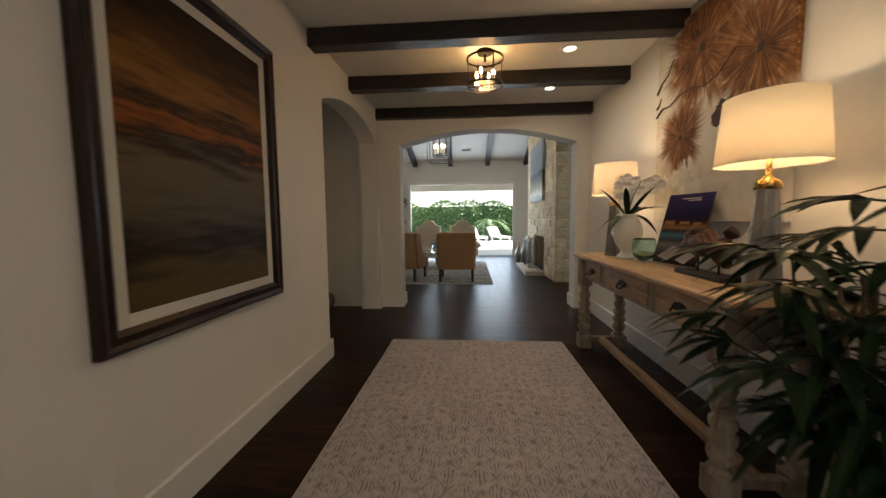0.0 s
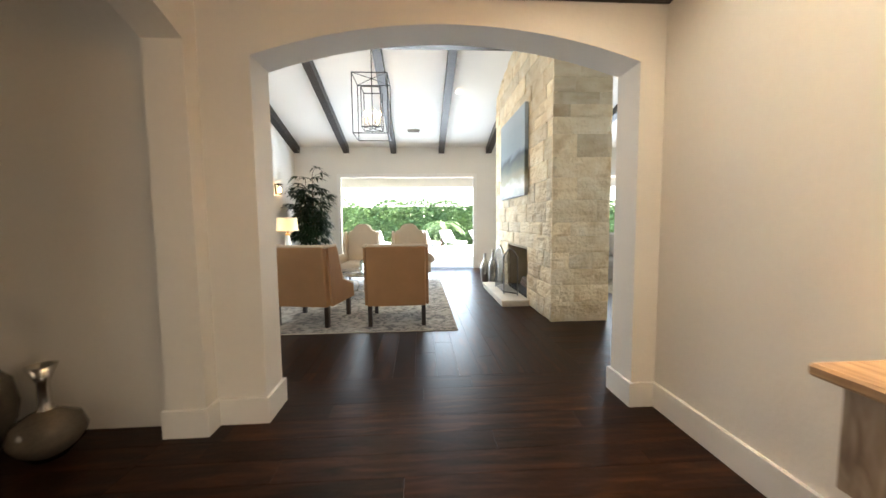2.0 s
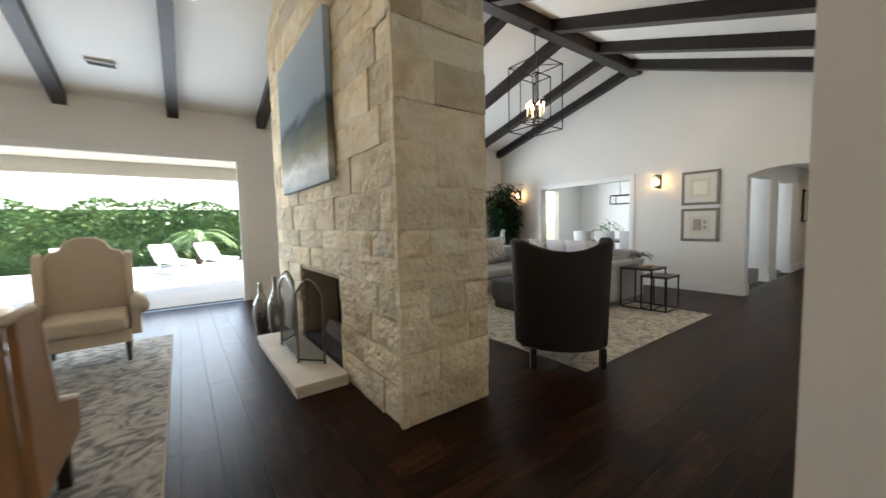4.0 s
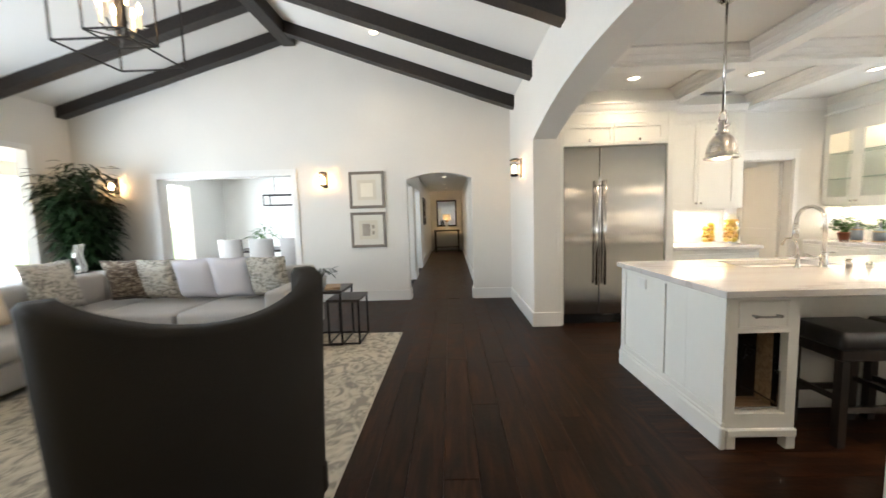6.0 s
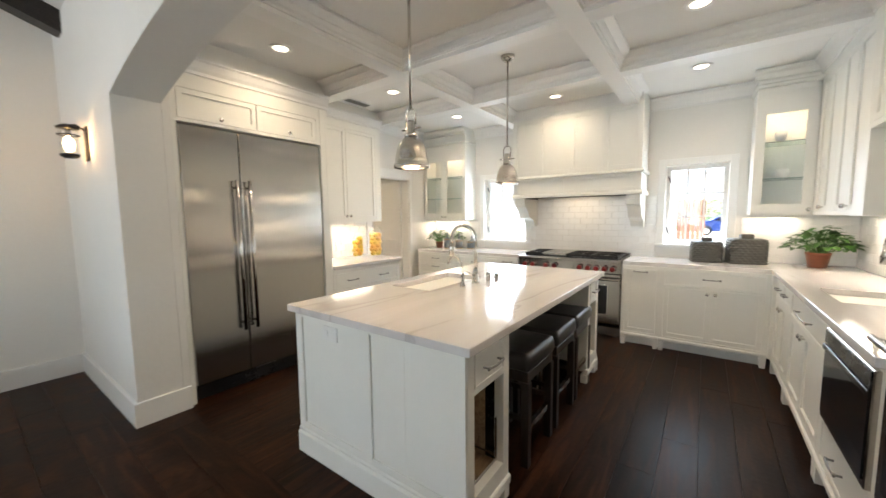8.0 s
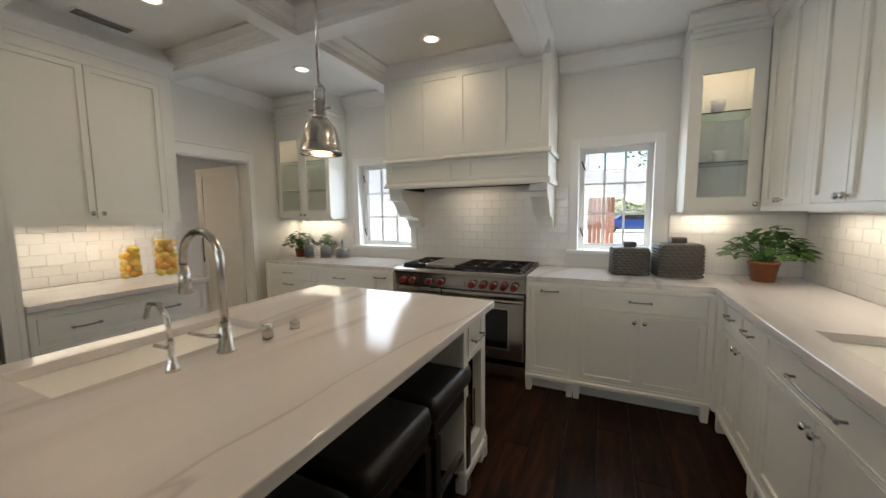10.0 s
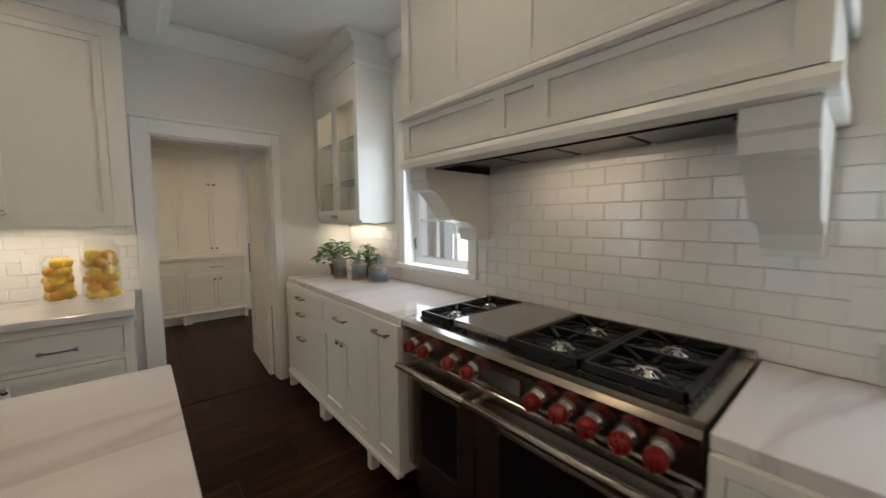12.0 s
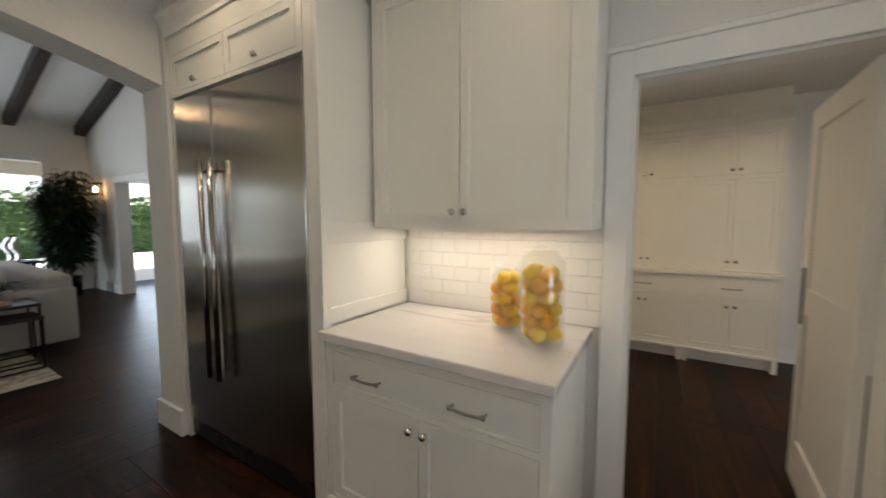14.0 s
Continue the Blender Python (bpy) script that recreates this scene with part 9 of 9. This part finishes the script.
for nm, at, rz in (("a", (KX1 - 0.013, 5.05, 1.14), 180), ("b", (KX0 + 0.013, 4.0, 1.14), 0), ("c", (4.72, KY0 + 0.013, 1.14), 90), ("d", (6.21, KY0 + 0.013, 1.14), 90)):
    o = thing("outlet", at, rz, "white outlet plate set in the tiles", "outlet")
    sub("plate", box(0, 0.006, -0.035, 0.035, -0.058, 0.058, 0.002), TRIM, o)
    for z in (-0.022, 0.022):
        sub("socket", box(0.006, 0.008, -0.016, 0.016, z - 0.014, z + 0.014, 0.001), TRIM, o)

# ---- floor boards ----


def boards(x0, x1, y0, y1, along, width=0.19, near=None, rng=random.Random(5)):
    """Rows of boards over a rectangle. Those inside `near` become pieces, the rest go into one mesh."""
    (u0, u1, v0, v1) = (x0, x1, y0, y1) if along == "x" else (y0, y1, x0, x1)
    v = v0
    while v < v1 - 0.01:
        w = min(width, v1 - v)
        u = u0 - rng.uniform(0, 1.6)
        while u < u1 - 0.01:
            e = u + rng.uniform(1.1, 2.3)
            a, c = max(u, u0), min(e, u1)
            if c - a > 0.02:
                yield (a, c, v, v + w) if along == "x" else (v, v + w, a, c), along
            u = e
        v += w


floor = thing("floor", (0, 0, 0), 0, "dark hand-scraped oak floorboards with a soft sheen", kind="structure")
AREAS = [(-0.69, 2.62, -1.0, 7.0, "x"), (-2.42, 2.3, 7.0, 7.6, "x"), (-4.4, -0.69, 0.7, 7.07, "x"), (-2.42, 2.3, 7.6, 14.52, "y"), (2.3, 8.94, 7.0, 14.52, "x"),
         (3.05, 8.0, 2.97, 7.0, "y"), (8.0, 11.0, 1.65, 5.6, "x"), (8.94, 17.8, 7.8, 9.08, "x"), (8.94, 13.2, 9.22, 14.72, "x")]
pieces = []
for x0, x1, y0, y1, along in AREAS:
    for rect, al in boards(x0, x1, y0, y1, along):
        cx, cy = (rect[0] + rect[1]) / 2, (rect[2] + rect[3]) / 2
        d = min(math.hypot(max(abs(cx - px) - 0.6, 0), cy - py) for px, py in ((0.9, 3.5), (0.9, 5.5), (1.0, 7.0), (1.6, 8.2), (3.5, 8.2), (4.3, 7.0), (4.4, 5.4), (5.4, 4.2), (6.6, 4.1)))
        pieces.append((d, rect, al))
pieces.sort(key=lambda p: p[0])


def board_mesh(rect, al, verts, faces):
    x0, x1, y0, y1 = rect
    g, h = 0.0003, 0.0007
    base = len(verts)
    verts += [(x0 + g, y0 + g, -0.012), (x1 - g, y0 + g, -0.012), (x1 - g, y1 - g, -0.012), (x0 + g, y1 - g, -0.012),
              (x0 + g, y0 + g, -0.0025), (x1 - g, y0 + g, -0.0025), (x1 - g, y1 - g, -0.0025), (x0 + g, y1 - g, -0.0025),
              (x0 + g + h, y0 + g + h, 0), (x1 - g - h, y0 + g + h, 0), (x1 - g - h, y1 - g - h, 0), (x0 + g + h, y1 - g - h, 0)]
    for a in (0, 4):
        for i in range(4):
            j = (i + 1) % 4
            faces.append((base + a + i, base + a + j, base + a + 4 + j, base + a + 4 + i))
    faces.append((base + 8, base + 9, base + 10, base + 11))


for i, (d, rect, al) in enumerate(pieces[:300]):
    # each board lies along its own x, so that its grain follows it
    x0, x1, y0, y1 = rect
    L, W = (x1 - x0, y1 - y0) if al == "x" else (y1 - y0, x1 - x0)
    verts, faces = [], []
    board_mesh((-L / 2, L / 2, -W / 2, W / 2), "x", verts, faces)
    me = bpy.data.meshes.new("floorboard")
    me.from_pydata(verts, [], faces)
    me.materials.append(FLOOR)
    ob = new("floorboard", me)
    ob.parent = floor
    ob.matrix_basis = pose((x0 + x1) / 2, (y0 + y1) / 2, 0, 0, 0, 0 if al == "x" else 90)
for al in "xy":
    verts, faces = [], []
    for d, rect, a2 in pieces[300:]:
        if a2 == al:
            x0, x1, y0, y1 = rect
            board_mesh(rect if al == "x" else (y0, y1, -x1, -x0), "x", verts, faces)
    me = bpy.data.meshes.new("floorboards")
    me.from_pydata(verts, [], faces)
    me.materials.append(FLOOR_REST)
    ob = new("floorboards", me)
    ob.parent = floor
    if al == "y":
        ob.matrix_basis = pose(0, 0, 0, 0, 0, 90)
    tagged(ob, "far floorboards", kind="stuff")
